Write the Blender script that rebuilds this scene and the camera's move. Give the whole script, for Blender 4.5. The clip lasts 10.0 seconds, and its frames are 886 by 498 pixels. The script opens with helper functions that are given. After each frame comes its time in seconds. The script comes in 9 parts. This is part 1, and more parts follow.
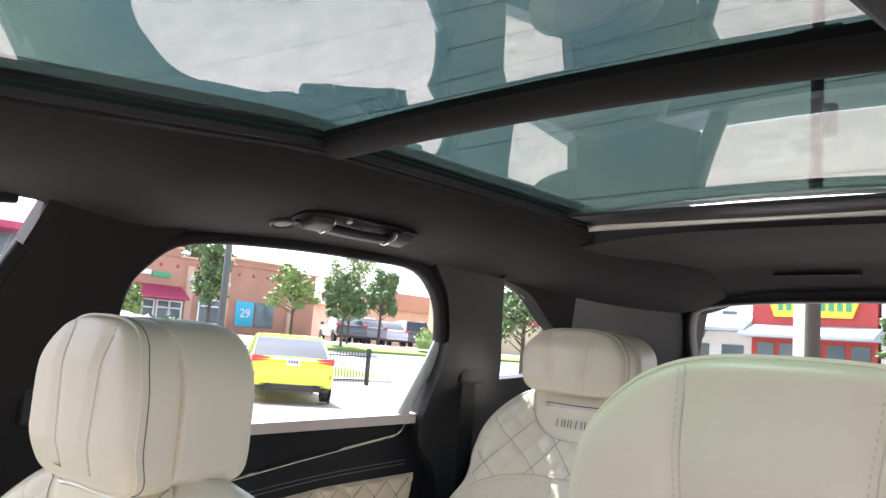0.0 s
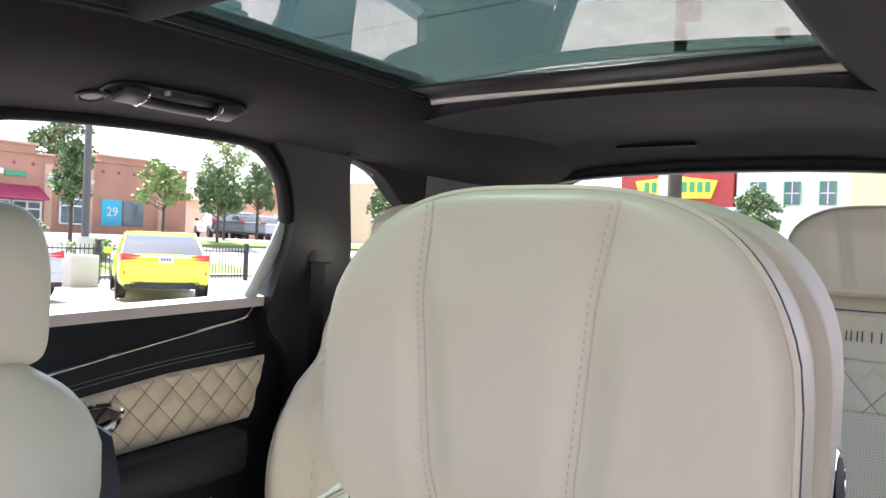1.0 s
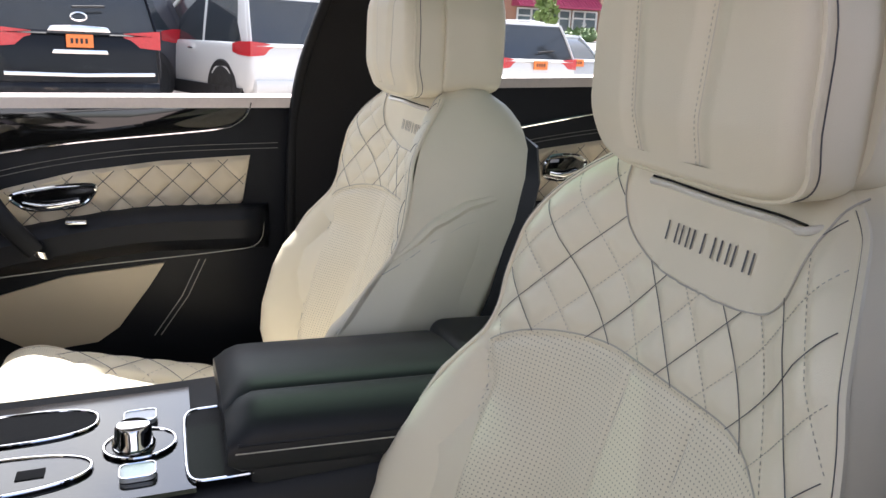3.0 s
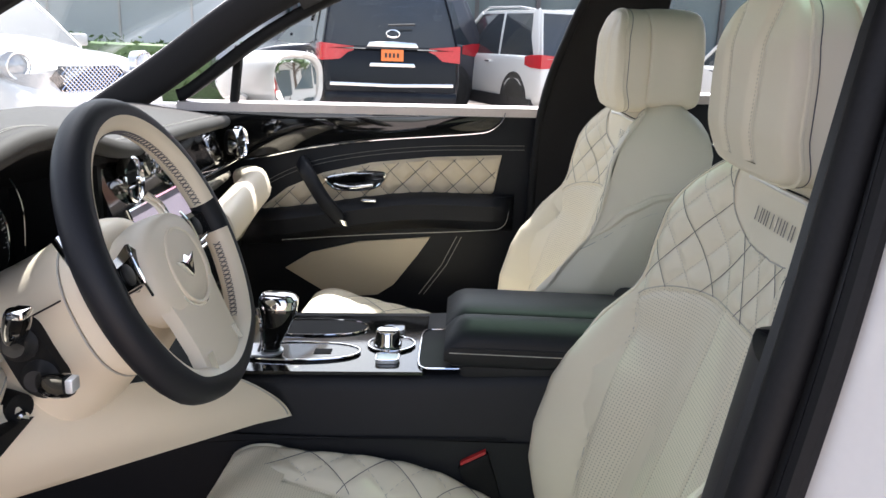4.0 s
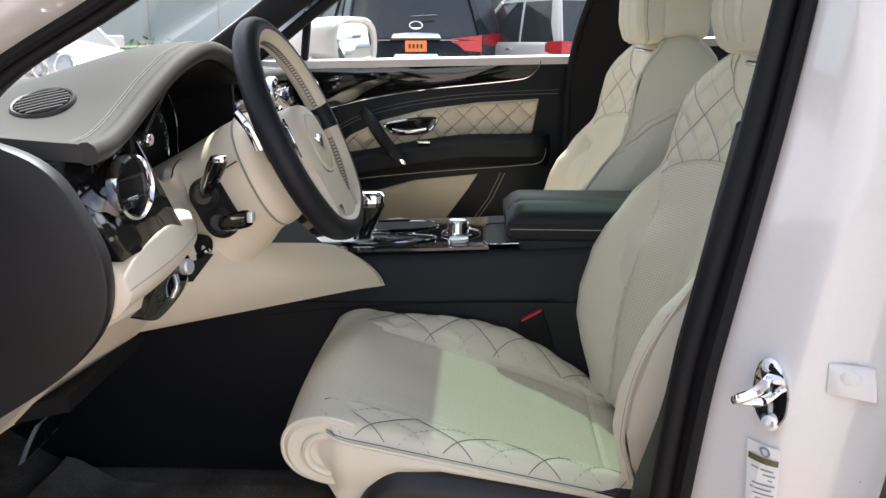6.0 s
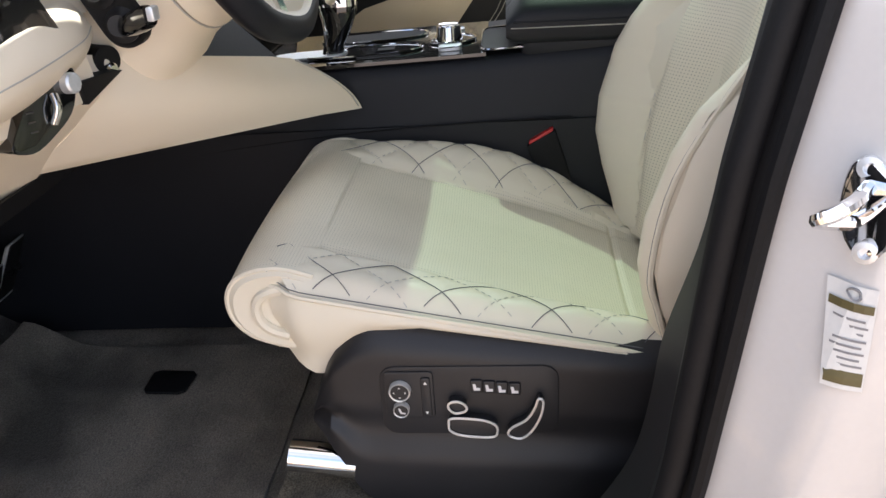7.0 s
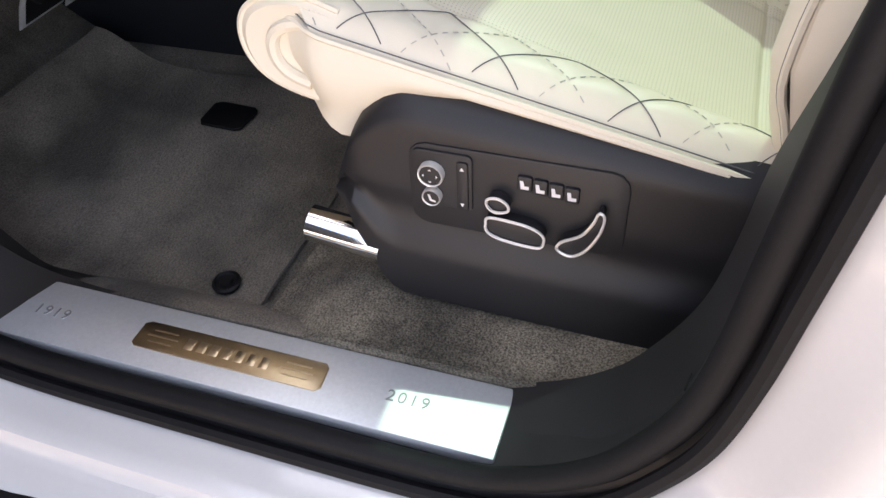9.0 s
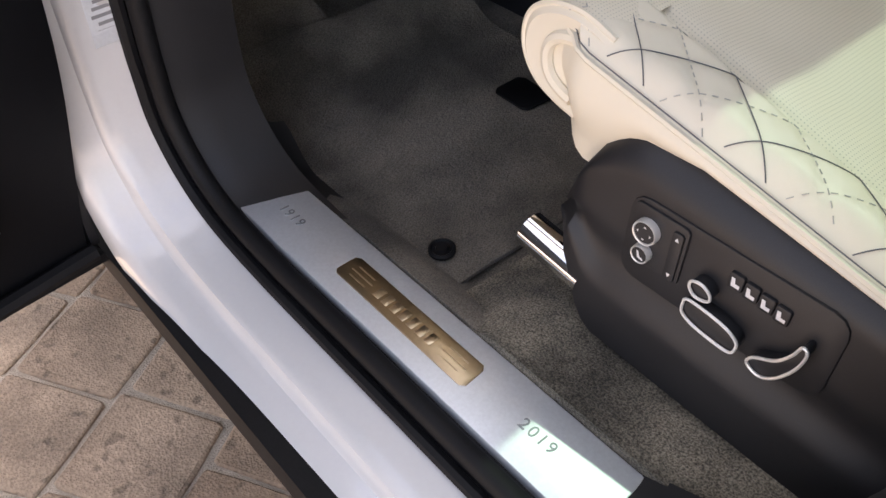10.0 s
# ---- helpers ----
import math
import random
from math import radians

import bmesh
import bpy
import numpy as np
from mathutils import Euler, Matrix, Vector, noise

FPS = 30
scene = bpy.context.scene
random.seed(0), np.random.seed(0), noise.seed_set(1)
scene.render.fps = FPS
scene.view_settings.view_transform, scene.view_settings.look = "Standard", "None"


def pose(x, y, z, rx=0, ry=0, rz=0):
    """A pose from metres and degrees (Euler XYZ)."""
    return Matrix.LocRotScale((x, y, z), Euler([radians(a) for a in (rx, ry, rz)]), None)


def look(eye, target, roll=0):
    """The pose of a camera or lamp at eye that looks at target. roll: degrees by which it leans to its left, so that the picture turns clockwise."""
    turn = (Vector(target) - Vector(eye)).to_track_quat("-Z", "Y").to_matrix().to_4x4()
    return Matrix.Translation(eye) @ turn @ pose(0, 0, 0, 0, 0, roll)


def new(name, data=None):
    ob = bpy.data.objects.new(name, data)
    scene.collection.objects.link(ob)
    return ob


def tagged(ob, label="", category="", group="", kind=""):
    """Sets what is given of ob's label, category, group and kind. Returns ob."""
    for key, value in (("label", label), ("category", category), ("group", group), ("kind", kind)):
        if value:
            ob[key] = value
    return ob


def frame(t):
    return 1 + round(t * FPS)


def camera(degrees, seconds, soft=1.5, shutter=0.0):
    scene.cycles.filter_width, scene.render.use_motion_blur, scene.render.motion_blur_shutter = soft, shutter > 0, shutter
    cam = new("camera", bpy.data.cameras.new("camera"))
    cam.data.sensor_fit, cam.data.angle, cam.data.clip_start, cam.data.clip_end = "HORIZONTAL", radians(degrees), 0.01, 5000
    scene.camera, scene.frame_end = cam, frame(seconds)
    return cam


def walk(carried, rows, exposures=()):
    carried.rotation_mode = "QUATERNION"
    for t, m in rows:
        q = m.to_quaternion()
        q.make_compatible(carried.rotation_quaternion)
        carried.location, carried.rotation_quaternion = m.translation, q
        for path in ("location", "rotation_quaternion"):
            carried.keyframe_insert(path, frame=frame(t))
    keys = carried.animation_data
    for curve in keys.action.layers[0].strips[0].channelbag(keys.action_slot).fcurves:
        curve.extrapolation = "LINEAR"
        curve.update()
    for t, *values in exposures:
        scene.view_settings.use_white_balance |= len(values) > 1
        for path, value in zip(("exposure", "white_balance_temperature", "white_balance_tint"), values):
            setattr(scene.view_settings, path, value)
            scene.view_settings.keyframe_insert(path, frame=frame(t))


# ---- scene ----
cam = camera(57.3, 10.0)
EXPOSURES = [(0.0, 2.06, 5950, 20), (1.5, 1.98, 5820, 21), (2.0, 1.70, 5680, 18), (2.5, 1.63, 5660, 16), (3.0, 1.70, 6180, 18), (4.4, 1.63, 6030, 14), (5.0, 1.58, 6080, 13), (6.4, 1.50, 6200, 13), (7.0, 1.78, 6260, 15), (7.6, 2.04, 6280, 18), (8.5, 2.27, 6260, 18), (9.2, 2.27, 6420, 18), (10.0, 1.99, 6520, 18)]
PATH = [
    (0, (0.515, 0.548, 1.433), (-0.849, 1.991, 1.675), 4.4),
    (0.5, (0.53, 0.6, 1.43), (-0.698, 2.172, 1.578), 3.5),
    (1, (0.555, 0.616, 1.411), (-0.579, 2.264, 1.402), 2.2),
    (1.5, (0.565, 0.624, 1.38), (-0.556, 2.271, 1.209), 2.2),
    (2, (0.61, 0.643, 1.35), (-0.717, 2.096, 0.994), 2.6),
    (2.5, (0.71, 0.641, 1.341), (-0.922, 1.697, 0.871), 2.9),
    (3, (0.867, 0.609, 1.353), (-0.957, 1.248, 0.839), 2.9),
    (3.2, (0.943, 0.602, 1.365), (-0.929, 1.081, 0.849), 2.8),
    (4.3, (1.294, 0.68, 1.388), (-0.632, 0.546, 0.868), 1.4),
    (4.5, (1.351, 0.673, 1.382), (-0.573, 0.513, 0.861), 0.8),
    (5, (1.501, 0.613, 1.347), (-0.43, 0.477, 0.843), 1.0),
    (5.2, (1.539, 0.602, 1.339), (-0.396, 0.482, 0.846), 0.8),
    (6.3, (1.515, 0.615, 1.264), (-0.402, 0.54, 0.697), -0.3),
    (6.5, (1.465, 0.622, 1.243), (-0.431, 0.539, 0.609), -0.6),
    (7, (1.309, 0.66, 1.182), (-0.478, 0.485, 0.3), -3.7),
    (7.5, (1.21, 0.658, 1.107), (-0.47, 0.468, 0.039), -3.3),
    (8, (1.148, 0.649, 1.072), (-0.446, 0.459, -0.121), -3.0),
    (8.5, (1.131, 0.659, 1.066), (-0.386, 0.403, -0.212), -2.6),
    (9, (1.131, 0.733, 1.089), (-0.26, 0.229, -0.257), -2.6),
    (9.5, (1.109, 0.791, 1.115), (-0.101, 0.003, -0.27), -1.5),
    (10, (1.05, 0.787, 1.111), (0.094, -0.29, -0.277), 0.5),
]
walk(cam, [(t, look(eye, target, roll)) for t, eye, target, roll in PATH], EXPOSURES)

# ---- sky, sun ----
world = bpy.data.worlds.new("sky")
scene.world = world
world.use_nodes = True
wn = world.node_tree
sky = wn.nodes.new("ShaderNodeTexSky")
sky.sky_type, sky.sun_disc = "NISHITA", False
sky.sun_elevation, sky.sun_rotation = radians(63), radians(-97)
sky.air_density, sky.dust_density = 1.2, 2.5
# broken white cloud over the blue
wtc, wcl, wrm, wbw, wgr, wmx = (wn.nodes.new("ShaderNode" + k) for k in ("TexCoord", "TexNoise", "MapRange", "RGBToBW", "Mix", "Mix"))
wcl.inputs["Scale"].default_value, wcl.inputs["Detail"].default_value, wcl.inputs["Roughness"].default_value = 2.6, 8, 0.55
wrm.inputs["From Min"].default_value, wrm.inputs["From Max"].default_value = 0.40, 0.60
wrm.inputs["To Min"].default_value, wrm.inputs["To Max"].default_value = 0.15, 1.0
wgr.data_type, wgr.blend_type, wmx.data_type = "RGBA", "MULTIPLY", "RGBA"
wgr.inputs["Factor"].default_value = 1.0
wgr.inputs["B"].default_value = (1.56, 1.54, 1.52, 1)
wn.links.new(wtc.outputs["Generated"], wcl.inputs["Vector"]), wn.links.new(wcl.outputs["Fac"], wrm.inputs["Value"])
wn.links.new(sky.outputs[0], wbw.inputs[0]), wn.links.new(wbw.outputs[0], wgr.inputs["A"])
wn.links.new(wrm.outputs[0], wmx.inputs["Factor"]), wn.links.new(sky.outputs[0], wmx.inputs["A"]), wn.links.new(wgr.outputs["Result"], wmx.inputs["B"])
wn.links.new(wmx.outputs["Result"], wn.nodes["Background"].inputs[0])
wn.nodes["Background"].inputs[1].default_value = 0.14
SUN_FROM = Vector((-0.50, 0.06, 1.0))
sun = new("sun", bpy.data.lights.new("sun", "SUN"))
sun.data.energy, sun.data.angle, sun.data.color = 4.5, radians(0.6), (1.0, 0.95, 0.86)
sun.matrix_world = Matrix.Translation((0, 0, 30)) @ SUN_FROM.to_track_quat("Z", "Y").to_matrix().to_4x4()


# ---- materials ----
def material(name):
    m = bpy.data.materials.new(name)
    m.use_nodes = True
    return m, m.node_tree.nodes, m.node_tree.links, m.node_tree.nodes["Principled BSDF"]


def shade(name, colour, rough=0.5, metal=0.0, var=0.12, scale=8.0, grain=200.0, bump=0.1, depth=0.001, coat=0.0, spec=0.5, dark=None, sheen=0.0):
    """A surface with blotches at one scale, fine grain at another, and a fine relief."""
    m, n, l, b = material(name)
    tc = n.new("ShaderNodeTexCoord")
    big, fine = n.new("ShaderNodeTexNoise"), n.new("ShaderNodeTexNoise")
    big.inputs["Scale"].default_value, big.inputs["Detail"].default_value = scale, 5
    fine.inputs["Scale"].default_value, fine.inputs["Detail"].default_value = grain, 3
    l.new(tc.outputs["Object"], big.inputs["Vector"]), l.new(tc.outputs["Object"], fine.inputs["Vector"])
    add = n.new("ShaderNodeMath")
    add.operation = "ADD"
    l.new(big.outputs["Fac"], add.inputs[0]), l.new(fine.outputs["Fac"], add.inputs[1])
    ramp = n.new("ShaderNodeMapRange")
    ramp.inputs["From Min"].default_value, ramp.inputs["From Max"].default_value = 0.7, 1.3
    l.new(add.outputs[0], ramp.inputs["Value"])
    mix = n.new("ShaderNodeMix")
    mix.data_type = "RGBA"
    c2 = dark or [c * (1 - var) for c in colour]
    mix.inputs["A"].default_value, mix.inputs["B"].default_value = (*c2, 1), (*[min(1, c * (1 + var * 0.5)) for c in colour], 1)
    l.new(ramp.outputs[0], mix.inputs["Factor"]), l.new(mix.outputs["Result"], b.inputs["Base Color"])
    rr = n.new("ShaderNodeMapRange")
    rr.inputs["To Min"].default_value, rr.inputs["To Max"].default_value = max(0.02, rough * 0.85), min(1, rough * 1.15)
    l.new(big.outputs["Fac"], rr.inputs["Value"]), l.new(rr.outputs[0], b.inputs["Roughness"])
    b.inputs["Metallic"].default_value = metal
    b.inputs["Coat Weight"].default_value, b.inputs["Coat Roughness"].default_value = coat, 0.05
    b.inputs["Specular IOR Level"].default_value = spec
    if sheen:
        b.inputs["Sheen Weight"].default_value = sheen
    if bump:
        bp = n.new("ShaderNodeBump")
        bp.inputs["Strength"].default_value, bp.inputs["Distance"].default_value = bump, depth
        l.new(fine.outputs["Fac"], bp.inputs["Height"]), l.new(bp.outputs[0], b.inputs["Normal"])
    return m


def pile(name, light, dark, scale, grain, speckle):
    """Cut-pile carpet: brushed patches, and fibre ends that catch the light."""
    m, n, l, b = material(name)
    tc = n.new("ShaderNodeTexCoord")
    big, fine, tuft_ = n.new("ShaderNodeTexNoise"), n.new("ShaderNodeTexNoise"), n.new("ShaderNodeTexNoise")
    for node, sc, det in ((big, scale, 6), (fine, grain, 2), (tuft_, grain * 0.33, 3)):
        node.inputs["Scale"].default_value, node.inputs["Detail"].default_value = sc, det
        l.new(tc.outputs["Object"], node.inputs["Vector"])
    patch = n.new("ShaderNodeMapRange")
    patch.inputs["From Min"].default_value, patch.inputs["From Max"].default_value = 0.36, 0.64
    l.new(big.outputs["Fac"], patch.inputs["Value"])
    mix = n.new("ShaderNodeMix")
    mix.data_type = "RGBA"
    mix.inputs["A"].default_value, mix.inputs["B"].default_value = (*dark, 1), (*light, 1)
    l.new(patch.outputs[0], mix.inputs["Factor"])
    sp = n.new("ShaderNodeMapRange")
    sp.inputs["From Min"].default_value, sp.inputs["From Max"].default_value = 0.32, 0.68
    sp.inputs["To Min"].default_value, sp.inputs["To Max"].default_value = 1 - speckle, 1 + speckle
    l.new(fine.outputs["Fac"], sp.inputs["Value"])
    mul = n.new("ShaderNodeMix")
    mul.data_type, mul.blend_type = "RGBA", "MULTIPLY"
    mul.inputs["Factor"].default_value = 1
    l.new(mix.outputs["Result"], mul.inputs["A"]), l.new(sp.outputs[0], mul.inputs["B"]), l.new(mul.outputs["Result"], b.inputs["Base Color"])
    add = n.new("ShaderNodeMath")
    l.new(fine.outputs["Fac"], add.inputs[0]), l.new(tuft_.outputs["Fac"], add.inputs[1])
    bp = n.new("ShaderNodeBump")
    bp.inputs["Strength"].default_value, bp.inputs["Distance"].default_value = 0.8, 0.003
    l.new(add.outputs[0], bp.inputs["Height"]), l.new(bp.outputs[0], b.inputs["Normal"])
    b.inputs["Roughness"].default_value, b.inputs["Sheen Weight"].default_value, b.inputs["Specular IOR Level"].default_value = 0.95, 0.12, 0.1
    return m


def leather(name, colour, rough=0.45, dots=0.0, axes="XZ", var=0.08, dim=0.3, spec=0.4):
    """Grained hide; with dots, punched with rows of small holes that many metres apart."""
    m, n, l, b = material(name)
    tc = n.new("ShaderNodeTexCoord")
    vor, big = n.new("ShaderNodeTexVoronoi"), n.new("ShaderNodeTexNoise")
    vor.feature = "DISTANCE_TO_EDGE"
    vor.inputs["Scale"].default_value = 700
    big.inputs["Scale"].default_value, big.inputs["Detail"].default_value = 9, 4
    l.new(tc.outputs["Object"], vor.inputs["Vector"]), l.new(tc.outputs["Object"], big.inputs["Vector"])
    mix = n.new("ShaderNodeMix")
    mix.data_type = "RGBA"
    mix.inputs["A"].default_value, mix.inputs["B"].default_value = (*[c * (1 - var) for c in colour], 1), (*colour, 1)
    l.new(big.outputs["Fac"], mix.inputs["Factor"])
    last = mix.outputs["Result"]
    bp = n.new("ShaderNodeBump")
    bp.inputs["Strength"].default_value, bp.inputs["Distance"].default_value = 0.25, 0.0006
    l.new(vor.outputs["Distance"], bp.inputs["Height"])
    if dots:
        sep = n.new("ShaderNodeSeparateXYZ")
        l.new(tc.outputs["Object"], sep.inputs[0])
        sq = []
        for ax in axes:
            a = n.new("ShaderNodeMath")
            a.operation = "MULTIPLY"
            a.inputs[1].default_value = math.pi / dots
            s = n.new("ShaderNodeMath")
            s.operation = "SINE"
            q = n.new("ShaderNodeMath")
            q.operation = "POWER"
            q.inputs[1].default_value = 2
            l.new(sep.outputs[ax], a.inputs[0]), l.new(a.outputs[0], s.inputs[0]), l.new(s.outputs[0], q.inputs[0])
            sq.append(q)
        mul = n.new("ShaderNodeMath")
        mul.operation = "MULTIPLY"
        l.new(sq[0].outputs[0], mul.inputs[0]), l.new(sq[1].outputs[0], mul.inputs[1])
        hole = n.new("ShaderNodeMapRange")
        hole.inputs["From Min"].default_value, hole.inputs["From Max"].default_value = 0.68, 0.84
        l.new(mul.outputs[0], hole.inputs["Value"])
        mx = n.new("ShaderNodeMix")
        mx.data_type = "RGBA"
        mx.inputs["B"].default_value = (*[c * dim for c in colour], 1)
        l.new(hole.outputs[0], mx.inputs["Factor"]), l.new(last, mx.inputs["A"])
        last = mx.outputs["Result"]
    l.new(last, b.inputs["Base Color"]), l.new(bp.outputs[0], b.inputs["Normal"])
    b.inputs["Roughness"].default_value = rough
    b.inputs["Specular IOR Level"].default_value = spec
    return m


def glass(name, tint, gloss=0.6, base=0.04):
    """Clear or tinted pane: see-through in its tint, with the mirror of its faces, stronger at a slant."""
    m, n, l, b = material(name)
    n.remove(b)
    out = n["Material Output"]
    tr, gl, mx, lw = n.new("ShaderNodeBsdfTransparent"), n.new("ShaderNodeBsdfGlossy"), n.new("ShaderNodeMixShader"), n.new("ShaderNodeLayerWeight")
    tr.inputs["Color"].default_value = (*tint, 1)
    gl.inputs["Roughness"].default_value = 0.0
    lw.inputs["Blend"].default_value = 0.5
    pw = n.new("ShaderNodeMath")
    pw.operation = "POWER"
    pw.inputs[1].default_value = 4.5
    ma = n.new("ShaderNodeMath")
    ma.operation = "MULTIPLY_ADD"
    ma.inputs[1].default_value, ma.inputs[2].default_value = gloss, base
    l.new(lw.outputs["Facing"], pw.inputs[0]), l.new(pw.outputs[0], ma.inputs[0])
    l.new(ma.outputs[0], mx.inputs[0]), l.new(tr.outputs[0], mx.inputs[1]), l.new(gl.outputs[0], mx.inputs[2]), l.new(mx.outputs[0], out.inputs[0])
    return m


CREAM = (0.79, 0.725, 0.580)
hide = leather("cream_leather", CREAM, 0.42)
hide_dash = leather("warm_cream_leather", (0.82, 0.725, 0.575), 0.42)
hide_holes = leather("perforated_cream_leather", CREAM, 0.5, dots=0.0042, axes="XZ", dim=0.42)
hide_holes_flat = leather("perforated_cream_cushion", CREAM, 0.5, dots=0.0034, axes="XY", dim=0.6)
hide_door = leather("beige_door_leather", (0.66, 0.57, 0.43), 0.5)
hide_black = leather("black_leather", (0.012, 0.013, 0.017), 0.5, var=0.3, spec=0.28)
door_black = leather("matt_black_door_leather", (0.006, 0.0062, 0.0075), 0.62, var=0.3, spec=0.12)
hide_grey = leather("grey_dash_leather", (0.060, 0.057, 0.053), 0.68, var=0.15, spec=0.2)
thread_dark = shade("dark_thread", (0.105, 0.105, 0.115), 0.7, grain=900)
thread_pale = shade("pale_thread", (0.46, 0.435, 0.39), 0.7, grain=900)
thread_grey = shade("grey_thread", (0.26, 0.25, 0.23), 0.7, grain=900)
thread_soft = shade("soft_thread", (0.62, 0.58, 0.50), 0.7, grain=900)
black_trim = shade("black_trim", (0.014, 0.014, 0.016), 0.5, var=0.3, grain=900, bump=0.2, depth=0.0004, spec=0.5)
headliner = shade("dark_suede_headliner", (0.017, 0.016, 0.0165), 0.9, var=0.25, scale=5, grain=700, bump=0.3, depth=0.0006, spec=0.2, sheen=0.05)
handle_grey = shade("grey_black_plastic", (0.05, 0.047, 0.045), 0.45, var=0.2, grain=900, bump=0.1, depth=0.0003)
rubber = shade("black_rubber", (0.008, 0.008, 0.009), 0.6, var=0.3, grain=300, spec=0.2)
veneer = shade("piano_black_veneer", (0.006, 0.006, 0.006), 0.06, var=0.3, bump=0, coat=0.6)
chrome = shade("chrome", (0.85, 0.85, 0.86), 0.06, 1.0, var=0.05, bump=0)
satin = shade("brushed_aluminium", (0.74, 0.77, 0.80), 0.46, 0.62, var=0.08, scale=3, grain=300, bump=0.05)
carpet = pile("dark_carpet", (0.235, 0.206, 0.164), (0.085, 0.076, 0.061), 7, 480, 0.35)
carpet_pile = pile("brown_grey_carpet", (0.27, 0.235, 0.175), (0.085, 0.076, 0.058), 14, 480, 0.6)
car_white = shade("pearl_white_paint", (0.65, 0.635, 0.62), 0.22, var=0.02, bump=0, coat=0.8)
mirror_mat = shade("mirror_glass", (0.9, 0.9, 0.9), 0.01, 1.0, var=0.01, bump=0)
white_print = shade("white_marking", (0.7, 0.7, 0.7), 0.5, bump=0)
pale_bar = shade("pale_anodised_bar", (0.78, 0.76, 0.72), 0.3, 0.4, var=0.05, bump=0)
bronze = shade("polished_bronze", (0.52, 0.42, 0.28), 0.34, 1.0, var=0.08, bump=0)
bronze_dark = shade("brushed_bronze", (0.66, 0.57, 0.43), 0.3, 1.0, var=0.1, bump=0)
engraved = shade("engraved_grey", (0.34, 0.36, 0.38), 0.5, 0.8, var=0.1, bump=0)
paper = shade("label_paper", (0.72, 0.72, 0.70), 0.6, var=0.05)
print_grey = shade("grey_print", (0.25, 0.25, 0.26), 0.6)
print_band = shade("dark_gold_band", (0.12, 0.10, 0.04), 0.5)
ledge = shade("pale_ledge", (0.62, 0.55, 0.53), 0.35, var=0.06, bump=0.05)
dial_black = shade("gauge_black", (0.01, 0.01, 0.011), 0.35, bump=0)
needle_red = shade("needle_red", (0.5, 0.03, 0.02), 0.5, bump=0)
red_button = shade("red_plastic", (0.45, 0.02, 0.02), 0.45, bump=0)
# unlit screens: the lilac base colour stands in for sky mirrored in them
screen_painted_sky = shade("display_with_painted_sky", (0.34, 0.29, 0.36), 0.22, var=0.06, bump=0)
roof_glass = glass("green_tinted_roof_glass", (0.256, 0.318, 0.278), 0.62, 0.10)
side_glass = glass("clear_window_glass", (0.95, 0.97, 0.96), 0.45, 0.015)
priv_glass = glass("lightly_tinted_glass", (0.90, 0.93, 0.91), 0.45, 0.015)


# ---- mesh helpers ----
def smooth(a, b, x):
    t = min(1, max(0, (x - a) / (b - a)))
    return t * t * (3 - 2 * t)


def table(rows, x):
    """Value at x of a smooth line through the rows."""
    if x <= rows[0][0]:
        return rows[0][1]
    for (a, p), (b, q) in zip(rows, rows[1:]):
        if x <= b:
            t = (x - a) / (b - a)
            return p + (q - p) * t
    return rows[-1][1]


def spline(points, n=8, closed=False):
    """Points of a smooth line through the points given."""
    P = [Vector(p) for p in points]
    out, m = [], len(P)
    for i in range(m if closed else m - 1):
        a, b, c, d = (P[(i + k) % m] if closed else P[min(max(i + k, 0), m - 1)] for k in (-1, 0, 1, 2))
        for j in range(n):
            t = j / n
            out.append(0.5 * (2 * b + (c - a) * t + (2 * a - 5 * b + 4 * c - d) * t * t + (3 * b - a - 3 * c + d) * t ** 3))
    if not closed:
        out.append(P[-1])
    return out


def bulge(p, q, h=0.0046):
    """A soft cushion between stitched lines."""
    a, b = abs(math.sin(math.pi * p)), abs(math.sin(math.pi * q))
    return h * (smooth(0.02, 0.95, a) * smooth(0.02, 0.95, b)) ** 0.5


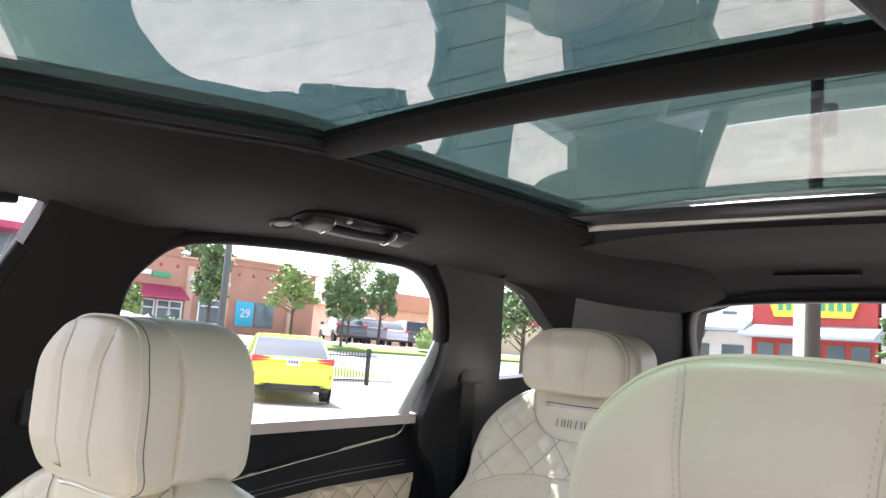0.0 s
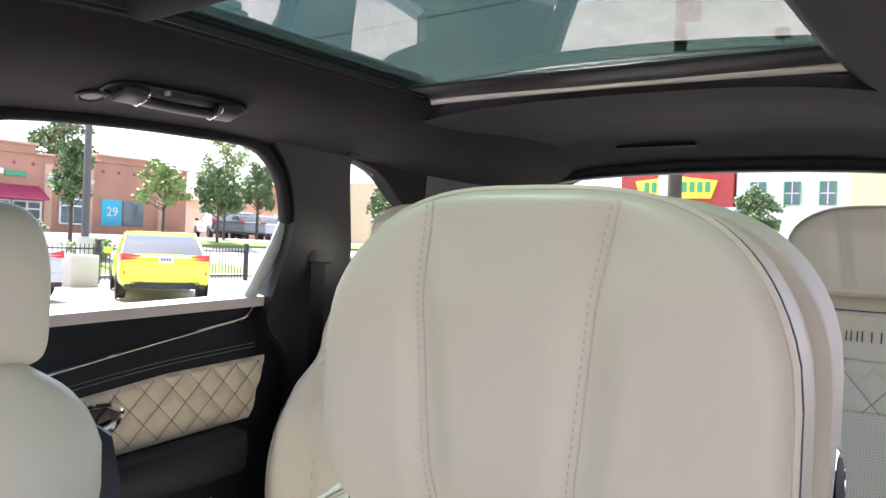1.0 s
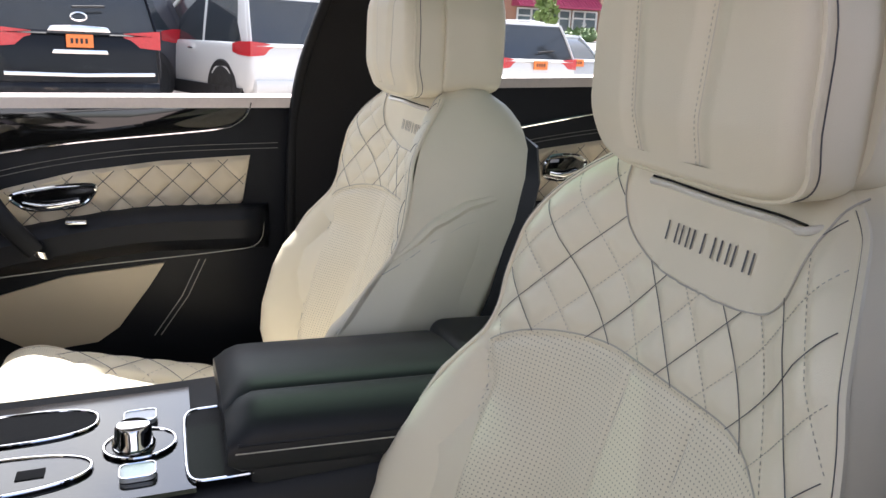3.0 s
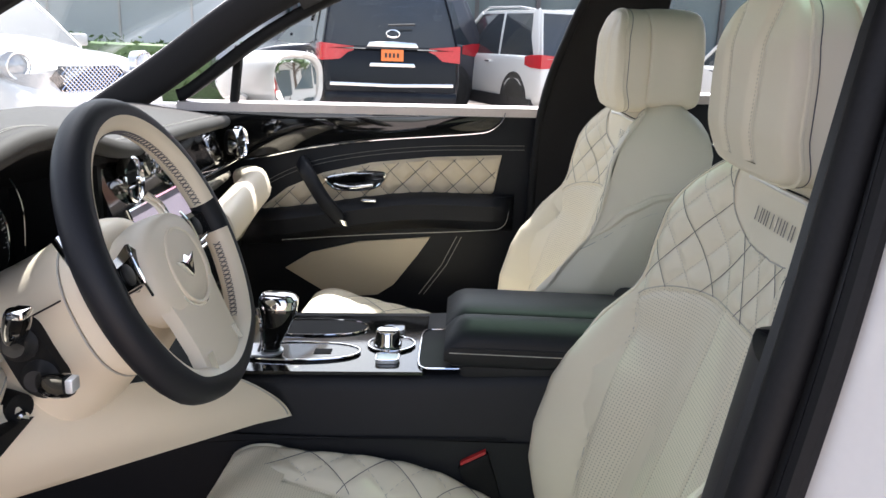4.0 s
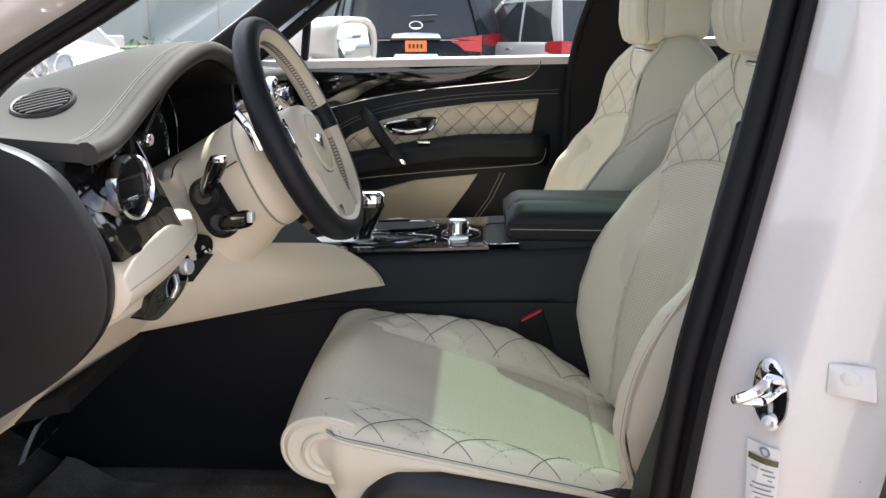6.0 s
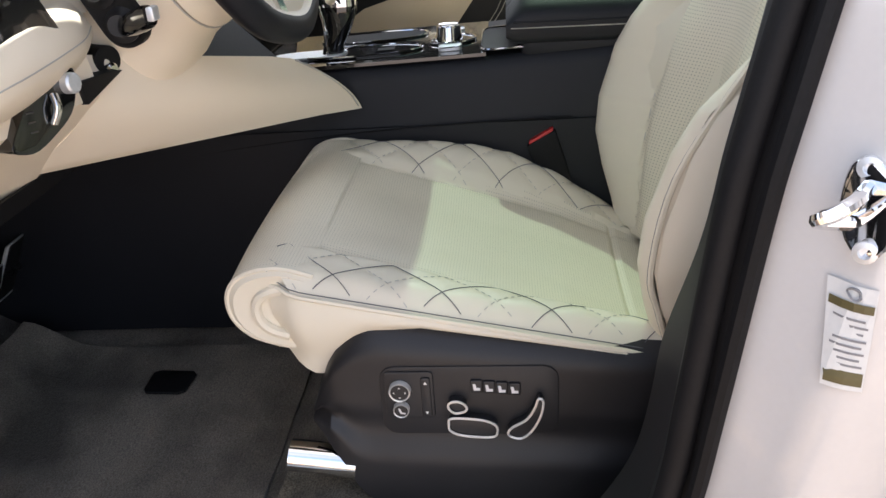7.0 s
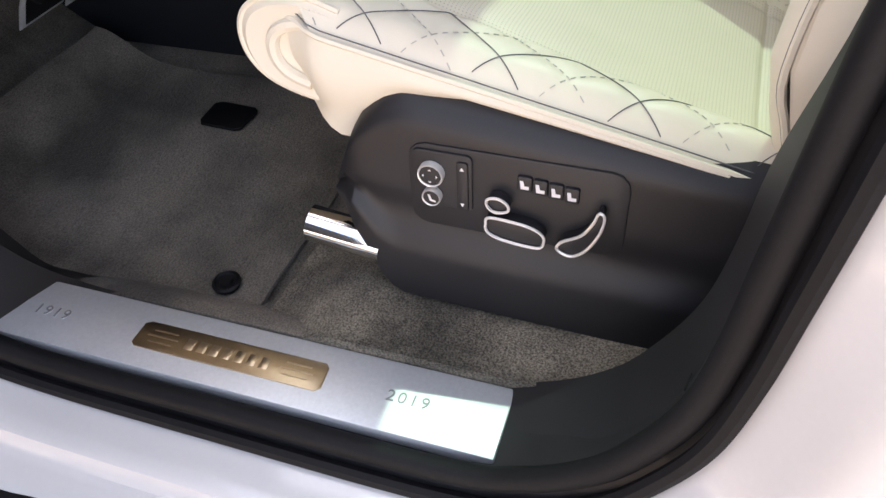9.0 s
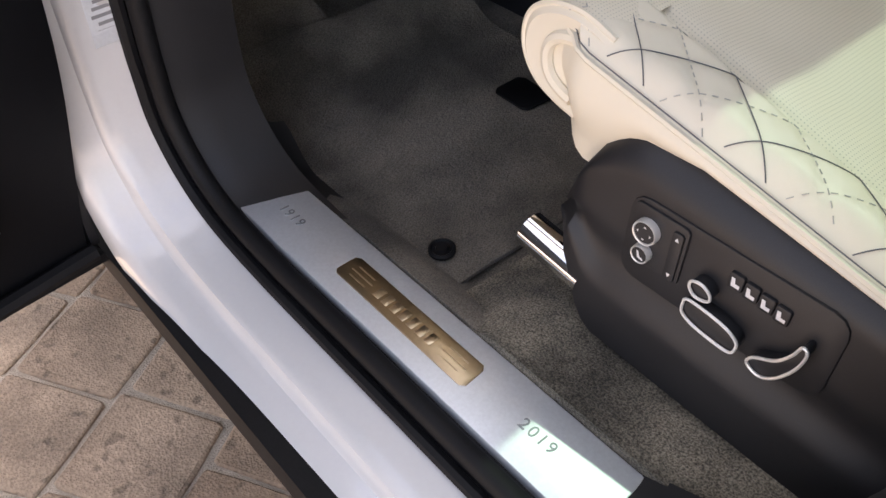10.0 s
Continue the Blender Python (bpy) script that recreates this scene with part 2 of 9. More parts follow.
class Mesh:
    """Gathers the geometry of one part."""

    def __init__(self):
        self.v, self.f = [], []

    def add(self, verts, faces):
        k = len(self.v)
        self.v += [Vector(p) for p in verts]
        self.f += [tuple(k + i for i in f) for f in faces]
        return self

    def sheet(self, fn, nu, nv, close=False):
        verts = [fn(i / nu, j / nv) for j in range(nv + 1) for i in range(nu + (0 if close else 1))]
        w = nu if close else nu + 1
        faces = [(j * w + i, j * w + (i + 1) % w, (j + 1) * w + (i + 1) % w, (j + 1) * w + i) for j in range(nv) for i in range(nu)]
        return self.add(verts, faces)

    def rings(self, rings, cap=True, close=True):
        w = len(rings[0])
        n = w if close else w - 1
        verts = [p for r in rings for p in r]
        faces = [(j * w + i, j * w + (i + 1) % w, (j + 1) * w + (i + 1) % w, (j + 1) * w + i) for j in range(len(rings) - 1) for i in range(n)]
        if cap:
            faces += [tuple(reversed(range(w))), tuple((len(rings) - 1) * w + i for i in range(w))]
        return self.add(verts, faces)

    def box(self, x0, x1, y0, y1, z0, z1):
        v = [(x, y, z) for z in (z0, z1) for y in (y0, y1) for x in (x0, x1)]
        return self.add(v, [(0, 2, 3, 1), (4, 5, 7, 6), (0, 1, 5, 4), (2, 6, 7, 3), (0, 4, 6, 2), (1, 3, 7, 5)])

    def tube(self, path, r, n=8, cap=True, close=False):
        P = [Vector(p) for p in path]
        rs = r if isinstance(r, (list, tuple)) else [r] * len(P)
        rings, m = [], len(P)
        up = None
        for i, p in enumerate(P):
            d = (P[(i + 1) % m] - P[i - 1]) if close else (P[min(i + 1, m - 1)] - P[max(i - 1, 0)])
            if d.length < 1e-9:
                d = Vector((0, 0, 1))
            d.normalize()
            if up is None:
                up = Vector((0, 0, 1)) if abs(d.z) < 0.9 else Vector((1, 0, 0))
            a = d.cross(up)
            a = a.normalized() if a.length > 1e-6 else d.orthogonal().normalized()
            b = a.cross(d).normalized()
            up = b
            rings.append([p + rs[i] * (math.cos(t) * a + math.sin(t) * b) for t in (2 * math.pi * k / n for k in range(n))])
        if close:
            rings.append(rings[0])
        return self.rings(rings, cap and not close)

    def spin(self, centre, axis, profile, n=24, sweep=2 * math.pi):
        """Turned body: profile of (radius, height) about the axis."""
        c, d = Vector(centre), Vector(axis).normalized()
        a = d.orthogonal().normalized()
        b = d.cross(a)
        rings = [[c + d * h + max(r, 1e-5) * (math.cos(t) * a + math.sin(t) * b) for t in (sweep * k / n for k in range(n))] for r, h in profile]
        return self.rings(rings, True)

    def prism(self, outline, frame_of, depth):
        """Outline in the plane of frame_of (2D to 3D), pushed along depth (a vector)."""
        a = [Vector(frame_of(*p)) for p in outline]
        d = Vector(depth)
        n = len(a)
        return self.add(a + [p + d for p in a], [tuple(reversed(range(n))), tuple(range(n, 2 * n))] + [(i, (i + 1) % n, n + (i + 1) % n, n + i) for i in range(n)])

    def shell(self, fn, nu, nv, depth):
        """A sheet with thickness along depth."""
        d = Vector(depth)
        A = [[Vector(fn(i / nu, j / nv)) for i in range(nu + 1)] for j in range(nv + 1)]
        w = nu + 1
        top = [p for r in A for p in r]
        k = len(top)
        f = []
        for j in range(nv):
            for i in range(nu):
                a, b, c, e = j * w + i, j * w + i + 1, (j + 1) * w + i + 1, (j + 1) * w + i
                f += [(a, b, c, e), (k + e, k + c, k + b, k + a)]
        rim = [i for i in range(nu)] + [j * w + nu for j in range(nv)] + [nv * w + nu - i for i in range(nu)] + [(nv - j) * w for j in range(nv)]
        f += [(rim[i], k + rim[i], k + rim[(i + 1) % len(rim)], rim[(i + 1) % len(rim)]) for i in range(len(rim))]
        return self.add(top + [p + d for p in top], f)


ORIGIN = {}


def thing(name, origin, label, category, group="", kind=""):
    ob = new(name)
    ob.empty_display_size = 0.05
    ob.location = origin
    ORIGIN[ob] = Vector(origin)
    return tagged(ob, label, category, group, kind)


def part(name, m, mat, parent=None, label="", bevel=0.0, seg=2, flat=False, category="", kind="", group=""):
    """Links a gathered mesh as one object under a thing or a part, or as a thing of its own."""
    me = bpy.data.meshes.new(name)
    o = ORIGIN.get(parent, Vector((0, 0, 0)))
    me.from_pydata([p - o for p in m.v], [], m.f)
    bm = bmesh.new()
    bm.from_mesh(me)
    bmesh.ops.remove_doubles(bm, verts=bm.verts, dist=1e-5)
    bmesh.ops.recalc_face_normals(bm, faces=bm.faces)
    if bevel:
        es = [e for e in bm.edges if len(e.link_faces) == 2 and e.calc_face_angle(0) > 0.6]
        bmesh.ops.bevel(bm, geom=es, offset=bevel, segments=seg, profile=0.5, affect="EDGES", clamp_overlap=True)
    for f in bm.faces:
        f.smooth = not flat
    for e in bm.edges:
        if len(e.link_faces) == 2 and e.calc_face_angle(0) > 0.7:
            e.smooth = False
    bm.to_mesh(me)
    bm.free()
    me.materials.append(mat)
    ob = new(name, me)
    if parent:
        ob.parent = parent
        ORIGIN[ob] = o
    return tagged(ob, label, category, group, kind)


def lettering(name, text, size, m, mat, parent, label="", thick=0.0004, spacing=1.0, bold=0.0):
    """Raised letters in the built-in face, turned into a mesh; they run along x and stand along y of m."""
    cu = bpy.data.curves.new(name, "FONT")
    cu.body, cu.size, cu.extrude, cu.align_x, cu.align_y, cu.space_character, cu.offset = text, size, thick, "CENTER", "CENTER", spacing, bold
    cu.resolution_u = 4
    tmp = bpy.data.objects.new(name, cu)
    me = bpy.data.meshes.new_from_object(tmp)
    bpy.data.objects.remove(tmp)
    bpy.data.curves.remove(cu)
    o = ORIGIN.get(parent, Vector((0, 0, 0)))
    me.transform(Matrix.Translation(-o) @ m)
    me.materials.clear()
    me.materials.append(mat)
    ob = new(name, me)
    ob.parent = parent
    ORIGIN[ob] = o
    return tagged(ob, label)


def beam(path, wide, deep, out, n=16, power=3.0):
    """Rounded bar along a path: deep along the vector out, wide across it."""
    P = [Vector(p) for p in path]
    rings = []
    for i, p in enumerate(P):
        t = (P[min(i + 1, len(P) - 1)] - P[max(i - 1, 0)]).normalized()
        o = Vector(out)
        o = (o - t * o.dot(t)).normalized()
        w = t.cross(o).normalized()
        a = wide[i] if isinstance(wide, (list, tuple)) else wide
        d = deep[i] if isinstance(deep, (list, tuple)) else deep
        ring = []
        for k in range(n):
            c, s = math.cos(2 * math.pi * k / n), math.sin(2 * math.pi * k / n)
            ring.append(p + w * (a / 2 * math.copysign(abs(c) ** (2 / power), c)) + o * (d / 2 * math.copysign(abs(s) ** (2 / power), s)))
        rings.append(ring)
    return Mesh().rings(rings)


# ---- the car's shell ----
def side_x(z):
    """Distance of the cabin's side from the middle at a height."""
    return 0.74 - 0.34 * max(0.0, z - 1.25)


def side_patch(s, lower, upper, nu=24, nv=6, thick=0.03, inset=0.0):
    """Trim on the cabin's side between two lines of (y, z)."""
    A, B = spline([(0, *p) for p in lower], 6), spline([(0, *p) for p in upper], 6)

    def pick(L, u):
        k = u * (len(L) - 1)
        i = min(int(k), len(L) - 2)
        return L[i].lerp(L[i + 1], k - i)

    def fn(u, v):
        p = pick(A, u).lerp(pick(B, u), v)
        return (s * (side_x(p.z) - inset), p.y, p.z)

    return Mesh().shell(fn, nu, nv, (s * thick, 0, 0))


shell = thing("car_body_shell", (0, 1.0, 0.45), "white luxury car body shell with dark cabin trim, standing on pavers", "car body", kind="structure")
# outer lines of the two window openings, front to back
FW_TOP = [(0.02, 1.235), (0.22, 1.375), (0.45, 1.49), (0.70, 1.565), (0.93, 1.595)]
RW_TOP = [(1.10, 1.463), (1.125, 1.53), (1.19, 1.575), (1.36, 1.592), (1.55, 1.597), (1.69, 1.592), (1.78, 1.535), (1.83, 1.45)]

for s in (-1, 1):
    side = "passenger" if s < 0 else "driver"
    # headliner from window tops to the roof glass
    top = [(0.30, 1.42), (0.45, 1.49), (0.70, 1.565), (0.93, 1.592), (1.10, 1.572), (1.19, 1.582), (1.36, 1.595), (1.55, 1.600), (1.68, 1.596), (1.75, 1.596), (2.0, 1.59), (2.35, 1.575), (2.75, 1.56)]

    def rail(u, v, s=s, top=top):
        y = 0.30 + 2.45 * u
        z0 = table(top, y)
        x0, zt = side_x(z0) + 0.005, 1.686 - 0.02 * smooth(2.2, 2.75, y) - 0.105 * max(0, 1.2 - y)
        x1 = 0.362
        x = x0 + (x1 - x0) * v
        z = z0 + (zt - z0) * (0.55 * v + 0.45 * v ** 5)
        return (s * x, y, z)

    part("roof_side_lining", Mesh().shell(rail, 60, 20, (s * 0.02, 0, 0.035)), headliner, shell, "dark suede roof lining")
    if s > 0:
        part("centre_pillar", side_patch(s, [(0.90, 0.62), (0.90, 1.0), (0.912, 1.23), (0.935, 1.40), (0.962, 1.52), (0.978, 1.60)],
                                         [(1.16, 0.62), (1.15, 1.0), (1.115, 1.28), (1.10, 1.45), (1.125, 1.53), (1.19, 1.60)], 24, 8, 0.03, 0.03), headliner, shell, "dark suede centre pillar trim")
    # centre pillar
    if s < 0:
        part("centre_pillar", side_patch(s, [(0.845, 0.62), (0.84, 1.0), (0.853, 1.23), (0.90, 1.40), (0.945, 1.52), (0.97, 1.60)],
                                         [(1.16, 0.62), (1.15, 1.0), (1.115, 1.28), (1.10, 1.45), (1.125, 1.53), (1.19, 1.60)], 24, 8, 0.05, 0.012), headliner, shell, "dark suede centre pillar trim")
        part("pillar_seal", beam(spline([(s * (side_x(z) - 0.004), y, z) for y, z in ((0.845, 0.62), (0.842, 1.0), (0.855, 1.23), (0.90, 1.40), (0.95, 1.53))], 6), 0.02, 0.025, (s, 0, 0)), rubber, shell)
        part("belt_anchor", Mesh().box(s * 0.715, s * 0.70, 1.0, 1.05, 1.28, 1.36), black_trim, shell, bevel=0.006)
    # pillar between rear door and quarter window
    part("rear_pillar", side_patch(s, [(1.93, 0.75), (1.905, 1.08), (1.885, 1.17), (1.832, 1.225), (1.832, 1.32), (1.838, 1.43), (1.79, 1.535), (1.72, 1.60)],
                                   [(2.08, 0.75), (2.07, 1.25), (2.04, 1.38), (2.01, 1.45), (1.97, 1.535), (1.945, 1.60)], 24, 8, 0.05, 0.012), black_trim, shell, "black rear pillar trim")
    part("tail_pillar", Mesh().shell(lambda u, v, s=s: (s * (side_x(1.28 + 0.30 * v) - 0.10 * u * u - 0.01), 2.34 + 0.42 * u + 0.10 * (1 - v) * u - 0.10 * (1 - u) * v, 1.28 + 0.31 * v), 8, 8, (s * 0.04, 0.02, 0)), black_trim, shell, "black tail pillar trim")
    part("quarter_lower_trim", side_patch(s, [(2.05, 0.70), (2.40, 0.72), (2.85, 0.75)], [(2.05, 1.37), (2.25, 1.39), (2.45, 1.42)], 10, 6, 0.05, 0.005), black_trim, shell)
    part("quarter_window", side_patch(s, [(2.02, 1.36), (2.2, 1.38), (2.45, 1.41)], [(1.94, 1.60), (2.12, 1.55), (2.33, 1.45)], 8, 4, 0.004, -0.02), priv_glass, shell, "tinted quarter window glass")
    part("quarter_upper_trim", side_patch(s, [(1.925, 1.598), (2.06, 1.572), (2.20, 1.500), (2.45, 1.420)], [(1.925, 1.606), (2.06, 1.606), (2.20, 1.606), (2.45, 1.60)], 16, 6, 0.04, 0.006), headliner, shell, "dark suede trim over the quarter window")
    # front roof pillar
    ap = spline([(s * 0.775, -0.22, 1.09), (s * 0.745, 0.0, 1.235), (s * 0.70, 0.22, 1.385), (s * 0.655, 0.45, 1.505), (s * 0.63, 0.66, 1.575), (s * 0.615, 0.95, 1.61)], 6)
    if s < 0:
        part("front_pillar", beam([p + Vector((s * -0.01, -0.045, 0.035)) for p in ap], 0.085, 0.05, (s, 0, 0)), headliner, shell, "dark suede windscreen pillar")
        part("outer_front_pillar", beam([p + Vector((s * 0.035, -0.045, 0.05)) for p in ap], 0.08, 0.04, (s, 0, 0)), car_white, shell)

for s in (-1, 1):
    # outer white skin of the roof and of the rear flank
    def roof_skin(u, v, s=s):
        y = 0.42 + 2.38 * u
        zt = 1.745 - 0.105 * max(0, 1.2 - y) - 0.05 * smooth(1.9, 2.8, y)
        return (s * (0.40 + 0.20 * v), y, zt - 0.075 * v ** 2)
    part("roof_skin", Mesh().shell(roof_skin, 40, 8, (0, 0, -0.015)), car_white, shell, "white outer roof edge")
    part("rear_flank", Mesh().shell(lambda u, v, s=s: (s * (0.93 + 0.03 * math.sin(math.pi * v) - 0.10 * u * u - 0.04 * v), 2.0 + 1.05 * u, 0.42 + 0.84 * v), 12, 10, (-s * 0.02, 0, 0)), car_white, shell, "white rear flank")
part("rear_roof_skin", Mesh().shell(lambda u, v: (-0.60 + 1.20 * u, 1.93 + 0.88 * v, 1.742 - 0.05 * v - 0.055 * (2 * u - 1) ** 4), 12, 12, (0, 0, -0.012)), car_white, shell, "white rear roof skin")
part("tail_skin", Mesh().shell(lambda u, v: (-0.85 + 1.70 * u, 3.06 + 0.03 * math.sin(math.pi * u), 0.42 + 0.80 * v), 10, 8, (0, -0.02, 0)), car_white, shell, "white tail panel")

# driver's side: door opening with its rubber seal and white body
EDGE = [(0.782, 0.022, 0.65), (0.780, 0.034, 0.575), (0.776, 0.085, 0.515), (0.774, 0.18, 0.491), (0.774, 0.38, 0.488), (0.775, 0.59, 0.489), (0.778, 0.664, 0.512), (0.781, 0.718, 0.553), (0.783, 0.750, 0.600),
        (0.785, 0.774, 0.655), (0.786, 0.786, 0.72), (0.788, 0.793, 0.80), (0.789, 0.807, 0.95), (0.785, 0.821, 1.03), (0.768, 0.862, 1.22), (0.730, 0.903, 1.40), (0.695, 0.940, 1.53), (0.672, 0.89, 1.605), (0.678, 0.75, 1.555),
        (0.690, 0.58, 1.497), (0.706, 0.42, 1.418), (0.722, 0.25, 1.312), (0.742, 0.125, 1.232), (0.762, 0.057, 1.13), (0.775, 0.040, 1.0), (0.782, 0.030, 0.82)]
edge = spline(EDGE, 6, closed=True)
part("door_seal", Mesh().tube(edge, [0.011 - 0.003 * smooth(1.10, 1.22, p.z) * smooth(0.85, 0.65, p.y) for p in edge], 10, close=True), rubber, shell, "black rubber door seal")
mid = Vector((0.75, 0.42, 1.02))


def outward(p, d, dx):
    q = p - mid
    q.x = 0
    q.normalize()
    w_a = smooth(1.10, 1.22, p.z) * smooth(0.85, 0.65, p.y)
    d = d * (1 - 0.55 * w_a) if d <= 0.03 else d - 0.0165 * w_a
    if d > 0.024:
        d = 0.024 + (d - 0.024) * (1 + 2.2 * smooth(0.74, 0.79, p.y) * smooth(1.35, 1.15, p.z) - 0.35 * smooth(0.12, 0.04, p.y) * smooth(0.5, 0.6, p.z))
        d = min(d, 0.15)
    if dx < -0.02:
        dx *= 1 - 0.7 * smooth(0.75, 0.95, p.z)
    # square to the sides, so that the sill and pillars keep an even width
    return p + q * d + Vector((dx, 0, 0))


def jamb(steps, name, mat, label=""):
    return part(name, Mesh().rings([[outward(p, d, dx) for p in edge] for d, dx in steps], cap=False), mat, shell, label)


jamb([(-0.004, -0.10), (0.0, -0.05), (0.004, -0.01), (0.010, 0.004)], "opening_trim", black_trim, "black trim round the door opening")
jamb([(0.010, -0.004), (0.022, 0.010), (0.030, 0.012)], "inner_jamb", black_trim)
part("outer_seal", Mesh().tube([outward(p, 0.020, 0.014) for p in edge], 0.0075, 8, close=True), rubber, shell, "black rubber outer seal")
JAMB = [(0.024, 0.006), (0.029, 0.022), (0.036, 0.044), (0.039, 0.058), (0.042, 0.064), (0.046, 0.068), (0.054, 0.070), (0.058, 0.078), (0.062, 0.092), (0.066, 0.104), (0.074, 0.110), (0.10, 0.112)]
SILL = [(0.024, 0.006), (0.027, 0.022), (0.031, 0.046), (0.033, 0.058), (0.036, 0.063), (0.052, 0.066), (0.056, 0.069), (0.058, 0.078), (0.061, 0.094), (0.066, 0.104), (0.078, 0.110), (0.10, 0.112)]


def jamb_ring(i):
    ring = []
    for p in edge:
        k = smooth(0.60, 0.51, p.z)
        ring.append(outward(p, JAMB[i][0] + (SILL[i][0] - JAMB[i][0]) * k, JAMB[i][1] + (SILL[i][1] - JAMB[i][1]) * k))
    return ring


part("door_jamb", Mesh().rings([jamb_ring(i) for i in range(len(JAMB))], cap=False), car_white, shell, "pearl white painted door jamb")


def pillar_face(y, z):
    """Place on the white centre pillar's face at a depth and height."""
    p = min((q for q in edge if q.y > 0.70 and q.z < 1.45), key=lambda q: abs(q.z - z))
    p = Vector((p.x, p.y, z))
    run = [outward(p, d, dx) for d, dx in JAMB]
    for a, b in zip(run, run[1:]):
        if b.y >= y:
            k = max(0, (y - a.y) / max(1e-6, b.y - a.y))
            return Vector((a.x + (b.x - a.x) * k, y, z))
    return Vector((run[-1].x, y, z))


# grey certification label on the front of the jamb
cert = thing("jamb_label", (0.83, -0.01, 0.75), "small grey printed label on the white door jamb", "label")


def C(a, b, lift=0.0):
    """Across the jamb's face and up it."""
    p = min(edge[-30:], key=lambda q: abs(q.z - b))
    p = Vector((p.x, p.y, b))
    return outward(p, 0.0260 + 0.0085 * a, 0.010 + 0.034 * a) + Vector((lift * 0.95, 0, 0)) + Vector((0, lift * 0.3, 0))


part("paper", Mesh().sheet(lambda u, v: C(u, 0.70 + 0.085 * v, 0.0012), 4, 6), satin, cert, flat=True)
for k in range(10):
    part("print_bar", Mesh().sheet(lambda u, v: C(0.10 + (0.75 - 0.07 * (k % 3)) * u, 0.706 + 0.0078 * k + 0.0035 * v, 0.0017), 3, 1), print_grey, cert, flat=True)
part("drain_hole", Mesh().spin((0.852, -0.022, 0.712), (0.25, 1, 0), [(0.012, -0.002), (0.012, 0.003), (0.0005, 0.003)], 20), rubber, cert)


def panel(outline, x, thick, s=1, n=0):
    """A flat piece standing along the car: outline of (y, z) at x, thick towards the outside of side s."""
    O = [(p.y, p.z) for p in spline([(0, *p) for p in outline], n, closed=True)] if n else outline
    return Mesh().prism(O, lambda y, z: (s * x, y, z), (s * thick, 0, 0))


# ---- floor, roof and tail of the cabin ----
floor_root = thing("car_floor", (0, 1.0, 0.40), "dark carpeted car floor with loose mat and clips", "floor", kind="structure")


def floor_fn(u, v):
    x, y = -0.74 + 1.42 * u, -0.55 + 3.4 * v
    z = 0.455 + 0.045 * smooth(0.60, 0.68, x) * smooth(0.0, 0.25, y) + 0.20 * smooth(-0.12, -0.5, y)
    z += 0.030 * smooth(0.33, 0.42, y) * smooth(0.70, 0.42, x) * smooth(0.0, 0.1, x)
    z += 0.004 * noise.noise(Vector((x * 9, y * 9, 0)))
    return (x, y, z)


part("carpet", Mesh().shell(floor_fn, 80, 120, (0, 0, -0.04)), carpet, floor_root, "dark grey carpet")
part("rear_carpet_pile", Mesh().shell(lambda u, v: (0.50 + 0.182 * u, 0.36 + 0.45 * v, 0.468 + 0.030 * smooth(0.36, 0.46, 0.36 + 0.45 * v) + 0.012 * u + 0.002 * noise.noise(Vector((u * 30, v * 60, 3)))), 30, 60, (0, 0, -0.02)), carpet_pile, floor_root, "worn brown-grey carpet beside the seat rail")
part("floor_mat", Mesh().shell(lambda u, v: (0.20 + 0.44 * u, -0.16 + 0.50 * v, 0.466 + 0.006 * noise.noise(Vector((u * 4, v * 4, 7))) + 0.05 * smooth(-0.05, -0.16, -0.16 + 0.5 * v)), 30, 30, (0, 0, -0.006)), carpet, floor_root, "dark grey floor mat")
part("heel_pad", Mesh().prism([(-0.062, -0.035), (-0.045, -0.045), (0.05, -0.042), (0.062, -0.03), (0.058, 0.035), (0.042, 0.044), (-0.05, 0.042), (-0.06, 0.03)], lambda a, b: (0.319 + 0.66 * b, 0.131 + 0.56 * a, 0.474), (0, 0, 0.004)), rubber, floor_root, "black rubber heel pad", bevel=0.001)
part("mat_clip", Mesh().spin((0.612, 0.292, 0.472), (0.1, 0, 1), [(0.016, 0), (0.016, 0.003), (0.013, 0.005), (0.011, 0.003), (0.008, 0.003), (0.007, 0.006), (0.0005, 0.006)], 24), rubber, floor_root, "round black mat clip")
part("foot_rest", Mesh().shell(lambda u, v: (0.44 + 0.22 * u, -0.36 + 0.27 * v, 0.61 - 0.135 * v + 0.01 * math.sin(v * 30) * 0.2), 10, 24, (0, 0.01, -0.03)), carpet, floor_root, "dark carpeted foot rest")
part("kick_panel", Mesh().shell(lambda u, v: (0.672 + 0.09 * u * u, -0.40 + 0.40 * v + 0.03 * u, 0.46 + 0.60 * u), 10, 10, (0.02, 0, 0)), black_trim, floor_root, "black kick panel")
part("bonnet_lever", Mesh().rings([[(0.709 + 0.024 * k * a, y, 0.662 + 0.064 * k * b) for a, b in ((-1, -0.8), (-0.7, -1), (0.7, -1), (1, -0.8), (1, 0.8), (0.7, 1), (-0.7, 1), (-1, 0.8))] for y, k in ((-0.07, 1.05), (-0.010, 1.0), (-0.002, 0.94), (0.0, 0.86))]), black_trim, floor_root, "black bonnet release pod")
part("bonnet_mark", Mesh().add([(0.6885, 0.0008, 0.652), (0.6935, 0.0008, 0.654), (0.6945, 0.0008, 0.663), (0.6895, 0.0008, 0.661)], [(0, 1, 2, 3)]), white_print, floor_root, flat=True)
part("fire_wall", Mesh().box(-0.74, 0.74, -0.58, -0.52, 0.40, 1.15), carpet, floor_root, "dark carpeted bulkhead")
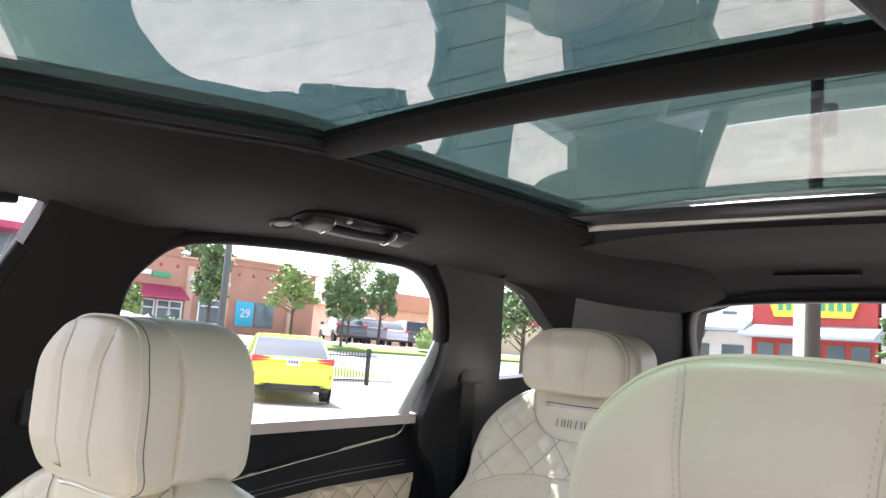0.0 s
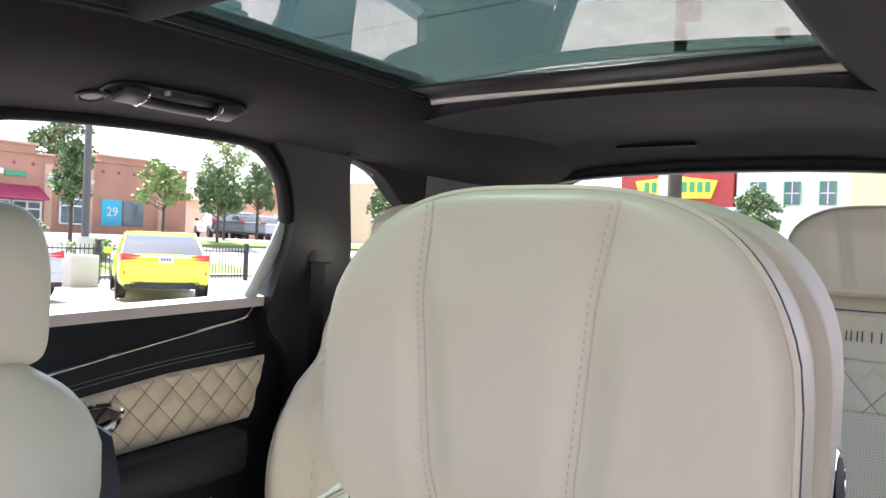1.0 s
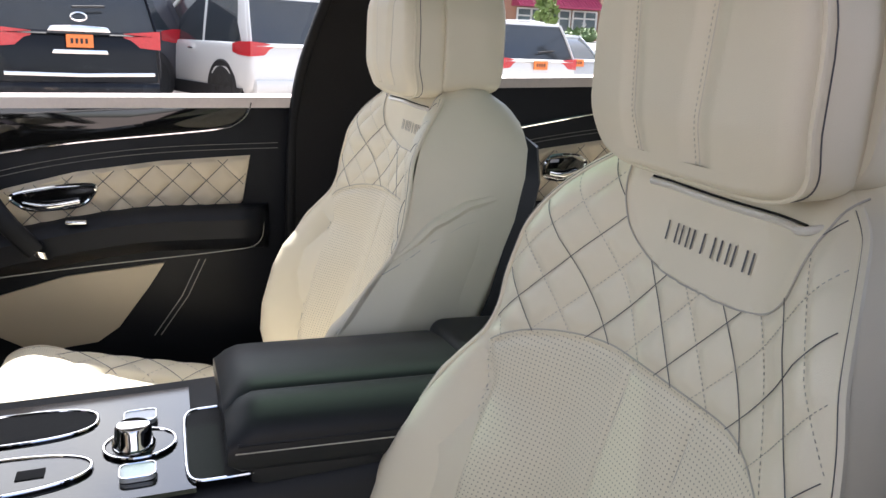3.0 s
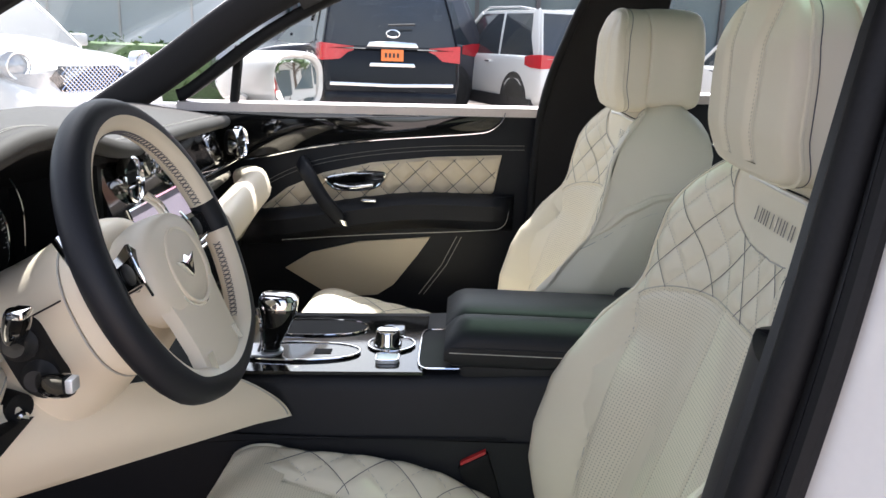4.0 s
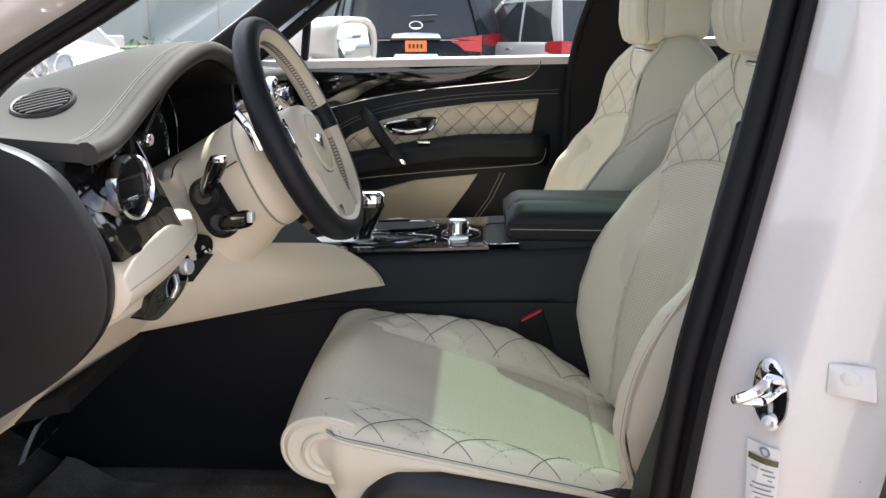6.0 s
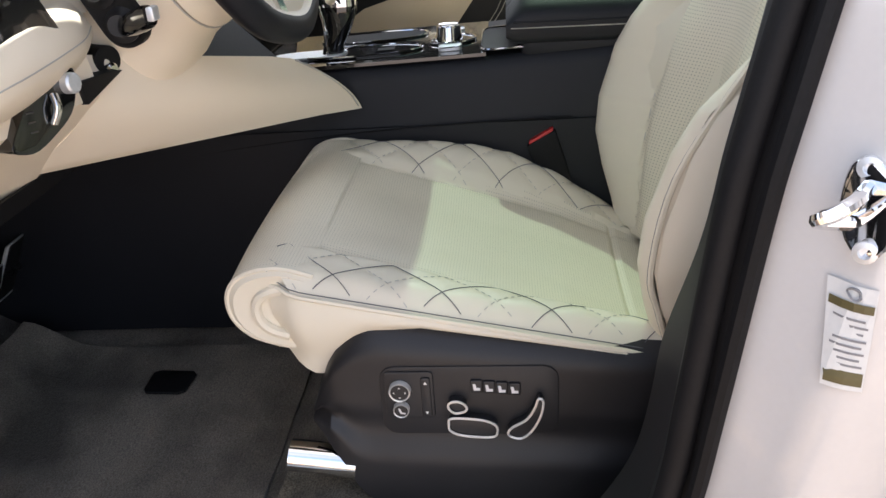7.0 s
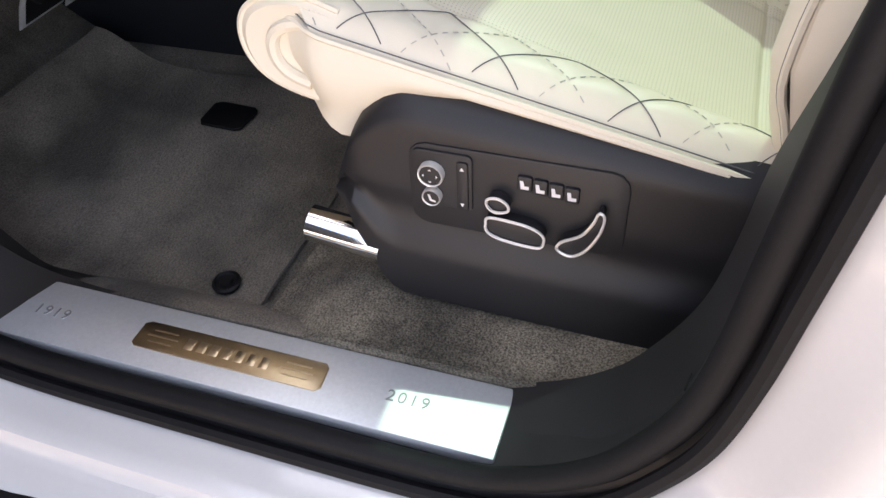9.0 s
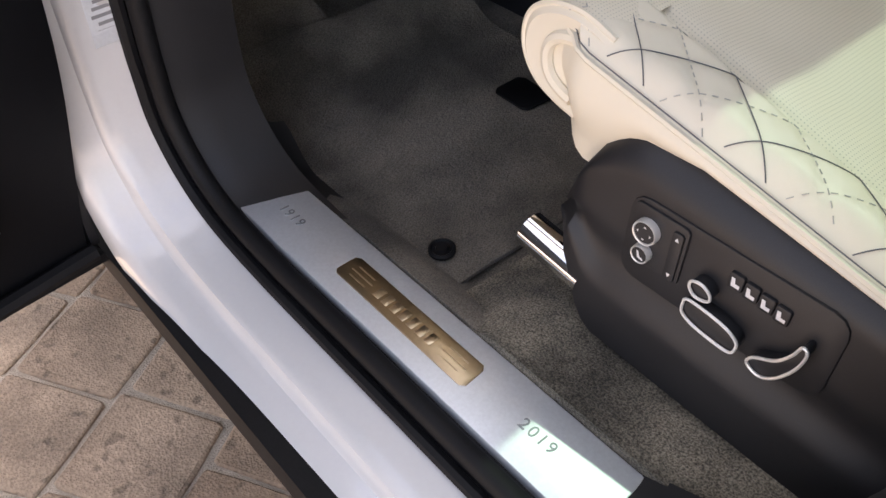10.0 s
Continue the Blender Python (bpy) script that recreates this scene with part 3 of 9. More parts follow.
part("side_floor_wall", Mesh().box(-0.78, -0.73, -0.5, 2.9, 0.40, 0.62), black_trim, floor_root)
part("far_side_wall", Mesh().box(0.76, 0.80, 0.98, 2.9, 0.40, 1.26), black_trim, floor_root)
part("boot_wall", Mesh().box(-0.74, 0.74, 2.86, 2.92, 0.40, 1.22), black_trim, floor_root)

roof = thing("car_roof", (0, 1.3, 1.70), "dark suede car ceiling round a glass roof", "ceiling", kind="structure")


def crown(x):
    return 0.010 * (1 - (x / 0.375) ** 2)


def roof_pane(y0, y1, name):
    part(name, Mesh().shell(lambda u, v: (-0.385 + 0.77 * u, y0 + (y1 - y0) * v, 1.703 + crown(-0.385 + 0.77 * u) - 0.105 * max(0, 1.2 - y0 - (y1 - y0) * v)), 16, 12, (0, 0, 0.005)), roof_glass, roof, "green tinted glass roof panel")


roof_pane(0.585, 1.235, "front_roof_glass")
roof_pane(1.245, 1.86, "rear_roof_glass")
# crossbar between the panes, with a rounded underside
part("roof_crossbar", Mesh().rings([[(x, 1.212 + 0.074 * k, 1.6985 + crown(x) - 0.016 * math.sin(math.pi * min(1, k * 1.15)) ** 0.6 + (0.004 if k in (0, 1) else 0)) for k in (0, 0.06, 0.2, 0.35, 0.5, 0.58, 0.60, 0.70, 0.85, 0.95, 1)] + [(x, 1.286, 1.712 + crown(x)), (x, 1.212, 1.712 + crown(x))] for x in [-0.40 + 0.8 * i / 20 for i in range(21)]]), headliner, roof, "dark crossbar between the roof panes")
# dark ceramic edges and seals of the panes
for s in (-1, 1):
    part("roof_glass_seal", Mesh().tube([(s * 0.366, 0.60 + 0.062 * i, 1.693 - 0.105 * max(0, 0.60 - 0.062 * i)) for i in range(21)], 0.010, 8), rubber, roof)
    part("blind_track", Mesh().shell(lambda u, v, s=s: (s * (0.352 + 0.04 * u), 0.58 + 1.28 * v, 1.690 - 0.105 * max(0, 0.62 - 1.28 * v)), 2, 32, (0, 0, 0.010)), black_trim, roof)
part("rear_glass_edge", Mesh().box(-0.40, 0.40, 1.80, 1.90, 1.694, 1.701), black_trim, roof, bevel=0.002)
part("blind_bar", Mesh().tube([(x, 1.905 - 0.01 * (x / 0.37) ** 2, 1.690 + 0.6 * crown(x)) for x in [-0.372 + 0.0372 * i for i in range(21)]], 0.008, 10), pale_bar, roof, "pale aluminium blind bar")
part("front_header", Mesh().shell(lambda u, v: (-0.62 + 1.24 * u, 0.258 + 0.342 * v, 1.517 + 0.111 * v ** 0.7 + 0.01 * (1 - (2 * u - 1) ** 2)), 12, 12, (0, 0, 0.02)), headliner, roof, "dark front roof lining")


def rear_lining(u, v):
    x = (2 * u - 1) * 0.60
    y = 1.915 + 0.78 * v
    a = abs(2 * u - 1)
    zmid = 1.678 - 0.004 * math.sin(3 * v) + 0.012 * smooth(0.1, 0.5, v) - 0.046 * smooth(0.62, 1.0, v)
    return (x, y, zmid - 0.085 * a ** 3.2 * (1 - 0.3 * v))


part("rear_lining", Mesh().shell(rear_lining, 30, 24, (0, 0, 0.02)), headliner, roof, "dark suede rear roof lining")
part("lining_slot", Mesh().box(-0.235, -0.040, 2.500, 2.508, 1.666, 1.684), rubber, roof, "dark slot in the lining")
part("roof_skin", Mesh().shell(lambda u, v: (-0.66 + 1.32 * u, 1.92 + 0.95 * v, 1.735 - 0.06 * v * v - 0.10 * abs(2 * u - 1) ** 3), 12, 8, (0, 0, 0.008)), car_white, roof, "white roof skin")
# tailgate window and frame
part("tailgate_window", Mesh().shell(lambda u, v: ((2 * u - 1) * (0.62 - 0.10 * v), 2.95 - 0.27 * v, 1.20 + 0.430 * v), 12, 8, (0, 0.006, 0)), priv_glass, roof, "tinted tailgate window")
frame_pts = spline([(-0.60, 2.93, 1.22), (-0.585, 2.80, 1.43), (-0.56, 2.72, 1.565), (-0.50, 2.69, 1.617), (-0.30, 2.68, 1.637), (0, 2.675, 1.643), (0.30, 2.68, 1.637), (0.50, 2.69, 1.617), (0.56, 2.72, 1.565), (0.585, 2.80, 1.43), (0.60, 2.93, 1.22)], 6)
part("tailgate_frame", beam(frame_pts, 0.05, 0.06, (0, 1, 0)), black_trim, roof, "black tailgate window frame")
part("parcel_cover", Mesh().box(-0.66, 0.66, 2.22, 2.92, 1.12, 1.14), black_trim, roof, "black load cover", bevel=0.006)
# reading button and grab handle on the passenger's side
bn = Vector((0.22, 0.0, -0.97)).normalized()
part("reading_light", Mesh().spin((-0.528, 1.284, 1.6085), bn, [(0.021, -0.004), (0.021, 0.003), (0.018, 0.005), (0.016, 0.002), (0.0005, 0.002)], 28), black_trim, roof, "round black reading light")
part("reading_lens", Mesh().spin((-0.528, 1.284, 1.6085), bn, [(0.0135, 0.001), (0.0135, 0.0035), (0.010, 0.0042), (0.0005, 0.0038)], 24), handle_grey, roof, "small round lens")


def grab_handle(s):
    """A folding handle lying in a shallow recess of the roof lining."""
    O, up, out = Vector((s * 0.490, 1.405, 1.6200)), Vector((-s * 0.972, 0, 0.235)), Vector((-s * 0.235, 0, -0.972))
    g = thing("grab_handle", O, "black folding grab handle in the roof lining", "handle")

    def P(a, b, c):
        return O + Vector((0, a, 0)) + up * b + out * c

    def loop(w, h, c, power=3.4, n=40):
        return [P(w * math.copysign(abs(math.cos(t)) ** (2 / power), math.cos(t)), h * math.copysign(abs(math.sin(t)) ** (2 / power), math.sin(t)), c) for t in [2 * math.pi * i / n for i in range(n)]]

    part("recess", Mesh().rings([loop(0.126, 0.034, -0.002), loop(0.126, 0.034, 0.0045), loop(0.121, 0.030, 0.0050), loop(0.118, 0.027, -0.001), loop(0.002, 0.002, -0.001)], cap=False), rubber, g, "dark recess")
    for q in (-1, 1):
        part("handle_end", Mesh().rings([[P(q * a, b, c) for b, c in ((0.020, 0.004), (0.021, 0.012), (0.016, 0.017), (-0.012, 0.019), (-0.020, 0.014), (-0.020, 0.004))] for a in (0.062, 0.070, 0.096, 0.106)]), handle_grey, g, "grey-black hinged handle end", bevel=0.004)
        part("chrome_ring", Mesh().tube([P(q * 0.067, b, c) for b, c in ((0.0215, 0.006), (0.0218, 0.0125), (0.0165, 0.0178), (-0.012, 0.0198), (-0.0205, 0.0145), (-0.021, 0.006))], 0.0010, 5), chrome, g)
    path = spline([P(a, -0.006 - 0.004 * (1 - (a / 0.062) ** 2), 0.0115) for a in (-0.066, -0.04, 0.0, 0.04, 0.066)], 5)
    part("grip", beam(path, 0.020, 0.014, out), black_trim, g, "black leather grip")
    part("lock_stud", Mesh().spin(P(-0.030, 0.014, 0.0), out, [(0.005, 0), (0.005, 0.004), (0.003, 0.005), (0.0005, 0.005)], 12), satin, g)


grab_handle(-1)

# ---- sill of the open door ----
sill = thing("sill_plate", (0.72, 0.36, 0.495), "brushed aluminium sill plate with bronze badge and engraved years", "sill plate")
part("plate", Mesh().box(0.683, 0.760, 0.080, 0.635, 0.485, 0.500), satin, sill, "brushed aluminium plate", bevel=0.0015)
part("badge", Mesh().prism([(-0.100, -0.0125), (-0.094, -0.0165), (0.096, -0.0165), (0.100, -0.012), (0.102, 0.012), (0.097, 0.0165), (-0.095, 0.0165), (-0.100, 0.0125)], lambda a, b: (0.7215 + b, 0.362 + a, 0.4995), (0, 0, 0.0016)), bronze, sill, "polished bronze badge", bevel=0.0005)
for k in range(7):
    part("badge_bar", Mesh().box(0.7150, 0.7285, 0.3160 + 0.0134 * k, 0.3254 + 0.0134 * k, 0.5008, 0.5014), bronze_dark, sill, "raised bar of the badge", bevel=0.0003)
for sy in (-1, 1):
    for k in (-1, 0, 1):
        c = 0.362 + sy * 0.072
        part("badge_line", Mesh().box(0.7207 + 0.007 * k, 0.7223 + 0.007 * k, c - 0.017 + 0.004 * abs(k), c + 0.017 - 0.004 * abs(k), 0.5010, 0.5015), bronze_dark, sill)
lettering("year_from", "1919", 0.0175, Matrix.Translation((0.7225, 0.160, 0.5003)) @ Euler((0, 0, radians(90))).to_matrix().to_4x4(), engraved, sill, "engraved year", spacing=1.25)
lettering("year_to", "2019", 0.0175, Matrix.Translation((0.7225, 0.545, 0.5003)) @ Euler((0, 0, radians(90))).to_matrix().to_4x4(), engraved, sill, "engraved year", spacing=1.25)
part("sill_trim", Mesh().shell(lambda u, v: (0.640 + 0.135 * u, 0.02 + 0.64 * v, 0.468 + 0.022 * smooth(0, 0.35, u) - 0.006 * u + 0.05 * smooth(0.10, 0.02, 0.02 + 0.64 * v) ** 2), 14, 50, (0, 0, -0.03)), black_trim, shell, "black plastic sill trim")
# trim that sweeps from the sill up the centre pillar
sweep_in = spline([(0.674, 0.642, 0.490), (0.679, 0.668, 0.496), (0.68, 0.697, 0.505), (0.68, 0.735, 0.529), (0.68, 0.768, 0.566), (0.68, 0.792, 0.614), (0.68, 0.804, 0.669), (0.68, 0.812, 0.73), (0.68, 0.822, 0.82), (0.682, 0.842, 1.0), (0.682, 0.872, 1.20)], 4)
sweep_out = spline([(0.778, 0.640, 0.496), (0.778, 0.660, 0.508), (0.780, 0.685, 0.528), (0.782, 0.715, 0.552), (0.783, 0.744, 0.592), (0.784, 0.763, 0.632), (0.785, 0.775, 0.675), (0.786, 0.783, 0.73), (0.787, 0.791, 0.82), (0.784, 0.815, 1.0), (0.768, 0.858, 1.20)], 4)


def sweep_trim(u, v):
    k = int(round(u * (len(sweep_in) - 1)))
    a, b = sweep_in[k], sweep_out[k]
    n = (a - mid)
    n.x = 0
    return a.lerp(b, v) - n.normalized() * 0.008 * math.sin(math.pi * v) ** 0.7


part("pillar_trim", Mesh().shell(sweep_trim, len(sweep_in) - 1, 10, (0.0, 0.03, -0.012)), black_trim, shell, "black lower centre pillar trim")
part("pillar_inner_trim", Mesh().shell(lambda u, v: sweep_trim(0.25 + 0.75 * v, 0.0) + Vector((-0.055 * u, 0.09 * u * u + 0.03 * u, -0.01 * u)), 6, 24, (0.0, 0.02, 0.0)), black_trim, shell, "black inner face of the pillar trim")
part("trim_joint", Mesh().tube([sweep_trim(0.52, 0.12 + 0.06 * i) - Vector((0, 0.0012, -0.0012)) for i in range(12)], 0.0008, 5), rubber, shell)
part("rocker_cover", Mesh().rings([[(0.86, y, 0.425), (0.892, y, 0.428), (0.897, y, 0.41), (0.885, y, 0.365), (0.86, y, 0.30), (0.78, y, 0.28), (0.78, y, 0.40)] for y in (-0.75, 0.0, 0.5, 1.2, 2.2)]), rubber, shell, "black plastic rocker cover")
part("underbody", Mesh().box(-0.85, 0.80, -1.3, 3.1, 0.26, 0.40), rubber, shell)

# door latch, label and plug on the white centre pillar
LP = pillar_face(0.876, 0.972)
latch = thing("door_striker", LP, "chrome door striker bolted to the white pillar", "striker")


def on_pillar(y, z, lift=0.0):
    p = pillar_face(y, z)
    return p + Vector((lift * 0.9, -lift * 0.45, 0))


part("striker_plate", Mesh().rings([[on_pillar(0.876 + 0.012 * math.cos(t) * k, 0.972 + 0.031 * math.sin(t) * k, l) for t in [2 * math.pi * i / 24 for i in range(24)]] for k, l in ((1.0, -0.004), (1.0, 0.005), (0.9, 0.0065))]), chrome, latch)
LB = on_pillar(0.876, 0.986, 0.006)
part("striker_loop", Mesh().tube(spline([LB, LB + Vector((0.022, -0.016, 0.0)), LB + Vector((0.030, -0.030, -0.004)), LB + Vector((0.022, -0.036, -0.012)), LB + Vector((0.0, -0.008, -0.024))], 5), 0.0048, 8), chrome, latch, "chrome striker loop")
for dz in (-0.025, 0.025):
    part("bolt", Mesh().spin(on_pillar(0.876, 0.972 + dz, 0.005), (0.9, -0.45, 0), [(0.0075, 0), (0.0075, 0.003), (0.004, 0.004), (0.0035, 0.001), (0.0005, 0.001)], 14), satin, latch)
lab = thing("tyre_label", pillar_face(0.874, 0.886), "white printed tyre label stuck to the pillar", "label")


def label_bar(y0, y1, z0, z1, lift, name, mat):
    return part(name, Mesh().sheet(lambda u, v: on_pillar(y0 + (y1 - y0) * u, z0 + (z1 - z0) * v, lift), 4, 2), mat, lab, flat=True)


label_bar(0.862, 0.885, 0.848, 0.922, 0.0012, "paper", paper)
label_bar(0.863, 0.884, 0.905, 0.911, 0.0018, "label_band", print_band)
label_bar(0.863, 0.884, 0.852, 0.862, 0.0018, "label_band", print_band)
for k in range(8):
    label_bar(0.8645 + 0.001 * (k % 3), 0.8825 - 0.002 * (k % 2), 0.8655 + 0.0047 * k, 0.8672 + 0.0047 * k, 0.0018, "print_bar", print_grey)
part("wheel_sign", Mesh().tube([on_pillar(0.8735 + 0.0028 * math.cos(t), 0.9165 + 0.0035 * math.sin(t), 0.002) for t in [2 * math.pi * i / 16 for i in range(16)]], 0.0010, 4, close=True), print_grey, lab)
part("pillar_plug", Mesh().rings([[on_pillar(0.934 + a, 0.995 + b, l) for a, b in ((-0.018, -0.014), (0.018, -0.014), (0.018, 0.014), (-0.018, 0.014))] for l in (-0.003, 0.003)]), car_white, shell, "white body plug", bevel=0.002)
part("plug_button", Mesh().spin(on_pillar(0.934, 0.995, 0.004), (0.9, -0.45, 0), [(0.0105, 0), (0.0105, 0.003), (0.008, 0.0045), (0.0005, 0.0045)], 20), car_white, shell)
# rear door of the driver's side, closed
rd = thing("rear_door", (0.93, 1.4, 0.45), "closed white rear car door with black front edge", "car door")
part("skin", Mesh().shell(lambda u, v: (0.905 + 0.055 * math.sin(math.pi * min(1, v * 1.05)) ** 0.6 - 0.03 * v, 0.955 + 1.0 * u + 0.02 * v, 0.42 + 0.82 * v), 10, 20, (-0.02, 0, 0)), car_white, rd, "pearl white door skin")
part("edge_face", Mesh().shell(lambda u, v: (0.838 + 0.072 * u + 0.04 * u * math.sin(math.pi * v), 0.966 - 0.006 * u + 0.02 * v, 0.44 + 0.80 * v), 6, 16, (0, 0.02, 0)), car_white, rd)
part("edge_seal", Mesh().tube([(0.842, 0.955 + 0.02 * v, 0.46 + 0.76 * v) for v in [i / 12 for i in range(13)]], 0.010, 8), rubber, rd, "black rubber door edge seal")
part("edge_block", Mesh().box(0.85, 0.88, 0.945, 0.965, 0.80, 0.91), black_trim, rd, "black edge block", bevel=0.003)
part("window_frame", Mesh().shell(lambda u, v: (0.80 - 0.13 * v, 0.955 + 0.09 * u + 0.05 * v, 1.24 + 0.36 * v), 4, 8, (0.02, 0, 0)), rubber, rd, "black window frame")

# ---- open driver's door, swung forward ----
dd = thing("front_door", (0.93, -0.12, 0.45), "open white front car door with black leather lining", "car door")
A = Vector((0.905, -0.03, 0))
DU = Vector((0.995, 0.10, 0)).normalized()         # along the open door, from the hinge
DN = Vector((-0.10, 0.995, 0)).normalized()          # towards its lining


def D(u, w, z):
    p = A + DU * u + DN * w
    return Vector((p.x, p.y, z))


part("outer_skin", Mesh().shell(lambda u, v: D(-0.02 + 1.02 * u, -0.10 - 0.04 * math.sin(math.pi * v) ** 0.7, 0.42 + 0.80 * v), 10, 16, DN * 0.01), car_white, dd, "pearl white outer skin")
part("lining", Mesh().shell(lambda u, v: D(-0.040 + 0.045 * (1 - v) ** 2 + 0.98 * u, 0.02 + 0.075 * smooth(0.0, 0.42, v) * (0.75 + 0.25 * smooth(0.0, 0.06, u)), 0.43 + 0.78 * v), 24, 24, DN * -0.06), door_black, dd, "black leather door lining")
part("bottom_edge", Mesh().shell(lambda u, v: D(-0.01 + 0.99 * u, -0.10 + 0.13 * v, 0.43), 6, 3, (0, 0, -0.012)), rubber, dd, "black lower door edge")
part("hinge_edge", Mesh().shell(lambda u, v: D(-0.012, -0.10 + 0.12 * u, 0.44 + 0.76 * v), 3, 6, DU * 0.01), black_trim, dd)
part("speaker_ring", Mesh().tube([D(0.172 + 0.085 * math.cos(t), 0.066 + 0.10 * 0.085 * math.sin(t), 0.585 + 0.085 * math.sin(t)) for t in [2 * math.pi * i / 32 for i in range(32)]], 0.004, 8, close=True), satin, dd, "silver loudspeaker ring")
part("speaker_grille", Mesh().spin(D(0.172, 0.062, 0.585), DN + Vector((0, 0, -0.1)), [(0.083, 0), (0.083, 0.006), (0.04, 0.011), (0.0005, 0.012)], 32), black_trim, dd, "black loudspeaker grille")
part("lower_seal", Mesh().tube(spline([D(0.0, 0.03, 0.44), D(0.3, 0.035, 0.43), D(0.9, 0.035, 0.43)], 6), 0.011, 8), rubber, dd, "black rubber seal")
part("check_arm", Mesh().box(0.850, 0.884, -0.060, -0.018, 0.598, 0.645), car_white, dd, "white hinge", bevel=0.006)
part("hinge", Mesh().tube([(0.895, -0.075, 0.50), (0.895, -0.075, 0.585)], 0.014, 12), car_white, dd, "white painted hinge")

# ---- front doors' and windows' trims of the passenger's side ----
pd = thing("front_door", (-0.75, 0.4, 0.45), "closed front car door lined in black and quilted beige leather", "car door")
PXD = 0.742
part("lining", panel([(-0.02, 0.50), (0.845, 0.50), (0.848, 1.218), (0.40, 1.208), (-0.02, 1.198)], PXD + 0.014, 0.05, -1), hide_black, pd, "black leather door lining", bevel=0.01)
part("window_ledge", Mesh().shell(lambda u, v: (-(0.742 + 0.075 * v), -0.02 + 0.868 * u, 1.200 + 0.018 * u + 0.006 * math.sin(math.pi * v) - 0.004 * v), 12, 5, (0, 0, -0.02)), ledge, pd, "pale window ledge")
part("veneer", panel([(-0.02, 1.192), (0.30, 1.196), (0.60, 1.201), (0.765, 1.205), (0.758, 1.185), (0.735, 1.166), (0.70, 1.157), (0.60, 1.146), (0.45, 1.130), (0.30, 1.106), (0.18, 1.078), (0.05, 1.055), (-0.02, 1.05)], PXD + 0.003, 0.012, -1), veneer, pd, "glossy black veneer", bevel=0.002)
line = spline([(-(PXD + 0.001), y, z) for y, z in ((0.768, 1.206), (0.760, 1.184), (0.736, 1.163), (0.70, 1.154), (0.60, 1.143), (0.45, 1.127), (0.30, 1.103), (0.18, 1.075), (0.05, 1.052))], 6)
part("chrome_line", Mesh().tube(line, 0.0022, 6), chrome, pd, "thin chrome line")
for dz in (0.0, 0.010):
    part("pad_stitch", Mesh().tube(spline([(-(PXD + 0.012), y, z - dz) for y, z in ((0.82, 1.128), (0.60, 1.118), (0.42, 1.095), (0.28, 1.060), (0.17, 1.0), (0.11, 0.93))], 6), 0.0006, 4), thread_grey, pd)


def quilt_panel(root, outline, x, s, name, label, step=0.062):
    """A quilted leather field of outline (y, z) with puffed diamonds."""
    from_y, to_y = min(p[0] for p in outline), max(p[0] for p in outline)

    def span(y):
        zs = []
        for (y0, z0), (y1, z1) in zip(outline, outline[1:] + outline[:1]):
            if (y0 - y) * (y1 - y) <= 0 and abs(y1 - y0) > 1e-9:
                zs.append(z0 + (z1 - z0) * (y - y0) / (y1 - y0))
        return (min(zs), max(zs)) if len(zs) > 1 else (zs[0], zs[0]) if zs else (0, 0)

    def P(y, z, lift=0.0):
        a, b = span(min(max(y, from_y + 1e-5), to_y - 1e-5))
        edge_fall = smooth(0, 0.008, min(z - a, b - z))
        return (s * (x - (bulge(y / step + z / step, y / step - z / step, 0.006) + 0.002) * edge_fall - lift), y, z)

    def fn(u, v):
        y = from_y + (to_y - from_y) * min(max(u, 1e-4), 1 - 1e-4)
        a, b = span(y)
        return P(y, a + (b - a) * v)

    field = part(name, Mesh().shell(fn, 120, 40, (s * 0.006, 0, 0)), hide_door, root, label)
    dark = Mesh()
    for sign in (1, -1):
        for k in range(-10, 60):
            run = []
            for i in range(160):
                y = from_y + (to_y - from_y) * (i + 0.5) / 160
                z = sign * (k * step - y) if sign > 0 else y - (k - 30) * step
                a, b = span(y)
                if a + 0.004 < z < b - 0.004:
                    run.append(P(y, z, 0.001))
            if len(run) > 2:
                dark.tube(run, 0.0008, 4)
    if dark.v:
        part("panel_stitching", dark, thread_dark, field, "dark diamond stitching")
    return field


quilt_panel(pd, [(0.165, 0.938), (0.75, 1.008), (0.766, 1.103), (0.60, 1.092), (0.45, 1.072), (0.33, 1.042), (0.24, 1.0)], PXD + 0.012, -1, "upper_panel", "diamond-quilted beige leather panel")
part("lower_panel", panel([(0.235, 0.795), (0.30, 0.838), (0.42, 0.872), (0.60, 0.892), (0.57, 0.845), (0.51, 0.763), (0.47, 0.735), (0.36, 0.722)], PXD + 0.008, 0.02, -1), hide_door, pd, "plain beige leather lower panel", bevel=0.002)
arm_sec = []
for i in range(25):
    y = 0.10 + 0.70 * i / 24
    zc_ = 0.905 + 0.062 * smooth(0.12, 0.62, y)
    h = 0.040
    w = 0.052 * smooth(0.10, 0.22, y) * smooth(0.80, 0.76, y) + 0.004
    arm_sec.append([(-(PXD + 0.012), y, zc_ + h), (-(PXD + 0.010 - w * 0.7), y, zc_ + h * 0.95), (-(PXD + 0.006 - w), y, zc_ + h * 0.5), (-(PXD + 0.006 - w), y, zc_ - h * 0.4), (-(PXD + 0.010 - w * 0.5), y, zc_ - h * 1.1), (-(PXD + 0.012), y, zc_ - h * 1.3)])
part("armrest", Mesh().rings(arm_sec), hide_black, pd, "black leather door armrest")
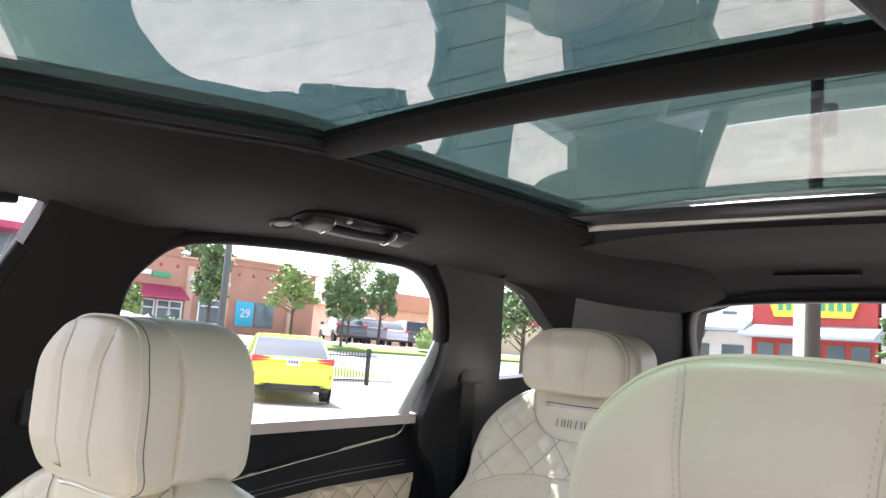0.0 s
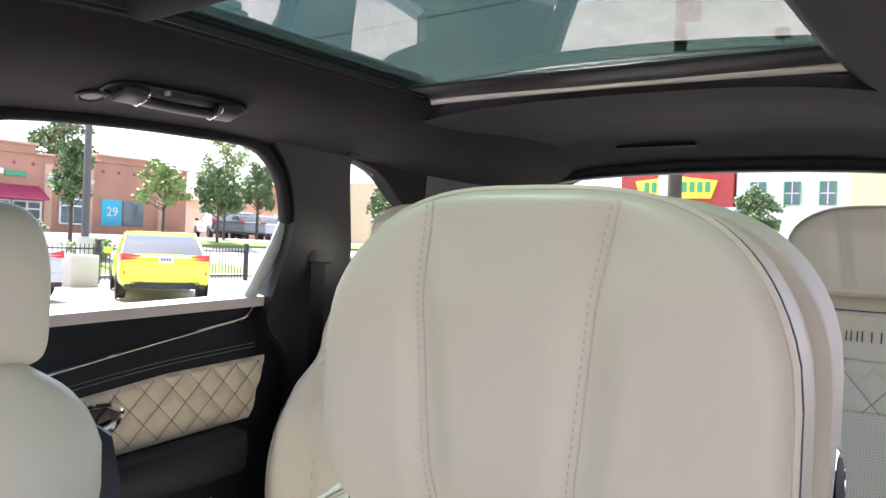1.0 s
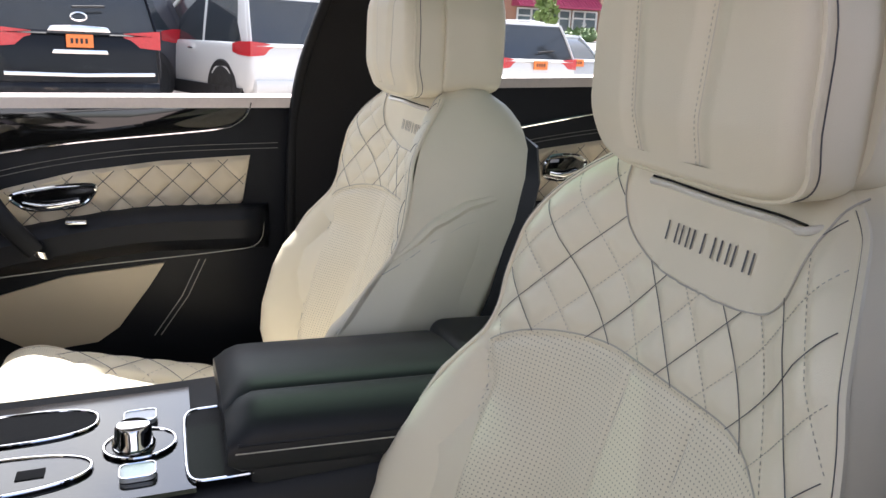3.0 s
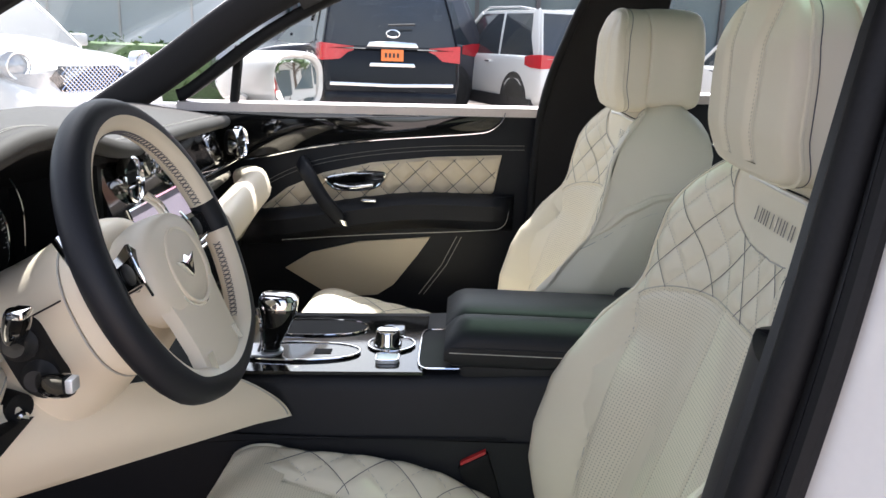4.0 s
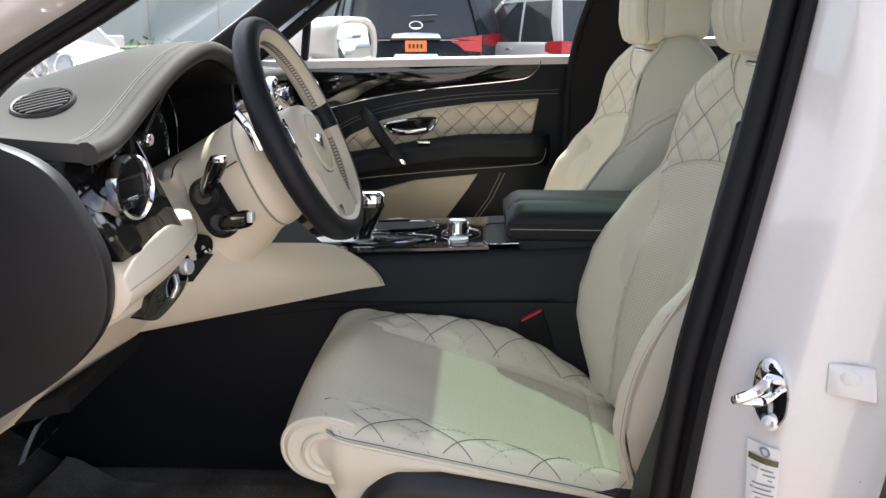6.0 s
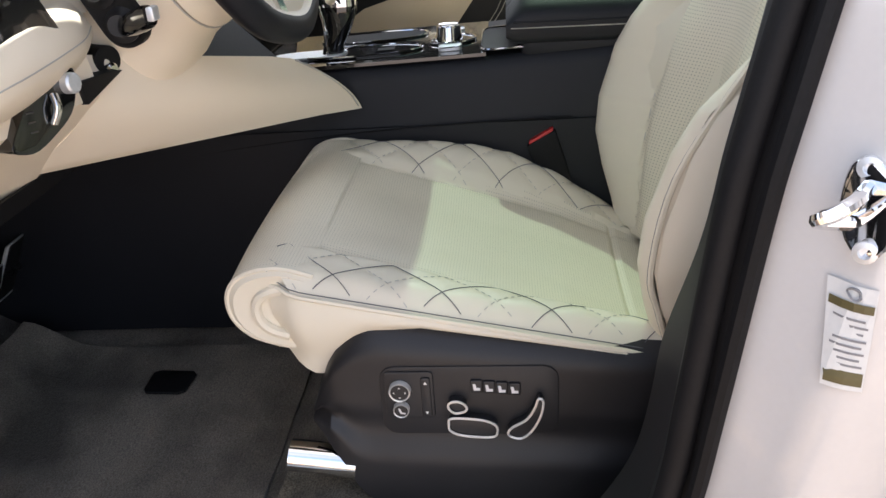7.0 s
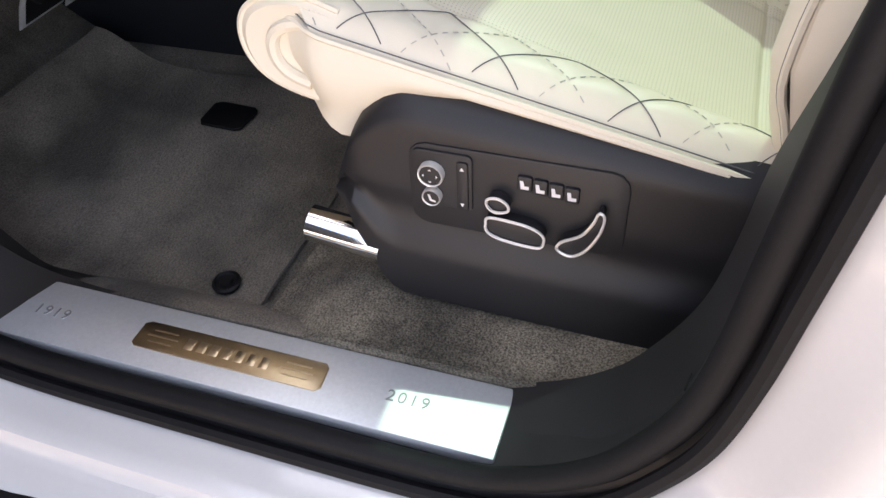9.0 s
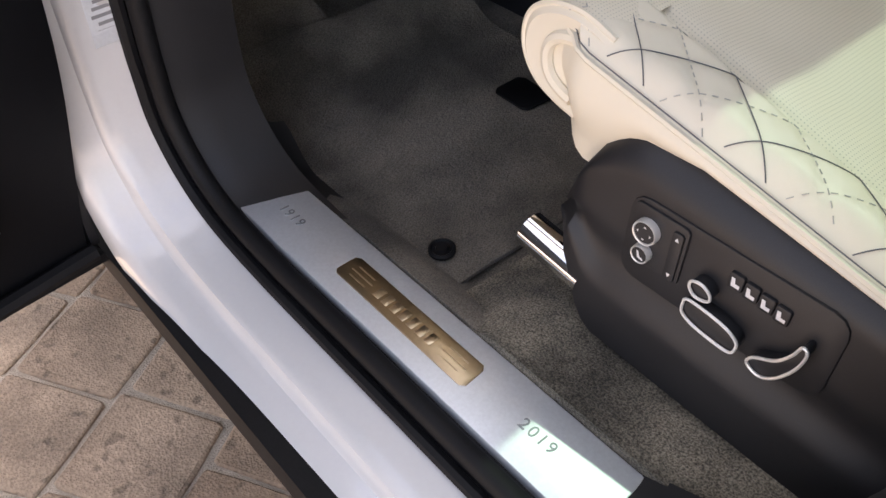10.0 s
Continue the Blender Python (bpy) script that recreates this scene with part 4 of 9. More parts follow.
part("armrest_stitch", Mesh().tube(spline([(-(PXD - 0.044), 0.24, 0.882), (-(PXD - 0.048), 0.45, 0.905), (-(PXD - 0.046), 0.70, 0.925), (-(PXD - 0.03), 0.775, 0.935), (-(PXD - 0.01), 0.79, 0.98)], 6), 0.001, 4), thread_pale, pd)
for dy in (0.0, 0.012):
    part("pocket_stitch", Mesh().tube([(-(PXD + 0.0125), 0.665 + dy, 0.895), (-(PXD + 0.0125), 0.63 + dy, 0.82), (-(PXD + 0.0125), 0.575 + dy, 0.74)], 0.001, 4), thread_pale, pd)
hb = spline([(-(PXD + 0.004), 0.340, 1.030), (-(PXD + 0.004), 0.352, 1.012), (-(PXD + 0.004), 0.375, 1.003), (-(PXD + 0.004), 0.44, 1.007), (-(PXD + 0.004), 0.468, 1.018), (-(PXD + 0.004), 0.484, 1.045), (-(PXD + 0.004), 0.46, 1.050), (-(PXD + 0.004), 0.40, 1.044)], 5, closed=True)
part("handle_bezel", Mesh().tube(hb, 0.0032, 6, close=True), chrome, pd, "chrome handle surround")
part("handle_cup", Mesh().add([p + Vector((0.0005, 0, 0)) for p in hb], [tuple(range(len(hb)))]), veneer, pd, "black handle recess", flat=True)
part("release_lever", beam(spline([(-(PXD - 0.004), 0.360, 1.016), (-(PXD - 0.008), 0.40, 1.012), (-(PXD - 0.004), 0.455, 1.020)], 5), 0.010, 0.007, (1, 0, 0)), chrome, pd, "chrome release lever")
part("grab_bar", beam(spline([(-(PXD - 0.004), 0.283, 1.068), (-(PXD - 0.055), 0.305, 1.052), (-(PXD - 0.075), 0.345, 0.995), (-(PXD - 0.070), 0.385, 0.945)], 6), 0.034, 0.024, (1, 0, 0)), hide_black, pd, "black leather grab bar")
part("grab_tip", Mesh().rings([[(-(PXD - 0.070) + 0.013 * math.cos(t), 0.384 + 0.018 * math.sin(t), 0.948 - 0.006 * math.sin(t)) for t in [2 * math.pi * i / 12 for i in range(12)]], [(-(PXD - 0.068) + 0.010 * math.cos(t), 0.392 + 0.015 * math.sin(t), 0.934 - 0.006 * math.sin(t)) for t in [2 * math.pi * i / 12 for i in range(12)]], [(-(PXD - 0.06) + 0.003 * math.cos(t), 0.410 + 0.004 * math.sin(t), 0.926) for t in [2 * math.pi * i / 12 for i in range(12)]]]), chrome, pd, "pointed chrome tip")
part("lock_switch", Mesh().box(-(PXD - 0.032), -(PXD - 0.045), 0.432, 0.468, 0.985, 0.991), chrome, pd, "small chrome switch", bevel=0.002)
part("window_divider", beam([(-(side_x(1.21) + 0.02), 0.115, 1.205), (-(side_x(1.30) + 0.02), 0.135, 1.335)], 0.022, 0.02, (1, 0, 0)), rubber, pd, "black quarter light divider")
part("window_glass", side_patch(-1, [(0.0, 1.21), (0.30, 1.215), (0.86, 1.225)], [(0.10, 1.31), (0.45, 1.50), (0.955, 1.60)], 10, 6, 0.004, -0.012), side_glass, pd, "clear side window glass")
part("outer_skin", panel([(-0.20, 0.45), (0.86, 0.45), (0.87, 1.205), (-0.20, 1.18)], 0.90, 0.03, -1), car_white, pd, "white outer skin", bevel=0.01)
part("window_rail", beam(spline([(-(side_x(z) + 0.012), y, z) for y, z in [(-0.02, 1.215)] + FW_TOP], 5), 0.03, 0.03, (1, 0, 0)), rubber, pd, "black window frame")

pr = thing("rear_door", (-0.75, 1.5, 0.45), "closed rear car door lined in black and quilted beige leather", "car door")
part("lining", panel([(1.14, 0.55), (1.93, 0.55), (1.90, 1.285), (1.50, 1.277), (1.14, 1.262)], PXD + 0.012, 0.05, -1), hide_black, pr, "black leather door lining", bevel=0.01)
part("window_ledge", Mesh().shell(lambda u, v: (-(0.738 + 0.075 * v), 1.13 + 0.765 * u, 1.262 + 0.028 * u + 0.004 * math.sin(math.pi * v)), 12, 5, (0, 0, -0.02)), ledge, pr, "pale window ledge")
rl = spline([(-(PXD + 0.008), y, z) for y, z in ((1.815, 1.272), (1.80, 1.252), (1.775, 1.240), (1.70, 1.228), (1.55, 1.203), (1.40, 1.176), (1.20, 1.14))], 6)
part("chrome_line", Mesh().tube(rl, 0.0034, 8), chrome, pr, "thin chrome line")
quilt_panel(pr, [(1.18, 0.985), (1.812, 1.030), (1.848, 1.160), (1.60, 1.145), (1.40, 1.118), (1.25, 1.085)], PXD + 0.010, -1, "upper_panel", "diamond-quilted beige leather panel")
for dz in (0.0, 0.008):
    part("pad_stitch", Mesh().tube(spline([(-(PXD + 0.011), y, z - dz) for y, z in ((1.82, 1.188), (1.60, 1.170), (1.40, 1.143), (1.20, 1.105))], 6), 0.0006, 4), thread_grey, pr)
part("armrest", Mesh().rings([[(-(PXD + 0.012), y, 0.985 + 0.07 * (y - 1.2)), (-(PXD - 0.045), y, 0.980 + 0.07 * (y - 1.2)), (-(PXD - 0.052), y, 0.95 + 0.07 * (y - 1.2)), (-(PXD - 0.045), y, 0.90 + 0.07 * (y - 1.2)), (-(PXD + 0.012), y, 0.88 + 0.07 * (y - 1.2))] for y in (1.18, 1.3, 1.5, 1.70, 1.76)]), hide_black, pr, "black leather door armrest", bevel=0.008)
part("handle_bezel", Mesh().tube(spline([(-(PXD - 0.001), y, z) for y, z in ((1.40, 1.06), (1.41, 1.10), (1.47, 1.105), (1.50, 1.09), (1.48, 1.06), (1.44, 1.05))], 5, closed=True), 0.004, 6, close=True), chrome, pr, "chrome handle surround")
part("handle_recess", panel([(1.405, 1.062), (1.413, 1.096), (1.468, 1.101), (1.496, 1.088), (1.478, 1.062), (1.44, 1.053)], PXD - 0.001, 0.012, -1), veneer, pr, "glossy black handle recess", bevel=0.001)
part("handle_lever", beam(spline([(-(PXD - 0.004), 1.412, 1.066), (-(PXD - 0.009), 1.445, 1.062), (-(PXD - 0.005), 1.482, 1.072)], 5), 0.010, 0.006, (1, 0, 0)), chrome, pr, "chrome handle lever")
part("lower_panel", panel([(1.20, 0.70), (1.70, 0.72), (1.72, 0.88), (1.20, 0.85)], PXD + 0.008, 0.02, -1), hide_door, pr, "plain beige leather lower panel", bevel=0.002)
part("window_glass", side_patch(-1, [(1.11, 1.27), (1.45, 1.28), (1.86, 1.29)], [(1.13, 1.60), (1.45, 1.605), (1.80, 1.60)], 10, 6, 0.004, -0.012), side_glass, pr, "clear side window glass")
part("window_rail", beam(spline([(-(side_x(z) + 0.010), y, z) for y, z in [(1.112, 1.27)] + RW_TOP], 4), 0.026, 0.03, (1, 0, 0)), rubber, pr, "black window frame")
part("frame_edge", beam(spline([(-(side_x(z) + 0.02), y, z) for y, z in ((1.838, 1.45), (1.826, 1.39), (1.795, 1.285))], 5), 0.034, 0.008, (1, 0, 0)), satin, pr, "bright inner window edge")
part("outer_skin", panel([(0.87, 0.45), (2.0, 0.45), (2.0, 1.26), (0.87, 1.205)], 0.90, 0.03, -1), car_white, pr, "white outer skin", bevel=0.01)
belt = thing("seat_belt", (-0.70, 1.95, 1.3), "black rear seat belt hanging from its pillar anchor", "seat belt")
part("anchor", Mesh().box(-0.715, -0.68, 1.90, 1.99, 1.36, 1.45), black_trim, belt, bevel=0.01)
part("webbing", Mesh().shell(lambda u, v: (-0.688 + 0.02 * v, 1.915 + 0.045 * u - 0.02 * v, 1.40 - 0.40 * v), 2, 10, (-0.002, 0, 0)), rubber, belt)

# wing mirror
wm = thing("wing_mirror", (-0.98, 0.16, 1.20), "white wing mirror with a clear glass, on the passenger door", "wing mirror")
MA, MP = Vector((0.45, 0.89, 0)).normalized(), Vector((0.89, -0.45, 0)).normalized()
MC = Vector((-0.985, 0.09, 1.248))


def mirror_pt(a, w, h, t):
    return MC + MA * a + MP * (w * math.copysign(abs(math.cos(t)) ** 0.6, math.cos(t))) + Vector((0, 0, h * math.copysign(abs(math.sin(t)) ** 0.65, math.sin(t))))


TURN = [2 * math.pi * i / 36 for i in range(36)]
part("housing", Mesh().rings([[mirror_pt(a, w, h, t) for t in TURN] for a, w, h in ((-0.075, 0.02, 0.015), (-0.060, 0.06, 0.040), (-0.02, 0.092, 0.062), (0.05, 0.105, 0.074), (0.13, 0.108, 0.077), (0.165, 0.106, 0.075), (0.172, 0.100, 0.069), (0.165, 0.092, 0.062), (0.150, 0.090, 0.060))]), car_white, wm, "white mirror housing")
part("mirror_glass", Mesh().rings([[mirror_pt(a - 0.07 * 0.058 * math.sin(t), 0.088, 0.058, t) for t in TURN] for a in (0.157, 0.161)]), mirror_mat, wm, "mirror glass", flat=True)
part("foot", beam(spline([(-0.83, 0.10, 1.20), (-0.89, 0.10, 1.205), (-0.95, 0.10, 1.225)], 4), 0.05, 0.03, (0, 0, 1)), car_white, wm, "white mirror foot")


# ---- front seats ----
HALF = [(0.66, 0.196), (0.70, 0.212), (0.75, 0.224), (0.80, 0.232), (0.90, 0.238), (0.98, 0.239), (1.02, 0.234), (1.05, 0.226), (1.07, 0.221), (1.09, 0.219), (1.117, 0.219), (1.145, 0.213), (1.174, 0.203), (1.20, 0.191), (1.22, 0.178), (1.238, 0.163), (1.25, 0.150), (1.262, 0.132), (1.272, 0.110), (1.280, 0.09)]
REAR = [(0.66, 0.196), (0.80, 0.228), (0.98, 0.232), (1.10, 0.224), (1.17, 0.214), (1.21, 0.204), (1.24, 0.190), (1.26, 0.172), (1.272, 0.150), (1.280, 0.12)]
BACK = [(0.66, 0.850), (0.70, 0.862), (0.80, 0.892), (0.90, 0.922), (1.00, 0.950), (1.07, 0.970), (1.15, 0.990), (1.20, 1.000), (1.24, 1.007), (1.26, 1.013), (1.278, 1.022)]
WING = [(0.66, 0.040), (0.70, 0.060), (0.75, 0.090), (0.80, 0.116), (0.85, 0.128), (0.92, 0.130), (0.96, 0.122), (1.00, 0.098), (1.03, 0.076), (1.055, 0.058), (1.075, 0.050), (1.117, 0.053), (1.174, 0.057), (1.20, 0.050), (1.22, 0.041), (1.25, 0.019), (1.278, 0.004)]
PLATE = [(1.170, 0.0), (1.1705, 0.03), (1.173, 0.055), (1.180, 0.078), (1.195, 0.097), (1.215, 0.107), (1.250, 0.117), (1.268, 0.121)]
PX, PZ = 0.0465, 0.0520        # half a diamond of the stitching, across and up
Z0 = 1.108                     # height of a crossing of dark threads


def puff(a, b):
    """Height of the quilting at a place across and along."""
    return bulge(a / PX + b / PZ, a / PX - b / PZ)


def plate(x, z):
    """Inside the plain panel that carries the name: positive."""
    return table(PLATE, z) - abs(x - 0.006) if z > 1.170 else -1.0


def insert_top(x):
    return 1.094 - 0.041 * (abs(x) / 0.21) ** 4


INSERT = [(0.66, 0.145), (0.75, 0.150), (0.85, 0.166), (0.95, 0.188), (1.00, 0.200), (1.05, 0.212)]


def zone(x, z):
    if plate(x, z) > 0:
        return "name_panel"
    if abs(x) < table(INSERT, z) and z < insert_top(x):
        return "insert"
    if z > 1.050 + 0.022 * smooth(0.208, 0.224, abs(x)):
        return "quilted_panel"
    return "bolster"


def seat_front(x, z, relief=True):
    """The front of the backrest over a place across and up."""
    h = table(HALF, z)
    a = abs(x) / h
    y = table(BACK, z)
    k, ai = smooth(1.075, 1.0, z), min(0.94, table(INSERT, z) / h)
    t = min(1, max(0, (a - ai) / (1 - ai)))
    y -= table(WING, z) * ((1 - k) * smooth(0.3, 1.0, a) + k * (0.42 * smooth(0.35, ai, a) + 0.58 * (1 - (1 - t) ** 2.2)))
    y += (0.004 + 0.014 * smooth(1.05, 0.97, z)) * max(0, (a - 0.86) / 0.14) ** 2
    if relief:
        k = zone(x, z)
        if k == "quilted_panel":
            y -= puff(x, z - Z0) * smooth(0.99, 0.84, a) * smooth(0.0, 0.020, -plate(x, z) if z > 1.15 else 1) * smooth(0.0, 0.014, z - insert_top(x) if abs(x) < 0.215 else 1)
        elif k == "insert":
            d = min(table(INSERT, z) - abs(x), insert_top(x) - z)
            y += 0.003 * smooth(0.0, 0.004, d) * smooth(0.014, 0.004, d)
            y += 0.003 * smooth(0.006, 0.0, abs(abs(x) - 0.046))
        elif k == "name_panel":
            y += 0.0015 * smooth(0.0, 0.004, plate(x, z)) * smooth(0.012, 0.004, plate(x, z))
        else:
            y += 0.004 * smooth(0.010, 0.0, abs(abs(x) - table(INSERT, z)))
    return y


def by_zone(fn, kind_of, nu, nv):
    """One surface, split into a mesh for each kind of panel."""
    verts = [[fn(i / nu, j / nv) for i in range(nu + 1)] for j in range(nv + 1)]
    out = {}
    for j in range(nv):
        for i in range(nu):
            quad = [verts[j][i][0], verts[j][i + 1][0], verts[j + 1][i + 1][0], verts[j + 1][i][0]]
            c = [verts[j][i][1], verts[j + 1][i + 1][1]]
            k = kind_of((c[0][0] + c[1][0]) / 2, (c[0][1] + c[1][1]) / 2)
            out.setdefault(k, Mesh()).add(quad, [(0, 1, 2, 3)])
    return out


def on_lines(inside, surface, s, cx, lo, hi, half, step_dark=2, zero=0.0):
    """Threads of the diamond stitching over a surface: dark on every second line, pale dashes between."""
    dark, pale = Mesh(), Mesh()
    for sign in (1, -1):
        for k in range(-24, 25):
            run = []
            t = lo
            while t <= hi + 1e-6:
                x = PX * (k - sign * (t - zero) / PZ) * 1.0
                ok = abs(x) < half and inside(x, t)
                if ok:
                    run.append((x, t))
                if (not ok or t + 0.0016 > hi) and run:
                    if len(run) > 2:
                        pts = [surface(x, q) for x, q in run]
                        if k % step_dark == 0:
                            dark.tube(pts[::2] + pts[-1:], 0.0004, 5)
                        else:
                            for i in range(0, len(pts) - 1, 2):
                                pale.tube(pts[i:i + 2], 0.00038, 3)
                    run = []
                t += 0.0016
    return dark, pale


def front_seat(cx, s, controls, slid=0.0):
    who = "driver" if s > 0 else "passenger"
    root = thing("front_seat", (cx, 0.75, 0.46), "quilted cream leather front seat with black side trim on rails", "car seat", group="front seats")

    def W(x, y, z):
        return Vector((cx + s * x, y + slid, z))

    seat_back(root, W, cx, Vector((0, 0, 0)))

    # cushion
    def zc(x, y):
        base = table([(0.34, 0.806), (0.40, 0.803), (0.46, 0.786), (0.54, 0.761), (0.63, 0.732), (0.72, 0.702), (0.80, 0.668), (0.88, 0.635)], y)
        base -= 0.008 * smooth(0.13, 0.05, abs(x)) * smooth(0.40, 0.50, y) + 0.010 * smooth(0.42, 0.36, y)
        if x < 0:
            crest = table([(0.40, 0.0), (0.46, 0.012), (0.54, 0.034), (0.60, 0.046), (0.656, 0.050), (0.728, 0.038), (0.80, 0.020), (0.88, 0.004)], y)
        else:
            crest = max(0.0, 0.796 - 0.205 * (y - 0.42) - base)
        t = min(1, max(0, (abs(x) - 0.135) / 0.060))
        return base + crest * (1 - (1 - t) ** 1.7) - 0.020 * max(0, (abs(x) - 0.195) / 0.027) ** 2

    def czone(x, y):
        if abs(x) > 0.140 + 0.012 * smooth(0.55, 0.8, y) and y > 0.395:
            return "quilted_bolster"
        return "seat_panel"

    def cpuff(x, y):
        return bulge(x / 0.050 + (y - 0.583) / 0.0575, x / 0.050 - (y - 0.583) / 0.0575, 0.0028)

    def ctop(x, y):
        z = zc(x, y)
        if czone(x, y) == "quilted_bolster":
            z += cpuff(x, y) * smooth(0.222, 0.195, abs(x)) * smooth(0.405, 0.44, y)
            z -= 0.006 * smooth(0.012, 0, abs(x) - 0.140)
        else:
            z -= 0.005 * smooth(0.012, 0, 0.140 - abs(x)) * smooth(0.36, 0.40, y)
            z -= 0.004 * smooth(0.006, 0, abs(y - 0.80))
        return z

    def ct(u, v):
        x, y = (2 * u - 1) * (0.222 - 0.016 * smooth(0.43, 0.405, 0.405 + 0.47 * v)), 0.405 + 0.47 * v
        return W(x, y, ctop(x, y)), (x, y)

    panels = by_zone(ct, czone, 120, 130)
    cush = part("cushion", panels["seat_panel"], hide_holes_flat, root, "perforated cream leather cushion top")
    for r in (-1, 1):
        half = by_zone(ct, lambda x, y, r=r: "quilted" if czone(x, y) == "quilted_bolster" and r * x > 0 else "other", 120, 130)["quilted"]
        part("quilted_bolster", half, hide, cush, "diamond-quilted cushion bolster")
    # rolled front edge of the cushion
    prof = [(0.44, -0.008), (0.415, 0.0), (0.395, 0.002), (0.372, -0.002), (0.352, -0.014), (0.343, -0.034), (0.346, -0.058), (0.362, -0.078), (0.390, -0.090), (0.43, -0.098)]
    prof = spline([(0, y, z) for y, z in prof], 5)
    rows = [-1 + 2 * i / 40 for i in range(41)]

    def roll_pt(r, p, shrink=0.0):
        x = r * 0.206
        return W(x, p.y + 0.008 * r * r, zc(x, 0.415) + 0.0005 + p.z)

    part("cushion_roll", Mesh().sheet(lambda u, v: roll_pt(2 * u - 1, prof[int(round(v * (len(prof) - 1)))]), 40, len(prof) - 1), hide_holes_flat, cush, "rolled front edge of the cushion")
    for r in (-1, 1):
        core = [roll_pt(r, p) for p in prof]
        c0 = W(r * 0.206, 0.43, core[0].z - 0.048)
        part("roll_side", Mesh().rings([core, [p.lerp(c0, 0.10) + W(r * 0.006, 0, 0) - W(0, 0, 0) for p in core], [p.lerp(c0, 0.45) + W(r * 0.002, 0, 0) - W(0, 0, 0) for p in core], [c0.copy() for p in core]], cap=False, close=False), hide, cush)
        part("roll_piping", Mesh().tube(core, 0.003, 6), hide, cush)
        part("roll_fold", Mesh().tube([p.lerp(c0, 0.40) + W(r * 0.004, 0, 0) - W(0, 0, 0) for p in core[5:-4]], 0.006, 8), hide, cush)
    # skirt under the bolsters
    for r in (-1, 1):
        def sk(u, v, r=r):
            y = 0.400 + 0.470 * u
            z1 = zc(0.222, y)
            z0 = table([(0.400, 0.705), (0.415, 0.685), (0.440, 0.668), (0.462, 0.672), (0.50, 0.710), (0.56, 0.722), (0.87, 0.680)], y)
            x = 0.222 + 0.009 * math.sin(math.pi * min(1, v * 1.3)) - 0.016 * smooth(0.43, 0.40, y) - 0.010 * v
            return W(r * x, y, z1 + (z0 - z1) * v)
        part("cushion_skirt", Mesh().sheet(sk, 50, 10), hide, cush, "smooth cream leather skirt")
        rim_y = [0.400 + 0.0117 * i for i in range(41)]
        part("cushion_piping", Mesh().tube([W(r * (0.2235 - 0.016 * smooth(0.43, 0.40, y)), y, zc(0.222, y) - 0.001) for y in rim_y], 0.0028, 6), hide, cush, "leather piping")
        part("cushion_seam", Mesh().tube([W(r * (0.2215 - 0.016 * smooth(0.43, 0.40, y)), y, zc(0.222, y) + 0.0042) for y in rim_y], 0.0006, 5), thread_dark, cush)
        part("bolster_nose", Mesh().sheet(lambda u, v, r=r: W(r * (0.140 + 0.066 * u), 0.400 - 0.016 * math.sin(math.pi * v) * (0.4 + 0.6 * u), zc(0.222, 0.40) + 0.012 * (1 - u) + (0.700 - zc(0.222, 0.40)) * v), 8, 10), hide, cush)
    for side_ in (-1, 1):
        dk, pl = Mesh(), Mesh()
        for sign in (1, -1):
            for kk in range(-30, 50):
                run = []
                for i in range(140):
                    y = 0.40 + 0.0035 * i
                    x = 0.050 * (kk - sign * (y - 0.583) / 0.0575)
                    if side_ * x > 0.141 and abs(x) < 0.219 and czone(x, y) == "quilted_bolster" and y < 0.84:
                        run.append(W(x, y, ctop(x, y) + 0.0011))
                if len(run) > 3:
                    if kk % 2 == 0:
                        dk.tube(run, 0.0005, 5)
                    else:
                        for i in range(0, len(run) - 1, 2):
                            pl.tube(run[i:i + 2], 0.0005, 4)
        part("dark_stitching", dk, thread_dark, cush, "dark contrast stitching", kind="stuff")
        part("pale_stitching", pl, thread_pale, cush, "pale dotted stitching", kind="stuff")

    # black plastic side trim
    base = part("seat_base", Mesh().box(cx - 0.205, cx + 0.205, 0.48, 0.88, 0.50, 0.64), black_trim, root, "black seat base", bevel=0.02)
    for r in (1, -1):
        def tr(u, v, r=r):
            y = 0.430 + 0.58 * u
            zt = table([(0.430, 0.625), (0.440, 0.655), (0.460, 0.700), (0.485, 0.728), (0.508, 0.737), (0.70, 0.717), (0.93, 0.700), (1.01, 0.690)], y)
            zb = table([(0.430, 0.612), (0.450, 0.592), (0.468, 0.560), (0.480, 0.525), (0.498, 0.512), (0.60, 0.508), (0.93, 0.498), (1.01, 0.495)], y)
            z = zt + (zb - zt) * v
            x = 0.236 - 0.022 * (1 - min(1, v * 7)) ** 2 + 0.012 * smooth(0.56, 0.75, v) - 0.005 * smooth(0.40, 0.56, v) - 0.02 * smooth(0.05, 0.0, u)
            return W(r * x, y, z)
        part("side_trim", Mesh().sheet(tr, 50, 36), black_trim, root, "black plastic seat side trim")
        part("seat_rail", Mesh().box(*(sorted((cx + s * r * 0.17, cx + s * r * 0.222))), 0.485, 0.90, 0.456, 0.50), black_trim, root, bevel=0.006)
        part("rail_cover", Mesh().tube([W(r * 0.226, 0.398, 0.566), W(r * 0.226, 0.475, 0.556)], 0.019, 20), chrome, root, "chrome rail end cover")
    if controls:
        seat_controls(W, root)
    return root


